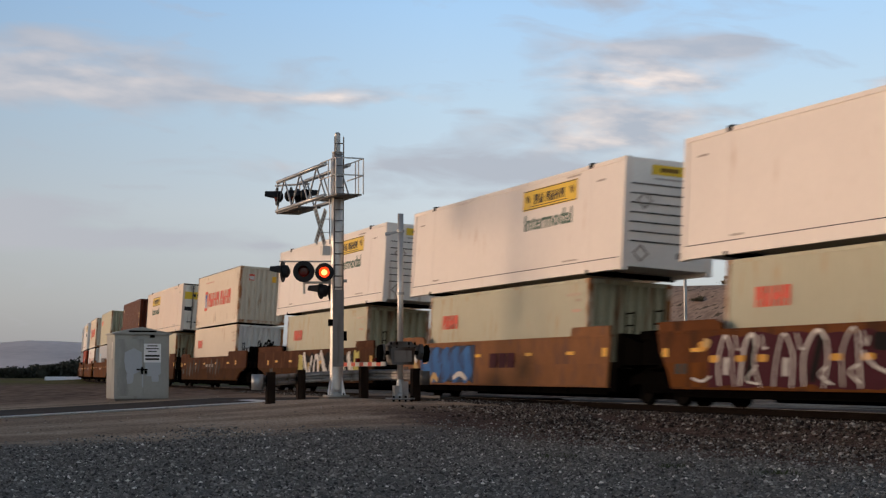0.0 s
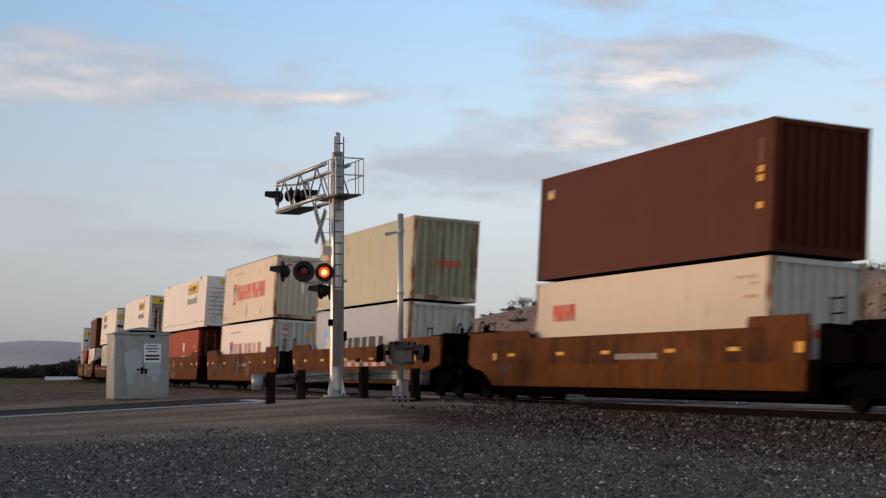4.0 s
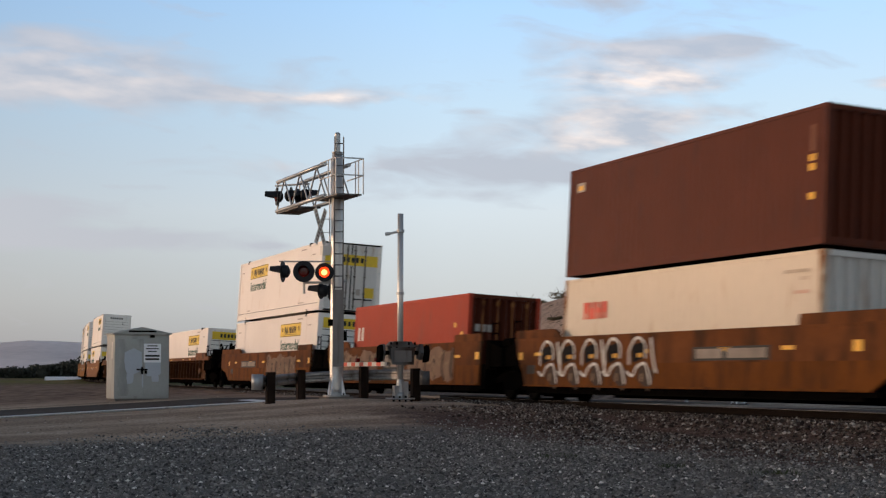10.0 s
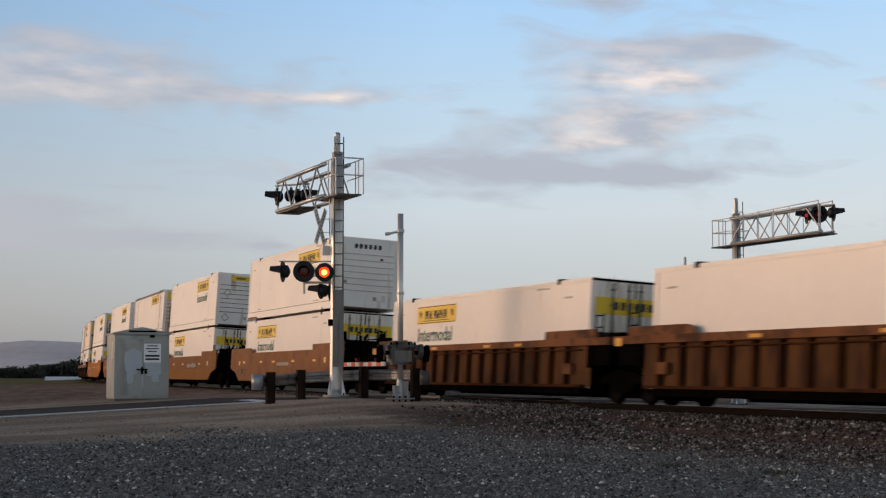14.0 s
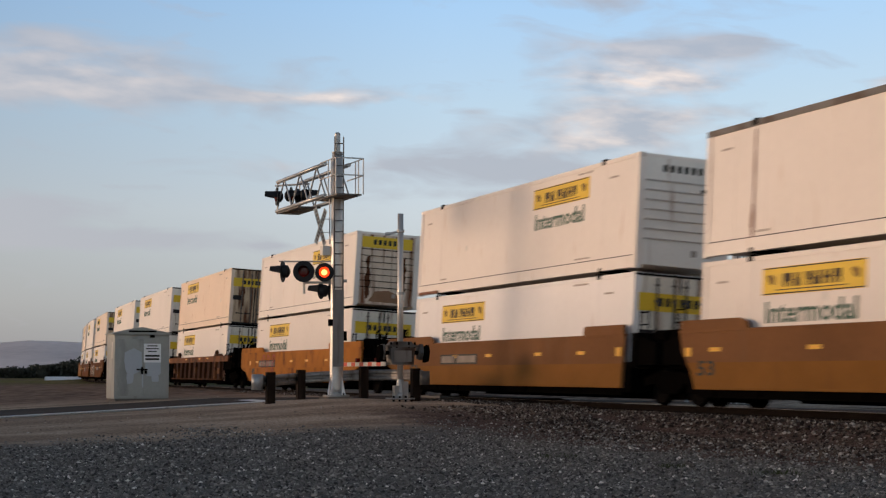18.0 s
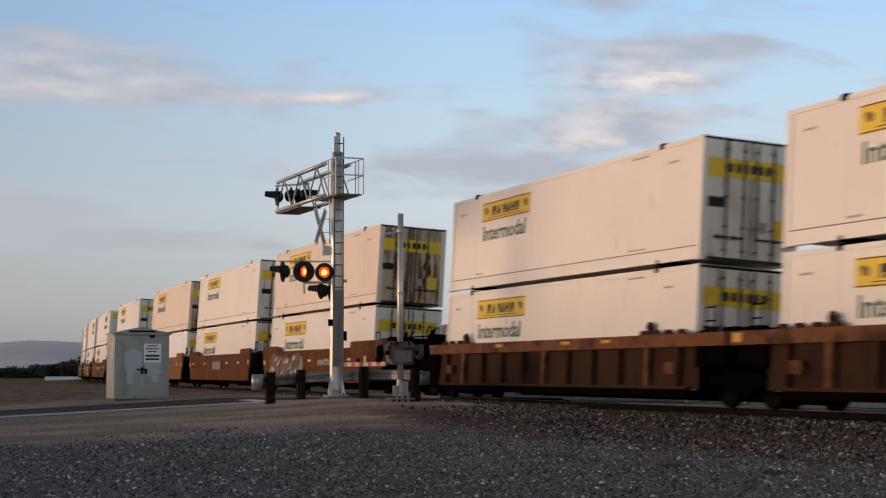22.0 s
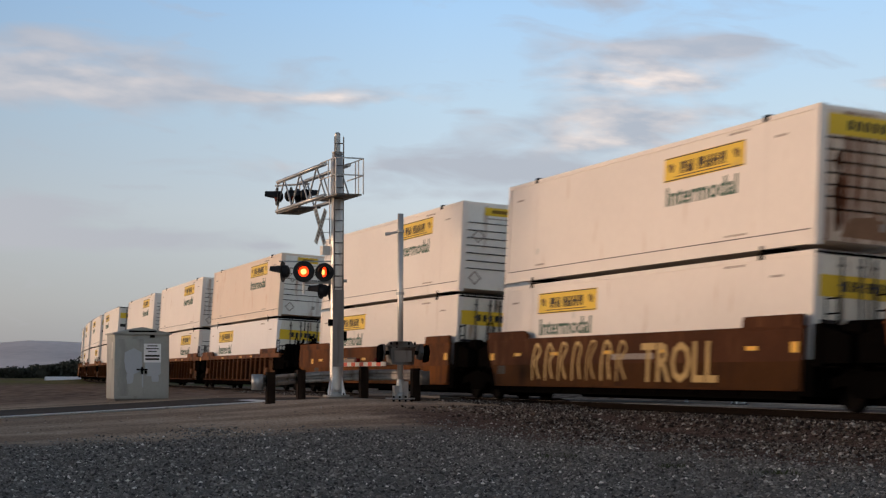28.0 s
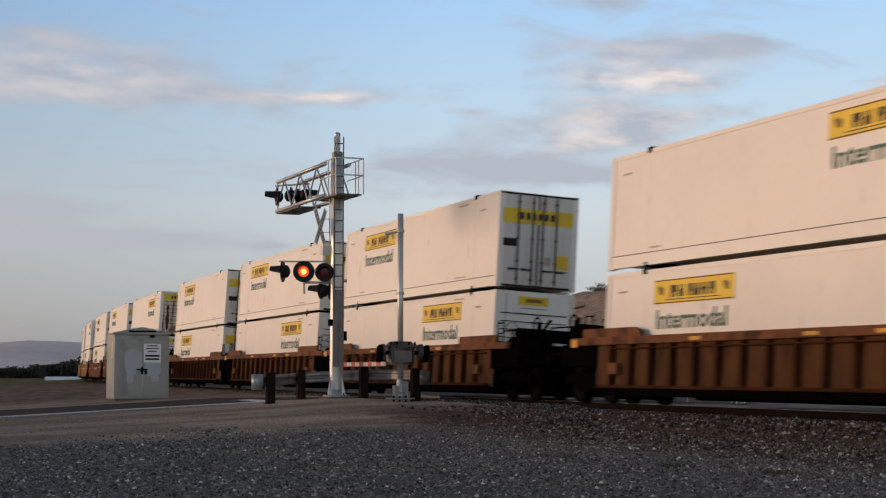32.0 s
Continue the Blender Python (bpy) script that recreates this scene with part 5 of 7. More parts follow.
def end_line(kind, sx, zt, zb):
    """The end of a smooth side plate, from its top to its foot: short at a shared truck, drawn out over the truck at a coupler."""
    if kind == "coupler":
        line = [(10.3, zt), (10.3, 1.0), (9.7, 0.86), (9.0, 0.76), (8.2, zb)]
    else:
        line = [(8.05, zt), (8.0, zb)] if sx > 0 else [(8.65, zt), (8.5, 1.2), (8.05, 0.75), (7.85, zb)]
    return [(sx * x, z) for x, z in line]


def below(line, zc):
    """The part of an end line under the height zc."""
    out = []
    for (xa, za), (xb, zb_) in zip(line[:-1], line[1:]):
        if za > zc >= zb_:
            out.append((xa + (xb - xa) * (za - zc) / (za - zb_), zc))
        if zb_ < zc:
            out.append((xb, zb_))
    return out


def well_car(style, paint, front, rear, label, seed, plate=None, art=(), zt=1.69):
    """One unit of a double-stack well car. front, rear: 'joint' (shared truck) or 'coupler' (own truck and platform)."""
    rng = random.Random(seed)
    c = thing("well_car", Matrix(), label, "rail car", "well car units")
    B, zb, yo = 8.35, 0.36, 1.50
    heavy = paint is RIB_HEAVY
    low_car = zt < 1.5
    lift = 0.13 if low_car else 0.23
    if style == "ribbed":
        zt = 1.63
        lift = 0.10 if heavy else 0.22
    F, R = end_line(front, 1, zt, zb), end_line(rear, -1, zt, zb)
    for sy in (-1, 1):
        sh = Shape()
        y0, y1 = sorted((sy * (yo - 0.06), sy * yo))
        if style == "smooth":
            sh.poly([(x, y0, z) for x, z in R + F[::-1]], (0, y1 - y0, 0))
            ya, yb = sorted((sy * (yo - 0.10), sy * (yo + 0.02)))
            sh.box(R[0][0], F[0][0], ya, yb, zt - 0.05, zt)
        else:
            ya, yb = sorted((sy * (yo - 0.17), sy * (yo - 0.15)))
            sh.box(-B, B, ya, yb, zb + 0.02, zt - 0.1)
        # Recessed plates of heavy ribbed cars get the brown with painted shade.
        side = part("side_panel", sh, paint if style == "smooth" else SHADE_BROWN if heavy else RIB_PLATE, c, "weathered side plate")
        ya, yb = sorted((sy * (yo - 0.22), sy * (yo - 0.10)))
        # The sill's black also carries the shade below the side.
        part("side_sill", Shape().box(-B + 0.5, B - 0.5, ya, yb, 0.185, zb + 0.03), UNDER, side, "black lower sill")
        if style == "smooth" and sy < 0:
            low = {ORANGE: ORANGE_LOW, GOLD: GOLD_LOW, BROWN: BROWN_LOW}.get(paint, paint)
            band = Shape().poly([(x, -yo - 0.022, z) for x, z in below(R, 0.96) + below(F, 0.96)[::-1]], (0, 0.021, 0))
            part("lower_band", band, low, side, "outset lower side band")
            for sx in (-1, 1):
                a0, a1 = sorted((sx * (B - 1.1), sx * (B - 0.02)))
                # Plate added behind the cut corner to paint its shaded gap black.
                part("corner_gusset", Shape().box(a0, a1, -yo + 0.07, -yo + 0.19, 0.26, 1.0), UNDER, side, "black plate added for the shaded end corner")
            part("bottom_lip", Shape().box(-7.8, 7.9, -yo - 0.06, -yo - 0.023, zb, zb + 0.045), low, side)
        if style == "ribbed":
            ya, yb = sorted((sy * (yo - 0.18), sy * yo))
            zc = zt - (0.30 if heavy else 0.19)
            part("top_chord", Shape().box(-9.7, 9.7, ya, yb, zc, zt), CHORD, side, "worn rust-orange top chord, sunlight painted in")
            part("bottom_chord", Shape().box(-B + 0.3, B - 0.3, ya, yb, zb, zb + 0.07), paint, side)
            if sy < 0:
                ya, yb = -yo + 0.012, -yo + 0.152
                stands = [-6.05, 0.0, 6.05] + [v for k in range(1, 6) for v in ((-1.51 * k, 1.51 * k) if k != 4 else ())] if heavy else [-7.4 + 1.03 * k for k in range(15)]
                for x in stands:
                    bright = heavy and abs(x) % 6.05 < 0.01
                    wide = 0.10 if bright else 0.05
                    sh = Shape().box(x - wide, x + wide, ya, yb, zb + 0.07, zc)
                    if not heavy:
                        sh.poly([(x - 0.15, ya, zc - 0.12), (x + 0.88, ya, zc - 0.12), (x + 0.88, ya, zc - 0.09), (x - 0.15, ya, zc - 0.09)], (0, 0.10, 0))
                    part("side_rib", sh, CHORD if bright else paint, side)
                for x in (-6.05, 6.05) if heavy else ():
                    part("guide_post", Shape().box(x - 0.11, x + 0.11, -yo + 0.02, -yo + 0.16, zt, zt + 0.10).lathe((x, -yo + 0.09, zt + 0.10), (0, 0, 1), [(0, 0.08), (0.09, 0.11), (0.20, 0.07), (0.23, 0)], 8), SHADE_BROWN, c, "dark container guide")
                for j in range(8 if heavy else 0):
                    x = (5.85 + j * 0.62) if j < 4 else -(5.85 + (j - 4) * 0.62)
                    part("chord_gusset", Shape().poly([(x - 0.22, -yo + 0.01, zt), (x + 0.22, -yo + 0.01, zt), (x + 0.13, -yo + 0.01, zt + 0.11), (x - 0.16, -yo + 0.01, zt + 0.11)], (0, 0.06, 0)), SHADE_BROWN, side)
                for x in (-7.2, 7.2):
                    part("step_box", Shape().box(x - 0.22, x + 0.22, -yo + 0.0, -yo + 0.14, 0.70, 0.98), CHORD, side, "rusty step bracket")
                for x in (-3.4, 1.2, 3.6):
                    part("reflector", Shape().box(x, x + 0.5, -yo - 0.005, -yo, zt - 0.15, zt - 0.07), SPRAY["gold"], c, "amber reflective tab")
                part("reflector", Shape().box(-9.6, -9.25, -yo - 0.005, -yo, zt - 0.24, zt - 0.04), SPRAY["gold"], c, "amber reflective square")
    if not heavy:
        for sx, line in ((1, F), (-1, R)):
            xe = line[0][0] - sx * 0.05 if style == "smooth" else sx * 8.9
            for sy in (-1, 1):
                y0, y1 = sorted((sy * (yo - 0.07), sy * (yo + 0.01)))
                nose = 0.06 if sx > 0 else 0.35
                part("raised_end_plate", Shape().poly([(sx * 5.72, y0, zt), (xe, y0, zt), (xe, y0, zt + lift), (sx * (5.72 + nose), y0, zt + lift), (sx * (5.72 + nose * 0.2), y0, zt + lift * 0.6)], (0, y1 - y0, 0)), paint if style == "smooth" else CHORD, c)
    fl = Shape()
    for i in range(9):
        x = -7.2 + i * 1.8
        fl.box(x - 0.12, x + 0.12, -yo + 0.06, yo - 0.06, 0.24, 0.34)
    fl.box(-7.3, 7.3, -0.15, 0.15, 0.22, 0.30)
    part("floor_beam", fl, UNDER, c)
    # End parts are near black, with the gap's shade in their colour.
    for sx, kind in ((1, front), (-1, rear)):
        e = Shape()
        x0, x1 = sorted((sx * (B - 0.02), sx * (B + 0.30)))
        e.box(x0, x1, -yo + 0.05, yo - 0.05, 0.86, zt + 0.02)
        xa, xb = sorted((sx * (B - 0.22), sx * (B - 0.03)))
        e.box(xa, xb, -1.27, 1.27, 0.26, 0.86)
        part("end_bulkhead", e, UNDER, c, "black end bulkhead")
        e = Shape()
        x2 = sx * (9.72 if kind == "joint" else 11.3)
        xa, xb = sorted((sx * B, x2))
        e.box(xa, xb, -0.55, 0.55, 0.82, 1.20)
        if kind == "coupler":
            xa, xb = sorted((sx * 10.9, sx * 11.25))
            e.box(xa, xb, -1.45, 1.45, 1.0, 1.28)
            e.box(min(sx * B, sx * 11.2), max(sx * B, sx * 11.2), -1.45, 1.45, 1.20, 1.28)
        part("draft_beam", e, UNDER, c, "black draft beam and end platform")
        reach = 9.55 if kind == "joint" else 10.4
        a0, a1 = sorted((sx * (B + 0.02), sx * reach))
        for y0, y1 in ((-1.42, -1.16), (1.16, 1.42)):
            # Plates and tank added to fill the end gap with painted shade.
            part("end_side_plate", Shape().poly([(a0, y0, 0.92), (a1, y0, 0.92), (a1, y0, 1.45 if sx > 0 else 1.70), (a0, y0, 1.70 if sx > 0 else 1.45)], (0, y1 - y0, 0)), UNDER, c, "black plate added to fill the shaded end gap")
        part("air_tank", Shape().tube((sx * (B + 0.95) - 0.3, -1.05, 1.62), (sx * (B + 0.95) + 0.3, -1.05, 1.62), 0.17, 8), UNDER, c, "black tank added in the shaded end gap")
        for y in (-1.38, 1.38):
            g = Shape()
            xg = sx * (B + 0.5)
            for dx in (-0.22, 0.22):
                g.tube((xg + dx, y, 0.75), (xg + dx, y, 2.25), 0.022, 6)
            for z in (0.85, 1.2, 1.55, 1.9, 2.2):
                g.tube((xg - 0.22, y, z), (xg + 0.22, y, z), 0.018, 6)
            part("end_ladder", g, UNDER, c, "dark grab-iron ladder")
        if kind == "coupler":
            truck(c, sx * 9.45)
            part("coupler", Shape().box(min(sx * 11.25, sx * 11.85), max(sx * 11.25, sx * 11.85), -0.14, 0.14, 0.72, 0.98).lathe((sx * 11.78, 0.05, 0.70), (0, 0, 1), [(0, 0.0), (0, 0.15), (0.3, 0.15), (0.3, 0)], 10), UNDER, c, "black knuckle coupler")
            bw = Shape().lathe((sx * 10.6, -0.95, 2.1), (0, -1, 0), [(0, 0.23), (0.03, 0.26), (0.06, 0.23), (0.03, 0.20), (0, 0.23)], 16)
            bw.box(sx * 10.6 - 0.06, sx * 10.6 + 0.06, -0.95, -0.85, 1.28, 2.2)
            part("hand_brake", bw, UNDER, c, "black hand brake wheel on its stand")
            xs_ = sorted((sx * 9.45, sx * 10.15))
            gear = Shape().box(xs_[0], xs_[1], -1.30, -0.62, 1.27, 1.78).tube((sx * 9.8, -1.25, 1.86), (sx * 9.8, 0.6, 1.86), 0.19, 10)
            gear.box(sx * 10.55 - 0.17, sx * 10.55 + 0.17, -0.84, -0.50, 1.27, 1.98).tube((sx * 10.3, -1.05, 1.27), (sx * 10.85, -0.7, 2.25), 0.05, 6).tube((sx * 10.85, -1.1, 1.27), (sx * 10.4, -1.1, 1.95), 0.045, 6)
            part("brake_gear", gear, UNDER, c, "black brake gear and reservoir on the end platform")
            for y in (-1.42, 1.42):
                part("platform_rail", Shape().tube((sx * 9.2, y, 1.95), (sx * 11.1, y, 1.95), 0.022, 6).tube((sx * 11.1, y, 1.28), (sx * 11.1, y, 1.95), 0.022, 6).tube((sx * 9.9, y, 1.28), (sx * 9.9, y, 1.95), 0.022, 6), UNDER, c)
        elif sx > 0:
            truck(c, 9.75, 0.48)
            part("brake_cylinder", Shape().tube((8.9, -0.9, 1.45), (9.5, -0.9, 1.45), 0.16, 10), UNDER, c, "black air brake cylinder")
    yf = -yo - 0.004
    plate, px0 = plate if isinstance(plate, tuple) else (plate, -1.0)
    if style == "smooth":
        zr = 1.12 if low_car else 1.24
        for i in range(7 if low_car else 5):
            x = -7.0 + i * (2.2 if low_car else 3.1) + rng.uniform(-0.5, 0.5)
            part("reflector", Shape().box(x, x + 0.46, yf - 0.006, yf, zr - 0.04, zr + 0.05), REFLECT, c, "yellow reflective tab")
        part("reflector", Shape().box(7.62, 7.9, yf - 0.006, yf, 1.14, 1.36), REFLECT, c, "yellow reflective square")
        part("reflector", Shape().box(-8.35, -8.1, yf - 0.006, yf, 1.10, 1.30), REFLECT, c, "yellow reflective square")
        if plate == "black":
            p = part("reporting_plate", Shape().box(px0, px0 + 3.2, yf - 0.006, yf, 1.0, 1.31), BLACK, c, "black plate with two pale bars")
            part("plate_legend", bars(Shape(), px0 + 0.14, px0 + 1.28, 1.05, 1.26, yf - 0.006, 1, rng), PLATE_GREY, p)
            part("plate_legend", bars(Shape(), px0 + 1.48, px0 + 3.06, 1.05, 1.26, yf - 0.006, 1, rng), PLATE_GREY, p)
        elif plate == "emblem":
            p = part("reporting_plate", Shape().box(-1.4, 1.05, yf - 0.024, yf - 0.001, 0.84, 1.40), BLACK, c, "black plate with three pale blocks")
            part("plate_legend", bars(Shape(), -1.2, 0.95, 0.93, 1.31, yf - 0.024, 3, rng, 0.82), PLATE_GREY, p)
        elif plate == "big":
            p = part("painted_panel", Shape().box(-2.2, 2.1, yf - 0.026, yf - 0.001, 0.40, 1.66), TAPE_AMBER, c, "large amber panel with three dark blocks")
            part("plate_legend", bars(Shape(), -1.75, 1.75, 0.55, 1.42, yf - 0.026, 3, rng, 0.66), SPRAY["purple"], p)
        elif plate == "dark":
            part("plate_legend", bars(Shape(), 0.1, 2.1, 0.88, 1.30, yf - 0.019, 3, rng, 0.84), SPRAY["purple"], c, "dark unlettered blocks on the side")
        else:
            part("reporting_marks", bars(Shape(), -0.4, 1.8, 1.06, 1.20, yf, 9, rng), MARK_GREY, c, "small faded marking bars")
        if paint is GOLD:
            w = new("size_mark", SIZE_MARK)
            w.parent = c
            w.matrix_basis = pose(-7.75, -yo - 0.023, 0.66)
            tagged(w, "dark stencilled number 53")
        else:
            part("size_mark", bars(Shape(), -7.7, -7.1, 0.70, 0.94, -yo - 0.023, 2, rng, 0.75), BLACK, c, "two dark marking blocks")
    for x0, x1, kind in art:
        spray(c, x0, x1, kind, seed + round(x0 * 10), yf - 0.020)
    return c


SIZE_MARK = letters("53", 0.34, 0.75, BLACK)


# ---------------------------------------------------------------- the train
# Kinds of stacked containers, built once.
def make_kinds():
    k = {}
    t = trailer_container
    k["Jd"] = t("doors", WHITE, DOOR, "white 53-foot container, streaked doors leading, yellow name board", 1)
    k["Jr"] = t("doors", WHITE_OLD, DOOR_RUST, "rust-stained white 53-foot container, grimy doors leading, yellow name board", 2)
    k["Jc"] = t("doors", WHITE, PALE, "white 53-foot container with clean pale doors leading", 3)
    k["Js"] = t("small", WHITE, NOSE, "white 53-foot container, ribbed nose leading, small yellow board", 4)
    k["Jl"] = t("large", WHITE, NOSE_RUST, "white 53-foot container, rust-streaked nose with wide yellow board", 5)
    k["Jw"] = t("white", WHITE, NOSE, "white 53-foot container, ribbed white nose with grey blocks", 6)
    k["Jg"] = t("large", WHITE, NOSE_RUST, "old white plate-sided 53-foot container with grey roof rail", 7, big=True, roof_dark=True)
    k["Jn"] = t("large", WHITE, NOSE, "white 53-foot container, clean ribbed nose, wide yellow board", 8)
    k["St"] = t("small", PINKISH, NOSE, "faded pinkish-tan 53-foot container, ribbed nose leading, small yellow board", 9)
    k["Jt"] = t("doors", PINKISH, DOOR, "faded pinkish-tan 53-foot container, streaked doors leading, yellow name board", 10)
    k["Jk"] = t("doors", WHITE_FRESH, DOOR, "clean white 53-foot container, streaked doors leading, yellow name board", 18)
    k["Jq"] = t("doors", PINKISH, DOOR_RUST, "faded pinkish-tan 53-foot container, rust-streaked doors leading, yellow name board", 21)
    b = box_container
    k["Ob"] = b(BEIGE, OLIVE, "beige 40-foot container with small red blocks, shade-darkened olive ribbed end", 11, "red_word", POST_RUST)
    k["Oc"] = b(CREAM, PALE, "cream 40-foot container with red blocks, pale ribbed end, rusty posts", 12, "red_word", POST_RUST)
    k["Y"] = b(CREAM, CREAM, "cream 40-foot container with long faded red blocks and emblem", 13, "long_red", POST_RUST)
    k["Yw"] = b(WHITE, PALE, "white 40-foot container with long faded red blocks and emblem", 19, "long_red", POST_RUST)
    k["M"] = b(MAROON, MAROON, "dark maroon 40-foot container with ribbed end", 14, "yellow_tag")
    k["G"] = b(GREY, PALE, "blue-grey 40-foot container with black blocks and white star", 15, "blue_star", POST_RUST)
    k["K"] = b(RED, MAROON, "red 40-foot container with round white emblem", 16, "white_emblem")
    k["R"] = b(RED, MAROON, "red 40-foot container with white marks, dark red doors", 17, "white_tag")
    return k


# middle of the unit at 0 s along the track, side style, paint, front end, rear end, upper, lower, plate, spray paint
o, g, br, rb, rh, tn, lb = ("smooth", ORANGE), ("smooth", GOLD), ("smooth", BROWN), ("ribbed", RIBBED), ("ribbed", RIB_HEAVY), ("smooth", TAN), ("smooth", BROWN, 1.37)
UNITS = [
    (-24.70, o, "coupler", "joint", "Js", "Ob", None, ((-6.8, 0.5, "bones"),)),
    (-43.85, tn, "joint", "joint", "Js", "Ob", "dark", ((-6.9, -1.1, "blue"),)),
    (-63.10, br, "joint", "coupler", "Js", "Ob", None, ((-2.1, 6.3, "blocks"),)),
    (-86.30, ("smooth", BROWN, 1.60), "coupler", "joint", "Y", "Oc", None, ((-6.5, -2.0, "smudge"), (0.0, 4.0, "smudge"))),
    (-105.50, br, "joint", "joint", "Jt", "Ob", "big", ()),
    (-124.85, o, "joint", "coupler", "M", "Oc", None, ()),
    (-148.00, o, "coupler", "joint", "Ob", "G", None, ()),
    (-167.50, o, "joint", "joint", "Y", "Yw", None, ((-5.0, -3.9, "smudge"), (-1.2, 0.7, "smudge"), (1.6, 2.6, "tan"))),
    (-187.00, o, "joint", "coupler", "Js", "K", ("black", -5.1), ((-1.6, 0.5, "ring"),)),
    (-210.50, lb, "coupler", "coupler", "Jl", "Js", None, ()),
    (-233.95, lb, "coupler", "coupler", "Jd", "Ob", None, ()),
    (-257.50, o, "coupler", "joint", "M", "Oc", ("black", 1.5), ((-7.2, 0.6, "stripes"),)),
    (-276.85, o, "joint", "joint", None, "R", "emblem", ((-7.3, -2.0, "scrawl"), (1.3, 5.8, "scrawl"))),
    (-296.15, o, "joint", "coupler", "Jc", "Jn", ("black", -5.4), ((0.2, 5.6, "scrawl"),)),
    (-320.10, rb, "coupler", "joint", None, "Jn", None, ()),
    (-340.00, rb, "joint", "joint", None, "Js", None, ()),
    (-359.60, rb, "joint", "coupler", None, "Jd", None, ()),
    (-383.40, tn, "coupler", "coupler", "Jw", "Jd", None, ()),
    (-408.00, g, "coupler", "joint", "Js", "Jd", ("black", 1.0), ()),
    (-427.45, g, "joint", "joint", "Jg", "Jd", "dark", ()),
    (-446.90, g, "joint", "coupler", "Jw", "Jk", ("black", -4.9), ()),
    (-470.65, ("smooth", BRIGHT), "coupler", "coupler", "Jl", "Jd", ("black", -6.4), ((-6.0, -3.0, "red"),)),
    (-494.00, rh, "coupler", "joint", "Jr", "Jd", None, ()),
    (-513.90, rh, "joint", "joint", "Jd", "Jd", None, ()),
    (-533.50, rh, "joint", "coupler", "Jd", "Jd", None, ()),
    (-557.40, o, "coupler", "joint", "Jq", "Jd", ("black", 1.0), ((-7.0, -1.2, "pale"),)),
    (-576.90, o, "joint", "joint", "Jd", "Jd", "emblem", ()),
    (-596.20, g, "joint", "coupler", "Jq", "Jk", ("black", 0.45), ()),
    (-620.10, rh, "coupler", "coupler", "Jd", "Jd", None, ()),
    (-644.10, o, "coupler", "joint", "Jn", "Jd", "black", ((-5.4, -2.0, "tan"),)),
    (-663.45, br, "joint", "joint", "Jl", "Jd", None, ()),
    (-683.40, o, "joint", "coupler", "Js", "Jd", ("black", -5.3), ()),
    (-707.10, rb, "coupler", "joint", "St", "Jk", None, ()),
    (-726.80, rb, "joint", "joint", "Js", "Js", None, ()),
    (-746.35, rb, "joint", "coupler", "Js", "Jd", None, ()),
    (-770.00, rb, "coupler", "joint", "Jc", "Js", None, ()),
    (-789.60, rb, "joint", "joint", "Jd", "Js", None, ()),
    (-809.20, rb, "joint", "coupler", "Jd", "Jd", None, ()),
    (-832.90, o, "coupler", "joint", "Jl", "Js", None, ()),
    (-852.50, o, "joint", "joint", "Jd", "Jd", None, ()),
    (-872.10, o, "joint", "coupler", "Jd", "Jd", None, ()),
    (-895.80, g, "coupler", "joint", "Js", "Jd", None, ()),
    (-915.40, g, "joint", "joint", "Jd", "Jd", None, ()),
    (-935.00, g, "joint", "coupler", "Jd", "Js", None, ()),
]
CAR_WORDS = {BRIGHT: "bright orange smooth-sided well car on the track", ORANGE: "weathered orange smooth-sided well car on the track", GOLD: "golden-orange smooth-sided well car on the track", BROWN: "dark brown grimy smooth-sided well car",
             RIBBED: "rust-brown well car with ribbed sides", RIB_HEAVY: "dark brown well car, ribbed sides and rust-orange top chord", TAN: "faded tan smooth-sided well car"}
LOAD_SHIFT = {-167.50: -0.40}     # a load that stands off the middle of its well
MOVING = []


def build_train():
    kinds, used, plain = make_kinds(), set(), {}
    for i, (s, (style, paint, *tall), front, rear, upper, lower, plate, art) in enumerate(UNITS):
        key = (style, paint, *tall, front, rear, plate)
        if not art and key in plain:
            car = copy_thing(plain[key], on_track(s))
        else:
            words = CAR_WORDS[paint] + (", spray-painted" if art else "")
            car = well_car(style, paint, front, rear, words, 40 + i, plate, art, *tall)
            if not art:
                plain[key] = car
        car.matrix_basis = on_track(s)
        MOVING.append((car, s, 0.0))
        load = s + LOAD_SHIFT.get(s, 0.0)
        for kind, z in ((lower, 0.35), (upper, 3.35)):
            if kind is None:
                continue
            if kind in used:
                ob = copy_thing(kinds[kind], on_track(load, z))
            else:
                used.add(kind)
                ob = kinds[kind]
                ob.matrix_basis = on_track(load, z)
            MOVING.append((ob, load, z))
    # the word sprayed on one car
    car = MOVING[[m[1] for m in MOVING].index(-663.45)][0]
    w = new("spray_word", letters("TROLL", 0.95, 3.6, SPRAY["ochre"]))
    w.parent = car
    w.matrix_basis = pose(1.2, -1.530, 0.50)
    tagged(w, "ochre sprayed word TROLL")
    spray(car, -5.4, 0.6, "ochre", 77, -1.522)


build_train()

# ---------------------------------------------------------------- the crossing signals
LENSES = []
VIEW = Vector((-0.927, 0.374, 0))     # from the lot towards the crossing
LEFT = Vector((-0.374, -0.927, 0))


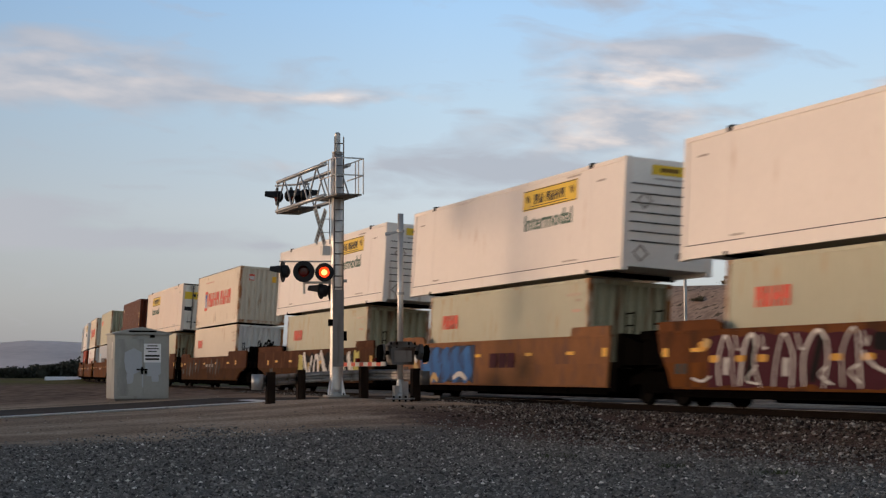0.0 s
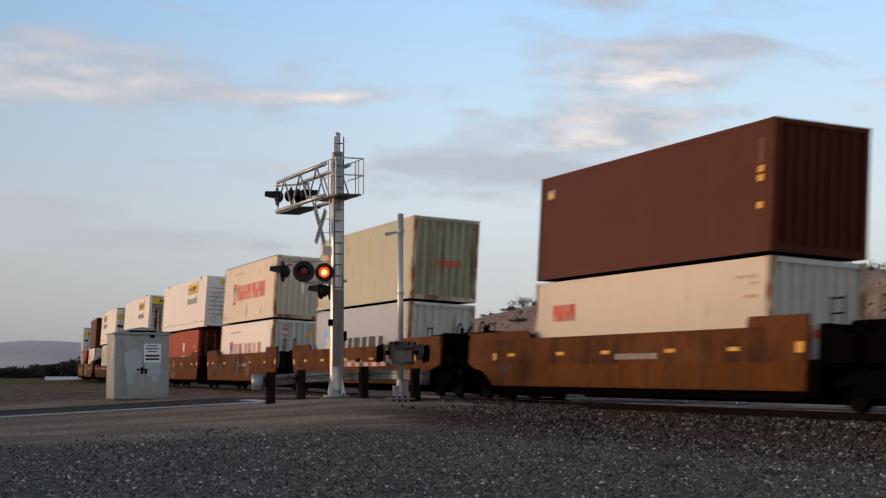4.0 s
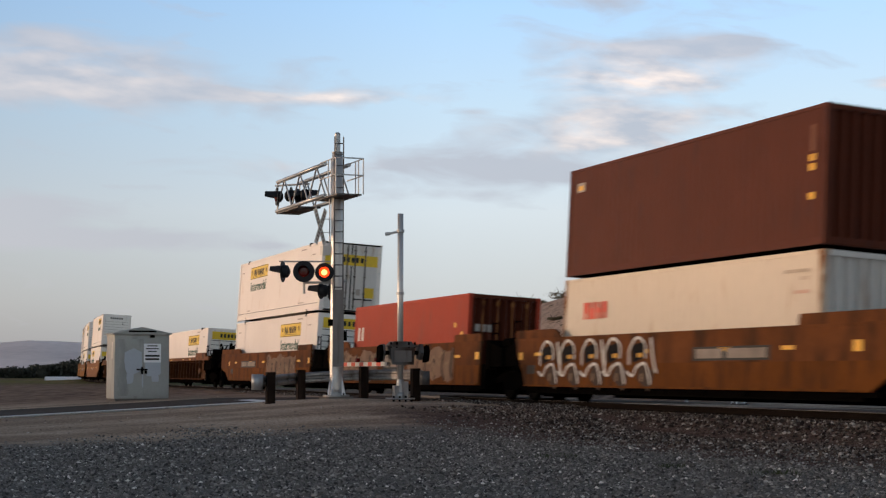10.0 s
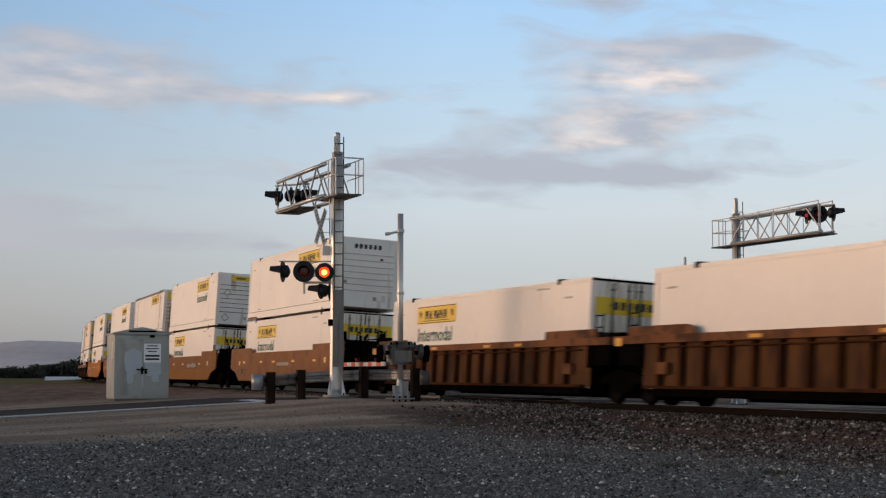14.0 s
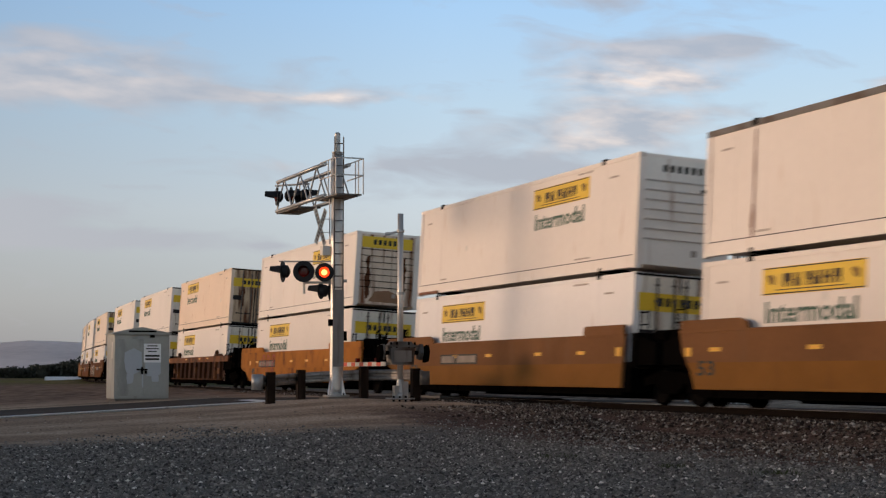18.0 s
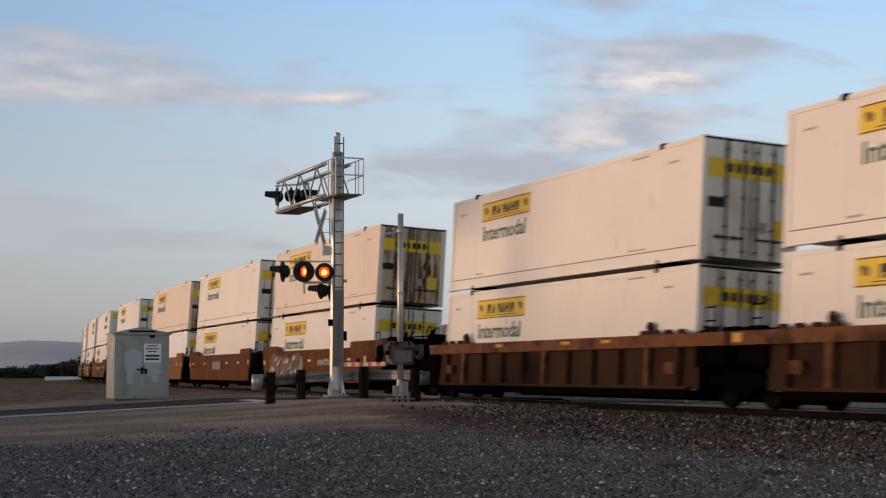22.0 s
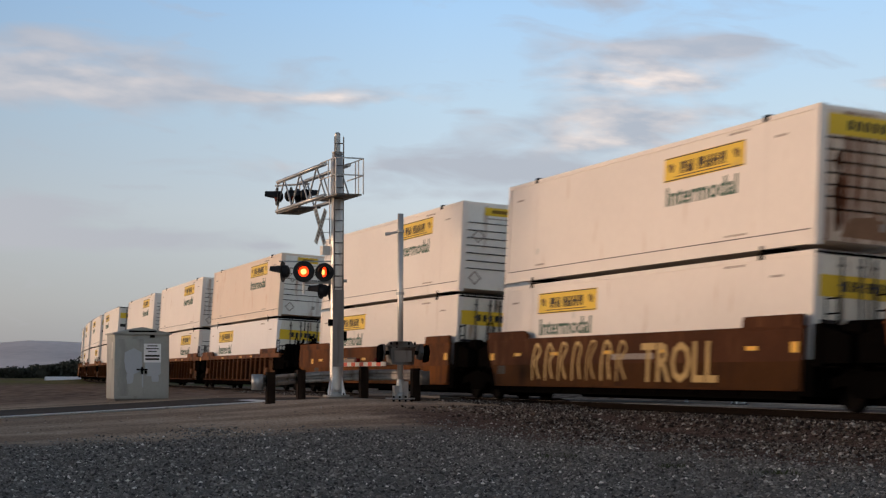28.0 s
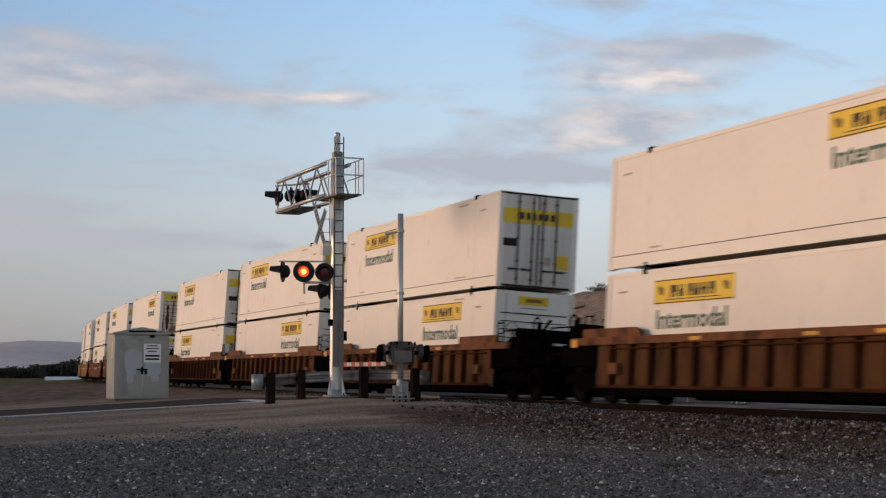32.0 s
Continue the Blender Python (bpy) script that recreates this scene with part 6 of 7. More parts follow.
def lamp_head(parent, at, face, phase, disc=0.31):
    """A flashing crossing lamp: round black background, hood, housing and turning lens unit. face: its way out."""
    at, face = Vector(at), Vector(face).normalized()
    back = part("background_disc", Shape().lathe(at, face, [(-0.02, 0.0), (-0.02, disc), (0.0, disc), (0.0, 0.16)], 28), LAMP_BLACK, parent, "round black lamp background")
    part("lamp_housing", Shape().lathe(at, -face, [(0.0, 0.2), (0.16, 0.18), (0.22, 0.08), (0.22, 0.0)], 20), LAMP_BLACK, back)
    q = face.to_track_quat("Z", "Y")
    side = Vector((0, 0, 1)).cross(face).normalized()
    hood = Shape()
    k, n = 0, 14
    for d, lo in ((0.0, 215), (0.36, 172)):
        for i in range(n + 1):
            t = radians(90 - lo / 2 + lo * i / n)
            hood.v.append(at + face * d + (side * math.cos(t) + Vector((0, 0, 1)) * math.sin(t)) * (0.185 - 0.02 * (d > 0)))
    for i in range(n):
        hood.f.append((i, i + 1, n + 2 + i, n + 1 + i))
    part("lamp_hood", hood, LAMP_BLACK, back, "black sun hood")
    # the lens turns about its upright middle line, lit side to the front or to the back
    lens = Shape().lathe((0, 0, 0), (1, 0, 0), [(0.012, 0.155), (0.03, 0.12), (0.036, 0.0)], 24)
    ob = part("lens", lens, LIT if phase is not None else LENS_DARK, back, "red roundel lens")
    part("lens_core", Shape().lathe((0.004, -0.0, -0.005), (1, 0, 0), [(0.030, 0.085), (0.042, 0.05), (0.044, 0.0)], 20), LIT_CORE if phase is not None else LENS_DARK, ob, "bright middle of the lens")
    part("lens_back", Shape().lathe((0, 0, 0), (-1, 0, 0), [(-0.010, 0.155), (0.012, 0.155), (0.03, 0.12), (0.036, 0.0)], 24), LENS_DARK, ob, "dark red reverse of the lens")
    ob.matrix_basis = Matrix.Translation(at + face * 0.02) @ Matrix.Rotation(math.atan2(face.y, face.x), 4, "Z")
    if phase is not None:
        LENSES.append((ob, ob.matrix_basis.copy(), phase))
    return back


def truss_arm(c, along, z0, z1, out, over, depth=0.75):
    """A cantilever arm with walkway: two chords a side, diagonals, hand rail. along: +1 or -1 in x; out, over: reach to both sides of the mast."""
    a = Vector((along, 0, 0))
    for y in (-depth / 2, depth / 2):
        for z in (z0, z1):
            reach = out if z == z0 else out - 0.1
            p = part("chord", Shape().tube(Vector((0, y, z)), a * reach + Vector((0, y, z)), 0.062 if depth > 0.6 else 0.045, 8), GALV, c, "galvanised truss chord", True)
        n = max(2, round(out / 1.75))
        for i in range(n):
            u0, u1 = i * out / n, (i + 0.5) * out / n
            u2 = (i + 1) * out / n
            part("truss_strut", Shape().tube(a * u0 + Vector((0, y, z0)), a * u1 + Vector((0, y, z1)), 0.026, 6), GALV, c)
            part("truss_strut", Shape().tube(a * u1 + Vector((0, y, z1)), a * u2 + Vector((0, y, z0)), 0.026, 6), GALV, c)
        for u in (out * 0.98,):
            part("truss_post", Shape().tube(a * u + Vector((0, y, z0)), a * u + Vector((0, y, z1)), 0.026, 6), GALV, c)
    for i in range(3):
        y = -0.26 + i * 0.26
        for u0, u1 in (((-over, 0.9), (out - 2.4, out)) if depth > 0.6 else ((-over, out),)):
            x0, x1 = sorted((u0 * along, u1 * along))
            part("walkway_grating", Shape().box(x0, x1, y - 0.12, y + 0.12, z0 - 0.09, z0 - 0.05), BEAM, c, "dark walkway grating")
    y = depth / 2 + 0.05
    for yy in (-y, y):
        x0, x1 = sorted((-over * along, 0.35 * along))
        r = Shape()
        for z in (z0 + 0.5, z0 + 1.0):
            r.tube((x0, yy, z), (x1, yy, z), 0.02, 6)
        part("hand_rail", r, GALV, c, "thin hand rail")
        for u in (-over, -over * 0.62, -over * 0.38):
            part("rail_post", Shape().tube((u * along, yy, z0 - 0.06), (u * along, yy, z0 + 1.0), 0.02, 6), GALV, c)
    part("hand_rail", Shape().tube((-over * along, -y, z0 + 1.0), (-over * along, y, z0 + 1.0), 0.02, 6).tube((-over * along, -y, z0 + 0.5), (-over * along, y, z0 + 0.5), 0.02, 6), GALV, c)


def cantilever(name, x, y, z, height, along, zarm, out, over, near):
    c = thing(name, pose(x, y, z), "silver crossing signal mast with cantilever walkway arm and lamps", "crossing signal", "crossing signals")
    part("footing", Shape().box(-0.40, 0.40, -0.40, 0.40, -0.45, -0.03), CONCRETE, c, "concrete footing")
    part("mast", Shape().lathe((0, 0, 0.10), (0, 0, 1), [(0, 0.0), (0, 0.20), (0.1, 0.20), (height * 0.55, 0.185), (height - 0.75, 0.16), (height - 0.75, 0.0)], 20), SILVER, c, "pale silver tubular mast", True)
    part("mast_cap", Shape().lathe((0, 0, height - 0.66), (0, 0, 1), [(0, 0.0), (0, 0.17), (0.03, 0.17), (0.03, 0.09), (0.58, 0.085), (0.62, 0.05), (0.62, 0)], 16), GALV, c, "short grey mast extension")
    part("base_plate", Shape().lathe((0, 0, -0.03), (0, 0, 1), [(0, 0), (0, 0.40), (0.05, 0.40), (0.05, 0)], 16).lathe((0, 0, 0.02), (0, 0, 1), [(0, 0), (0, 0.2), (0.09, 0.2), (0.09, 0)], 16), GALV, c, "round steel base plate")
    for i in range(4):
        m = Matrix.Rotation(radians(40) + i * math.pi / 2, 4, "Z")
        part("base_fin", Shape().poly([m @ Vector((0.19, -0.015, 0.02)), m @ Vector((0.32, -0.015, 0.02)), m @ Vector((0.19, -0.015, 0.58))], m.to_3x3() @ Vector((0, 0.03, 0))), WHITE_CLEAN, c, "white welded base fin")
    for i in range(4):
        m = Matrix.Rotation(i * math.pi / 2, 4, "Z") @ Matrix.Translation((0.33, 0.12, -0.06))
        part("anchor_bolt", Shape().tube(m @ Vector((0, 0, 0)), m @ Vector((0, 0, 0.14)), 0.025, 6), UNDER, c)
    # ladder on the track side
    foot = zarm - 2.85
    la, lb = (VIEW * -0.27 + LEFT * 0.06, VIEW * -0.25 + LEFT * -0.20) if near else (Vector((0.28, -0.13, 0)), Vector((0.32, 0.10, 0)))
    rails = Shape().tube(la + Vector((0, 0, foot)), la + Vector((0, 0, height - 0.2)), 0.02, 6).tube(lb + Vector((0, 0, foot)), lb + Vector((0, 0, height - 0.2)), 0.02, 6)
    lad = part("ladder", rails, BEAM, c, "narrow steel ladder")
    zz = foot + 0.1
    while zz < height - 0.3:
        part("rung", Shape().tube(la + Vector((0, 0, zz)), lb + Vector((0, 0, zz)), 0.016, 6), BEAM, lad)
        zz += 0.33
    if near:
        # sheet that keeps climbers off, hung below the ladder
        w = (lb - la).normalized()
        q = [la - w * 0.03 + Vector((0, 0, 0.85)), lb + w * 0.03 + Vector((0, 0, 0.85)), lb + w * 0.03 + Vector((0, 0, foot + 0.02)), la - w * 0.03 + Vector((0, 0, foot + 0.02))]
        part("ladder_guard", Shape().poly(q, VIEW * -0.03), GUARD, c, "grey-brown anti-climb sheet")
        for z in (1.1, 2.6):
            part("guard_strap", Shape().tube(lb + Vector((0, 0, z)), lb + VIEW * 0.2 + LEFT * 0.1 + Vector((0, 0, z)), 0.02, 6), GALV, c)
    truss_arm(c, along, zarm, zarm + 0.95, out, over, 0.75 if near else 0.5)
    return c


def crossbuck(c, at, face):
    face = Vector(face).normalized()
    side = Vector((0, 0, 1)).cross(face)
    for s in (-1, 1):
        u = (side * s * 0.5 + Vector((0, 0, 0.87))).normalized()
        n = face.cross(u)
        p = [Vector(at) + u * a + n * b + face * (0.015 * (s + 1)) for a, b in ((-0.6, -0.1), (0.6, -0.1), (0.6, 0.1), (-0.6, 0.1))]
        b_ = part("crossbuck_blade", Shape().poly(p, face * 0.01), MARK_WHITE, c, "white crossbuck blade with grey bars")
        r = Shape()
        for i in range(9):
            a = -0.5 + i * 0.12
            r.poly([Vector(at) + u * (a + da) + n * db + face * (0.015 * (s + 1) + 0.012) for da, db in ((0, -0.06), (0.07, -0.06), (0.07, 0.06), (0, 0.06))], face * 0.003)
        part("blade_legend", r, MARK_GREY, b_)


def near_signal():
    z = 0.84
    c = cantilever("crossing_signal", -45.60, 14.99, z, 7.90, -1, 5.95, 5.2, 1.15, True)
    back = -VIEW
    # lamp cluster on the mast
    part("lamp_bracket", Shape().tube(LEFT * 1.72 + Vector((0, 0, 3.98)), LEFT * -0.1 + Vector((0, 0, 3.98)), 0.022, 6).tube(LEFT * 1.0 + Vector((0, 0, 3.35)), LEFT * -0.15 + Vector((0, 0, 3.35)), 0.035, 8).tube(LEFT * -0.3 + Vector((0, 0, 3.40)), LEFT * 0.3 + Vector((0, 0, 3.40)), 0.05, 8), GALV, c, "steel lamp bracket")
    lamp_head(c, LEFT * 0.96 + back * 0.30 + Vector((0, 0, 3.66)), back, 0.5, 0.32)
    lamp_head(c, LEFT * 0.35 + back * 0.30 + Vector((0, 0, 3.64)), back, 0.0, 0.28)
    lamp_head(c, LEFT * 1.62 + Vector((0, 0, 3.68)), LEFT + VIEW * 0.15, None, 0.32)
    part("lamp_post", Shape().tube(LEFT * 0.98 + Vector((0, 0, 3.02)), LEFT * 0.98 + Vector((0, 0, 3.4)), 0.04, 8), MARK_WHITE, c)
    lamp_head(c, LEFT * 0.50 + VIEW * 0.30 + Vector((0, 0, 3.12)), LEFT + VIEW * 0.35, None, 0.25)
    lamp_head(c, LEFT * 0.24 + VIEW * 0.45 + Vector((0, 0, 3.10)), LEFT + VIEW * 0.15, None, 0.25)
    # lamps on the arm's far end
    lamp_head(c, Vector((-5.0, -0.45, 6.42)), LEFT + back * 0.25, None, 0.30)
    lamp_head(c, Vector((-4.6, -0.05, 6.42)), -LEFT + back * 0.1, None, 0.30)
    lamp_head(c, Vector((-4.2, 0.35, 6.42)), -LEFT + VIEW * 0.1, None, 0.30)
    lamp_head(c, Vector((-5.1, 0.3, 6.42)), LEFT + VIEW * 0.2, None, 0.30)
    part("lamp_pipe", Shape().tube((-5.1, -0.45, 6.78), (-4.1, 0.4, 6.78), 0.03, 6), GALV, c)
    crossbuck(c, LEFT * 0.52 + Vector((0, 0, 5.03)), back * 0.42 - LEFT * 0.9)
    part("sign_arm", Shape().tube(LEFT * 0.5 + Vector((0, 0, 5.25)), Vector((0, 0, 5.25)), 0.012, 6).tube(LEFT * 0.5 + Vector((0, 0, 4.85)), Vector((0, 0, 4.85)), 0.012, 6).tube(LEFT * 0.22 + Vector((0, 0, 4.5)), LEFT * 0.22 + Vector((0, 0, 5.9)), 0.02, 6), GALV, c)
    part("junction_box", Shape().box(-0.33, -0.08, -0.42, -0.18, 4.18, 4.45), PALE, c, "small grey junction box")
    part("junction_box", Shape().box(0.1, 0.24, -0.30, -0.18, 2.05, 2.25), UNDER, c, "small dark box on the mast")
    part("mast_bracket", Shape().box(0.06, 0.16, 0.17, 0.27, 1.62, 1.90), UNDER, c)


def far_signal():
    z = at_ground(-52.97, 33.54)
    c = cantilever("crossing_signal", -52.97, 33.54, z, 7.95, 1, 6.14, 5.93, 1.24, False)
    f = Vector((0.374, 0.927, 0))
    for i, (x, y) in enumerate(((4.85, -0.15), (5.40, 0.0), (6.0, 0.2))):
        lamp_head(c, Vector((x, y, 6.80)), (f if i == 2 else Vector((0.80, -0.60, 0)) if i else -f), None, 0.31)
    part("lamp_pipe", Shape().tube((4.6, -0.2, 7.10), (6.0, 0.2, 7.10), 0.03, 6), GALV, c)
    for x, y in ((4.95, -0.25), (5.50, -0.10)):
        part("dim_lamp", Shape().lathe(Vector((x + 0.05, y, 6.78)), (0.93, -0.37, 0), [(0.02, 0.06), (0.03, 0.04), (0.035, 0.0)], 12), LIT_DIM, c, "faint red lamp seen aslant")
    for s in (-1, 1):
        part("lower_rail", Shape().tube((0, s * 0.30, 7.14), (5.8, s * 0.30, 7.24), 0.02, 6), GALV, c)
        for u in (1.0, 2.0, 3.0, 4.0, 5.8):
            part("rail_post", Shape().tube((u, s * 0.30, 6.14), (u, s * 0.30, 7.22), 0.018, 6), GALV, c)
    crossbuck(c, Vector((0.38, -0.1, 4.95)), Vector((0.9, 0.35, 0)))
    lamp_head(c, Vector((0.25, 0.45, 2.75)), Vector((0.374, 0.927, 0)), None, 0.28)
    lamp_head(c, Vector((0.55, 0.95, 2.72)), Vector((0.374, 0.927, 0)), None, 0.28)


near_signal()
far_signal()


def gate():
    x, y = -43.10, 16.08
    z = at_ground(x, y) - 0.02
    g = thing("crossing_gate", pose(x, y, z), "grey gate mechanism on a slim pole, striped arm lowered", "crossing gate")
    part("base_plate", Shape().box(-0.28, 0.28, -0.34, 0.34, 0.08, 0.12), GALV, g, "pale base plate")
    part("footing", Shape().box(-0.22, 0.22, -0.26, 0.26, -0.25, 0.0), CONCRETE, g)
    for yy in (-0.27, -0.09, 0.09, 0.27):
        part("anchor_bolt", Shape().tube((0.2, yy, -0.05), (0.2, yy, 0.17), 0.03, 6), UNDER, g)
    part("base_casting", Shape().lathe((0, 0, 0.14), (0, 0, 1), [(0, 0.0), (0, 0.17), (0.08, 0.17), (0.14, 0.12), (0.5, 0.10), (0.5, 0)], 14), GALV, g)
    for dy in (-0.11, 0.13):
        part("base_box", Shape().box(-0.1, 0.1, dy - 0.09, dy + 0.08, 0.10, 0.52 + dy * 0.5), GALV, g, "small grey box")
    part("pole", Shape().tube((0, 0, 0.5), (0, 0, 5.35 + 0.03), 0.085, 14), SILVER, g, "slim silver pole", True)
    part("pole_collar", Shape().tube((0, 0, 3.05), (0, 0, 3.13), 0.115, 12).tube((0, 0, 4.84), (0, 0, 4.92), 0.115, 12), GALV, g)
    part("bell_arm", Shape().tube((0, 0, 4.88), LEFT * 0.34 + Vector((0, 0, 4.80)), 0.035, 8).tube(LEFT * 0.3 + Vector((0, 0, 4.81)), LEFT * 0.44 + Vector((0, 0, 4.79)), 0.05, 8), GALV, g, "short bracket arm")
    mech = part("gate_mechanism", Shape().poly([(-0.22, -0.33, 1.06), (-0.22, 0.33, 1.06), (-0.22, 0.35, 1.30), (-0.22, 0.37, 1.56), (-0.22, -0.37, 1.56), (-0.22, -0.35, 1.30)], (0.44, 0, 0)), BEAM, g, "dark grey gate mechanism case")
    part("case_lid", Shape().box(-0.26, 0.26, -0.42, 0.42, 1.56, 1.62).poly([(-0.20, -0.36, 1.62), (-0.20, 0.36, 1.62), (-0.20, 0.26, 1.72), (-0.20, -0.26, 1.72)], (0.40, 0, 0)), BEAM, mech, "bolted lid")
    for yy in (-0.36, -0.18, 0.18, 0.36):
        part("lid_bolt", Shape().tube((0.22, yy, 1.54), (0.22, yy, 1.70), 0.028, 6), UNDER, mech)
    part("drive_shaft", Shape().tube((0, -0.62, 1.40), (0, 0.70, 1.40), 0.06, 10), UNDER, mech)
    part("face_plate", Shape().box(0.222, 0.236, -0.26, 0.26, 1.14, 1.46), GUARD, mech, "grey access plate")
    for yy in (-0.52, 0.52):
        s = 1 if yy > 0 else -1
        part("side_cheek", Shape().poly([(-0.14, yy, 1.24), (-0.16, yy, 1.60), (0.16, yy, 1.64), (0.22, yy, 1.40), (0.12, yy, 1.20)], (0, s * 0.12, 0)), BEAM, g, "cast side cheek")
        part("counterweight", Shape().poly([(0.06, yy + s * 0.13, 1.12), (0.10, yy + s * 0.13, 1.56), (0.34, yy + s * 0.13, 1.62), (0.42, yy + s * 0.13, 1.42), (0.32, yy + s * 0.13, 1.16)], (0, s * 0.10, 0)), UNDER, g, "black counterweight arm")
    zz = 1.02
    arm = part("gate_arm", Shape().box(-4.6, 0.0, -0.47, -0.43, zz, zz + 0.12), MARK_WHITE, g, "white gate arm with red bands")
    for i in range(6):
        part("arm_band", Shape().box(-4.45 + i * 0.75, -4.10 + i * 0.75, -0.474, -0.426, zz + 0.004, zz + 0.116), MARK_RED, arm, "red reflective band")
    for i in range(3):
        part("arm_lamp", Shape().box(-4.2 + i * 1.7, -4.06 + i * 1.7, -0.5, -0.4, zz + 0.12, zz + 0.24), LENS_DARK, arm, "small red arm lamp")


gate()


def guardrail():
    g = thing("guardrail", Matrix(), "steel W-beam guardrail on dark timber posts", "guardrail")
    for x, y, top in ((-45.00, 12.80, 1.53), (-46.45, 14.15, 1.60), (-45.90, 15.95, 1.70), (-44.16, 16.95, 1.64)):
        part("post", Shape().box(x - 0.11, x + 0.11, y - 0.12, y + 0.12, at_ground(x, y) - 0.3, top), TIMBER, g, "dark creosoted post")
    sh = Shape()
    prof = [(0.0, 0.0), (-0.07, 0.04), (-0.07, 0.10), (0.0, 0.14), (0.0, 0.18), (-0.07, 0.22), (-0.07, 0.28), (0.0, 0.32)]
    line = [(-44.95, 12.45, 1.10), (-45.20, 12.80, 1.12), (-45.95, 13.60, 1.16), (-46.62, 14.15, 1.19), (-46.40, 15.0, 1.24), (-46.07, 15.95, 1.28), (-45.3, 16.6, 1.29), (-44.36, 16.95, 1.28), (-43.95, 17.1, 1.27)]
    for i, (x, y, zb) in enumerate(line):
        for k in (0.0, 0.012):
            sh.v += [Vector((x - dx - k, y, zb + zz)) for dx, zz in prof]
        if i:
            o, p, n = (i - 1) * 16, i * 16, 8
            for side in (0, 8):
                sh.f += [(o + side + j, o + side + j + 1, p + side + j + 1, p + side + j) for j in range(n - 1)]
            sh.f += [(o, p, p + 8, o + 8), (o + 7, o + 15, p + 15, p + 7)]
    part("w_beam", sh, WBEAM, g, "dull weathered W-beam")
    part("end_terminal", Shape().lathe((-44.95, 12.40, 1.02), (0, 0, 1), [(0, 0.15), (0, 0.17), (0.45, 0.17), (0.45, 0.15)], 18), GALV, g, "rolled pale end terminal", True)
    part("end_terminal", Shape().lathe((-43.85, 17.12, 1.16), (0, 0, 1), [(0, 0.13), (0, 0.15), (0.40, 0.15), (0.40, 0.13)], 18), BEAM, g, "rolled end terminal", True)


guardrail()


def cabinet():
    x, y = -58.1, 11.72
    z = at_ground(-58.8, 11.7)
    c = thing("signal_cabinet", pose(x, y, z), "grey metal signal cabinet with peaked roof and paint patches", "cabinet")
    W, D, h = 1.98, 1.5, 2.42
    part("plinth", Shape().box(-D + 0.05, -0.05, -W / 2 + 0.05, W / 2 - 0.05, -0.3, 0.06), CONCRETE, c, "concrete plinth")
    body = part("body", Shape().box(-D, 0, -W / 2, W / 2, 0.06, h), CABINET, c, "dull grey sheet metal")
    part("roof", Shape().poly([(-D - 0.06, -W / 2 - 0.06, h), (-D - 0.06, W / 2 + 0.06, h), (-D - 0.06, 0.0, h + 0.22)], (D + 0.14, 0, 0)), CABINET, c, "shallow peaked roof")
    part("eave_trim", Shape().box(-D - 0.07, 0.09, -W / 2 - 0.07, W / 2 + 0.07, h - 0.05, h - 0.002), CABINET, c)
    part("gable_vent", Shape().box(0.082, 0.09, -0.5, 0.5, h + 0.03, h + 0.09), UNDER, c)
    for y0, y1 in ((-0.86, 0.045), (0.055, 0.88)):
        d = part("door", Shape().box(0.002, 0.03, y0, y1, 0.16, h - 0.22), CABINET, c, "flush grey door")
        for zz in (0.4, 1.2, 2.0):
            yh = y0 if y0 < 0 and y1 < 0.5 else y1
            part("hinge", Shape().box(0.02, 0.05, yh - 0.03, yh + 0.03, zz - 0.07, zz + 0.07), CABINET, d)
    r = random.Random(3)
    for y0, y1, z0, z1 in ((-0.62, 0.02, 0.95, 1.85), (0.08, 0.72, 0.85, 1.65), (-0.55, -0.30, 0.6, 1.0), (0.0, 0.06, 0.45, 1.0), (0.35, 0.62, 0.65, 0.9)):
        pts = []
        for i in range(12):
            a = 2 * math.pi * i / 12
            pts.append((0.031, (y0 + y1) / 2 + (y1 - y0) / 2 * math.copysign(abs(math.cos(a)) ** 0.5, math.cos(a)) * r.uniform(0.85, 1.1), (z0 + z1) / 2 + (z1 - z0) / 2 * math.copysign(abs(math.sin(a)) ** 0.5, math.sin(a)) * r.uniform(0.85, 1.1)))
        part("paint_patch", Shape().poly(pts, (0.002 + 0.001 * r.random(), 0, 0)), PATCH, c, "paler blue-grey paint patch")
    part("handle", Shape().box(0.03, 0.09, -0.20, 0.20, 1.08, 1.13).box(0.03, 0.08, -0.03, 0.03, 0.95, 1.2), UNDER, c, "dark latch handle")
    part("padlock", Shape().box(0.05, 0.10, 0.10, 0.17, 0.95, 1.07), UNDER, c)
    s = part("notice", Shape().box(0.034, 0.042, 0.06, 0.68, 1.36, 2.04), WHITE_CLEAN, c, "white notice with dark rows")
    for i, (a, w) in enumerate(((1.96, 0.36), (1.86, 0.46), (1.76, 0.32), (1.60, 0.52), (1.48, 0.50))):
        part("notice_row", Shape().box(0.042, 0.045, 0.37 - w / 2, 0.37 + w / 2, a - 0.018 - 0.016 * (i > 2), a + 0.018 + 0.016 * (i > 2)), BLACK, s)
    part("lamp_fitting", Shape().box(0.0, 0.10, 0.28, 0.44, h - 0.16, h - 0.07), UNDER, c, "small dark fitting over the door")
    part("side_vent", Shape().box(-0.5, -0.35, -W / 2 - 0.012, -W / 2, 1.5, 2.1), MARK_WHITE, c, "pale vent strip")


cabinet()

# ---------------------------------------------------------------- distance


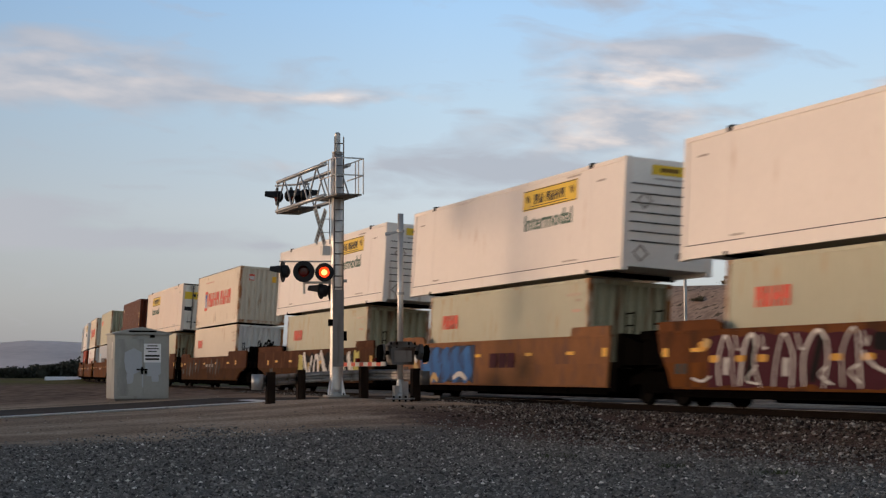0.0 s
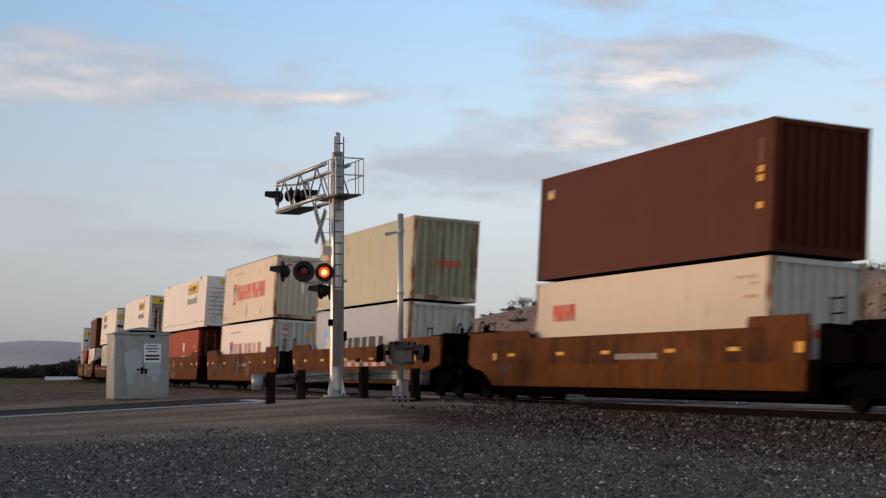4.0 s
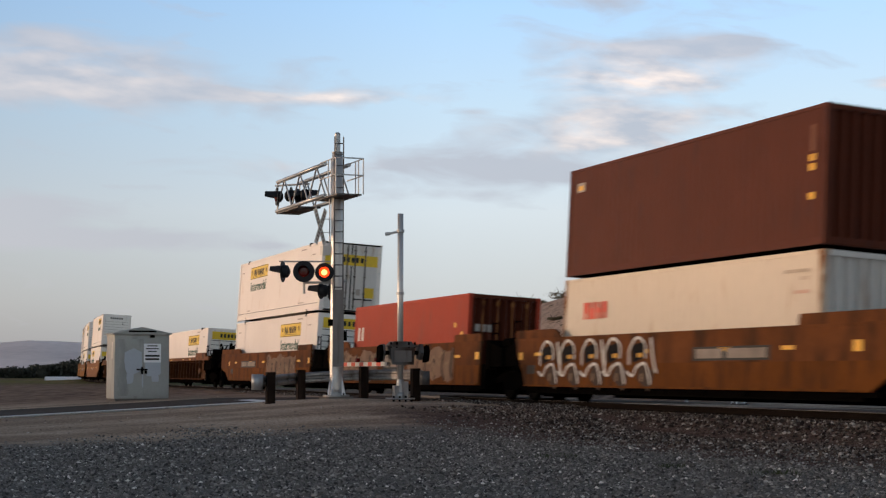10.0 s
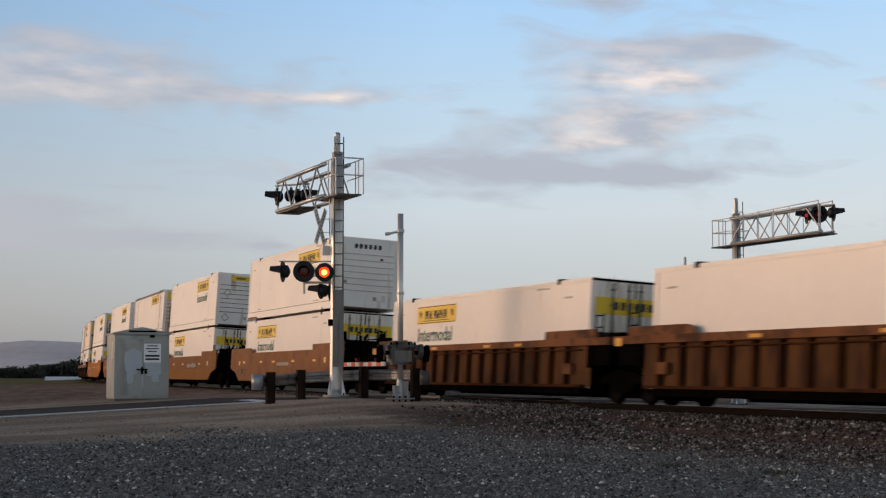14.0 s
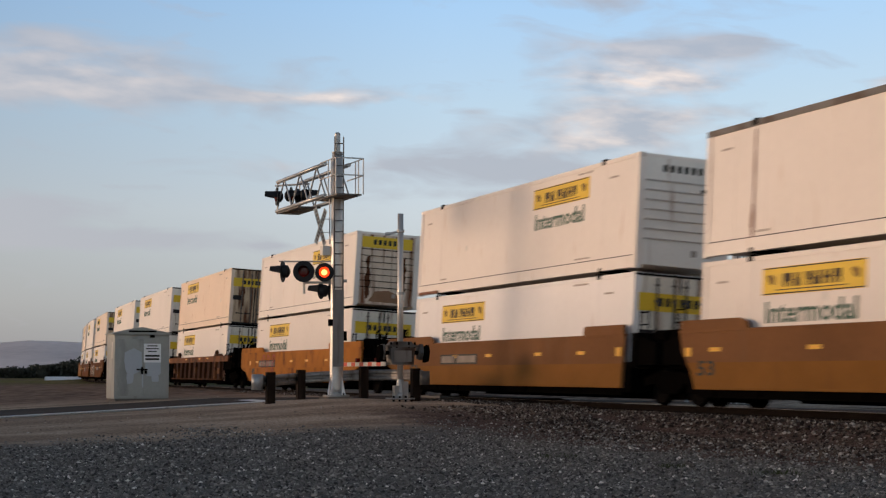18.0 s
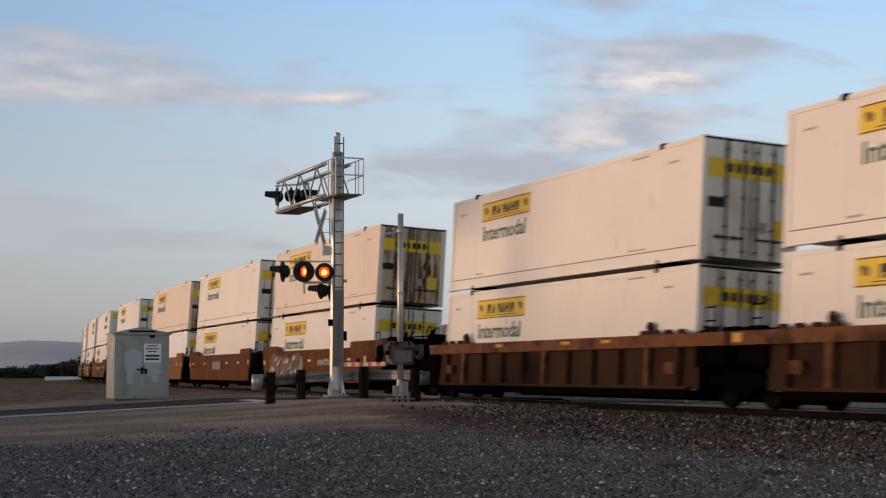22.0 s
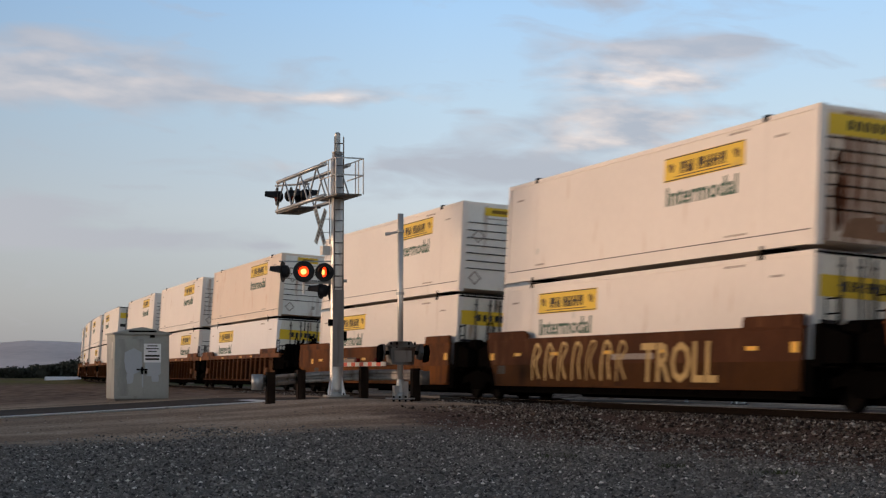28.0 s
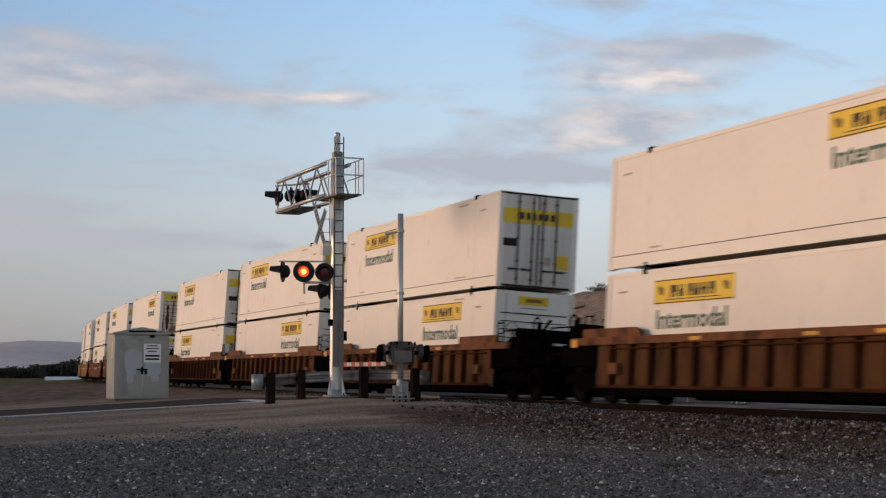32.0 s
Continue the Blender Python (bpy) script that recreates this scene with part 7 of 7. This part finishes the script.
def far_ridge():
    sh = Shape()
    r = np.random.RandomState(2)
    n = 90
    for row, (dist, scale, seed) in enumerate(((3600, 1.0, 1),)):
        k = len(sh.v)
        for i in range(n):
            a = radians(40 + 90 * i / (n - 1))
            d = Vector((-math.sin(a), math.cos(a), 0))
            hgt = 66 + 7 * math.sin(i * 0.37) + 4 * math.sin(i * 0.9 + 1) + 2 * math.sin(i * 2.3)
            for f_, zz in ((0.62, -2), (0.80, hgt * 0.30), (0.92, hgt * 0.72), (1.0, hgt)):
                p = d * dist * f_
                sh.v.append(Vector((p.x, p.y, zz)))
            if i:
                for j in range(3):
                    sh.f.append((k + (i - 1) * 4 + j, k + i * 4 + j, k + i * 4 + j + 1, k + (i - 1) * 4 + j + 1))
    # Haze of the distance is put into the hills' pale base colour.
    mat = surface("haze_tinted_hills", (0.72, 0.62, 0.585), 0.95, vary=0.20, scale=0.012, bump=0.0, space="World")
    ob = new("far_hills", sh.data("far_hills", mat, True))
    tagged(ob, "low blue-grey hills on the horizon, haze painted in", "hills", kind="structure")


far_ridge()


def leaf_clumps(n, spread, size, seed, squash=1.0):
    """Many small leaf blades about the origin, in uneven clumps."""
    r = np.random.RandomState(seed)
    heads = r.normal(0, 1, (9, 3)) * np.array(spread) * 0.55
    sh = Shape()
    for i in range(n):
        h = heads[r.randint(9)]
        p = Vector(h + r.normal(0, 1, 3) * np.array(spread) * 0.30)
        u, w = Vector(r.normal(0, 1, 3)).normalized() * size * r.uniform(0.5, 1.4), Vector(r.normal(0, 1, 3)).normalized() * size * r.uniform(0.3, 0.8)
        k = len(sh.v)
        sh.v += [p - u, p + w, p + u, p - w]
        sh.f.append((k, k + 1, k + 2, k + 3))
    return sh


def shrubs():
    # bearing mark, distance back from the line, width, height
    spots = [(905, 58.5, 1.0, 1.4), (930, 59, 1.9, 2.3), (952, 58, 0.9, 1.2), (995, 62, 1.5, 1.7), (1085, 61.5, 1.3, 1.6), (1060, 63, 0.9, 1.3), (1290, 61, 0.8, 1.1), (1375, 61, 1.2, 1.2), (1400, 60.5, 1.5, 1.4),
             (1430, 60, 2.4, 2.2), (1470, 61, 1.2, 1.3), (1510, 60, 2.0, 2.0), (1545, 61, 1.5, 1.6), (865, 57, 0.8, 1.0), (1130, 54, 0.7, 0.8), (1390, 54, 1.3, 1.2), (1445, 52, 1.6, 1.3), (1490, 53, 1.4, 1.2),
             (1365, 51, 1.2, 1.1), (1420, 48, 1.3, 1.1), (1530, 51, 1.5, 1.2), (1340, 55, 0.9, 0.9), (1240, 56, 0.7, 0.7), (980, 53, 0.7, 0.7), (1030, 56, 0.8, 0.7), (920, 53, 0.9, 0.8)]
    for i, (px_, y, w, h) in enumerate(spots):
        a = 68.022 - math.degrees(math.atan((px_ - 784) / 2848.0))
        x = -y * math.tan(radians(a))
        z = at_ground(x, y)
        b = thing("shrub", pose(x, y, z - 0.05, 0, 0, i * 77), "dry dusty shrub on the bank", "shrub", "bank shrubs")
        st = Shape()
        r = random.Random(i)
        for j in range(5):
            st.tube((0, 0, 0), (r.uniform(-w, w) * 0.5, r.uniform(-w, w) * 0.5, h * r.uniform(0.4, 0.8)), 0.04, 5, 0.012)
        part("stem", st, BARK, b, "thin grey stems")
        h *= 0.46
        lv = leaf_clumps(700, (w * 0.60, w * 0.60, h * 0.42), 0.080, 20 + i)
        for p in lv.v:
            p.z = max(0.04, p.z + h * 0.45)
        part("crown", lv, LEAF, b, "dusty sparse leaves")


shrubs()


def grass_tufts():
    green = surface("dull_green_grass", (0.045, 0.055, 0.022), 0.8, vary=0.3, bump=0.0)
    sh, r = Shape(), random.Random(60)
    for x, y, w in ((-23.9, 11.6, 0.42), (-18.6, 12.4, 0.30), (-20.6, 11.9, 0.22)):
        z = at_ground(x, y) + 0.005
        for j in range(90):
            px_, py_ = x + r.gauss(0, w * 0.6), y + r.gauss(0, w * 0.6)
            hh, a = r.uniform(0.03, 0.09), r.uniform(0, 6.28)
            dx, dy = math.cos(a) * 0.008, math.sin(a) * 0.008
            k = len(sh.v)
            sh.v += [Vector((px_ - dx, py_ - dy, z)), Vector((px_ + dx, py_ + dy, z)), Vector((px_ + r.uniform(-0.05, 0.05), py_ + r.uniform(-0.05, 0.05), z + hh))]
            sh.f.append((k, k + 1, k + 2))
    tagged(new("grass", sh.data("grass", green)), "small dull green grass tufts in the gravel", "grass", kind="stuff")


grass_tufts()


def tree_line():
    sh = leaf_clumps(10, (1, 1, 1), 0.1, 1)
    sh.v, sh.f = [], []
    r = np.random.RandomState(9)
    for i in range(120):
        t = i / 119
        a = radians(84.3 - 6.0 * t)
        d = 430 + r.uniform(-12, 12)
        x, y = -d * math.sin(a), d * math.cos(a)
        h = (2.4 + 4.3 * smooth(0.2, 0.95, t)) * (1 + 0.10 * math.sin(i * 0.75) + 0.06 * math.sin(i * 0.31)) * r.uniform(0.85, 1.08)
        for j in range(110):
            p = Vector((x + r.normal(0, 1.0), y + r.normal(0, 1.1), 0.3 + h * r.uniform(0, 1) ** 0.8 * (1 - 0.12 * r.random())))
            u, w = Vector(r.normal(0, 1, 3)).normalized() * 0.42, Vector(r.normal(0, 1, 3)).normalized() * 0.35
            k = len(sh.v)
            sh.v += [p - u, p + w, p + u, p - w]
            sh.f.append((k, k + 1, k + 2, k + 3))
    ob = new("orchard_trees", sh.data("orchard_trees", WOODS))
    tagged(ob, "dark row of low orchard trees across the field", "trees", kind="stuff")


tree_line()


def white_tunnel():
    a0, a1 = radians(68.022 + 13.85), radians(68.022 + 12.65)
    p0, p1 = Vector((-math.sin(a0), math.cos(a0), 0)) * 300, Vector((-math.sin(a1), math.cos(a1), 0)) * 300
    t = thing("plastic_tunnel", Matrix(), "long low white plastic tunnel at the field's edge", "tunnel")
    zg = at_ground(p0.x, p0.y)
    sh = Shape()
    n, m = 12, 7
    for i in range(n + 1):
        c = p0.lerp(p1, i / n)
        for j in range(m):
            b = math.pi * j / (m - 1)
            sh.v.append(c + Vector((math.cos(b) * 0.8, 0, zg + 0.02 + math.sin(b) * (0.66 + 0.03 * (i % 2)))))
        if i:
            sh.f += [((i - 1) * m + j, i * m + j, i * m + j + 1, (i - 1) * m + j + 1) for j in range(m - 1)]
    part("cover", sh, PLASTIC, t, "white plastic cover", True)


white_tunnel()


def line_pole():
    d, a = 74.0, radians(68.022 - math.degrees(math.atan((1213 - 784) / 2848.0)))
    x, y = -d * math.sin(a), d * math.cos(a)
    z = at_ground(x, y)
    p = thing("line_pole", pose(x, y, z), "slim grey pole with a small crossarm beyond the track", "pole")
    top = 1.5 + (660.6 - 458) * d / 2848 - z
    part("pole", Shape().tube((0, 0, -0.3), (0, 0, top), 0.09, 10, 0.07), GALV, p)
    part("crossarm", Shape().tube(Vector((0, 0, top - 0.55)), -LEFT * 0.95 + Vector((0, 0, top - 0.55)), 0.03, 6), GALV, p)


line_pole()

# ---------------------------------------------------------------- what moves


def motions():
    steps = [0, 2, 4, 6, 8, 10, 12, 14, 16, 18, 20, 22, 24, 26, 28, 30, 32]
    for ob, s, z in MOVING:
        walk(ob, [(t, on_track(s + SPEED * t, z)) for t in steps])
    # the lenses of the flashing pair turn their lit sides out by turns
    period, start = 1.0145, 7.7395
    for ob, m, phase in LENSES:
        rows = []
        for n in range(-9, 26):
            t_on = start + (n + phase) * period
            for t0, a0 in ((t_on - 0.09, 180.0), (t_on + period * 0.5 + 0.02, 360.0)):
                for k in range(4):
                    t = round((t0 + k / 30) * FPS) / FPS
                    if 0 < t < 32.0:
                        rows.append((t, a0 + 60 * k))
        lit0 = ((0 - start) / period - phase) % 1.0 < 0.5
        lit1 = ((32 - start) / period - phase) % 1.0 < 0.5
        rows = [(0.0, 0.0 if lit0 else 180.0)] + rows + [(32.0, 0.0 if lit1 else 180.0)]
        seen, keep = set(), []
        for t, a in rows:
            if frame(t) not in seen:
                seen.add(frame(t))
                keep.append((t, m @ Matrix.Rotation(radians(a), 4, "Z")))
        walk(ob, keep)


motions()
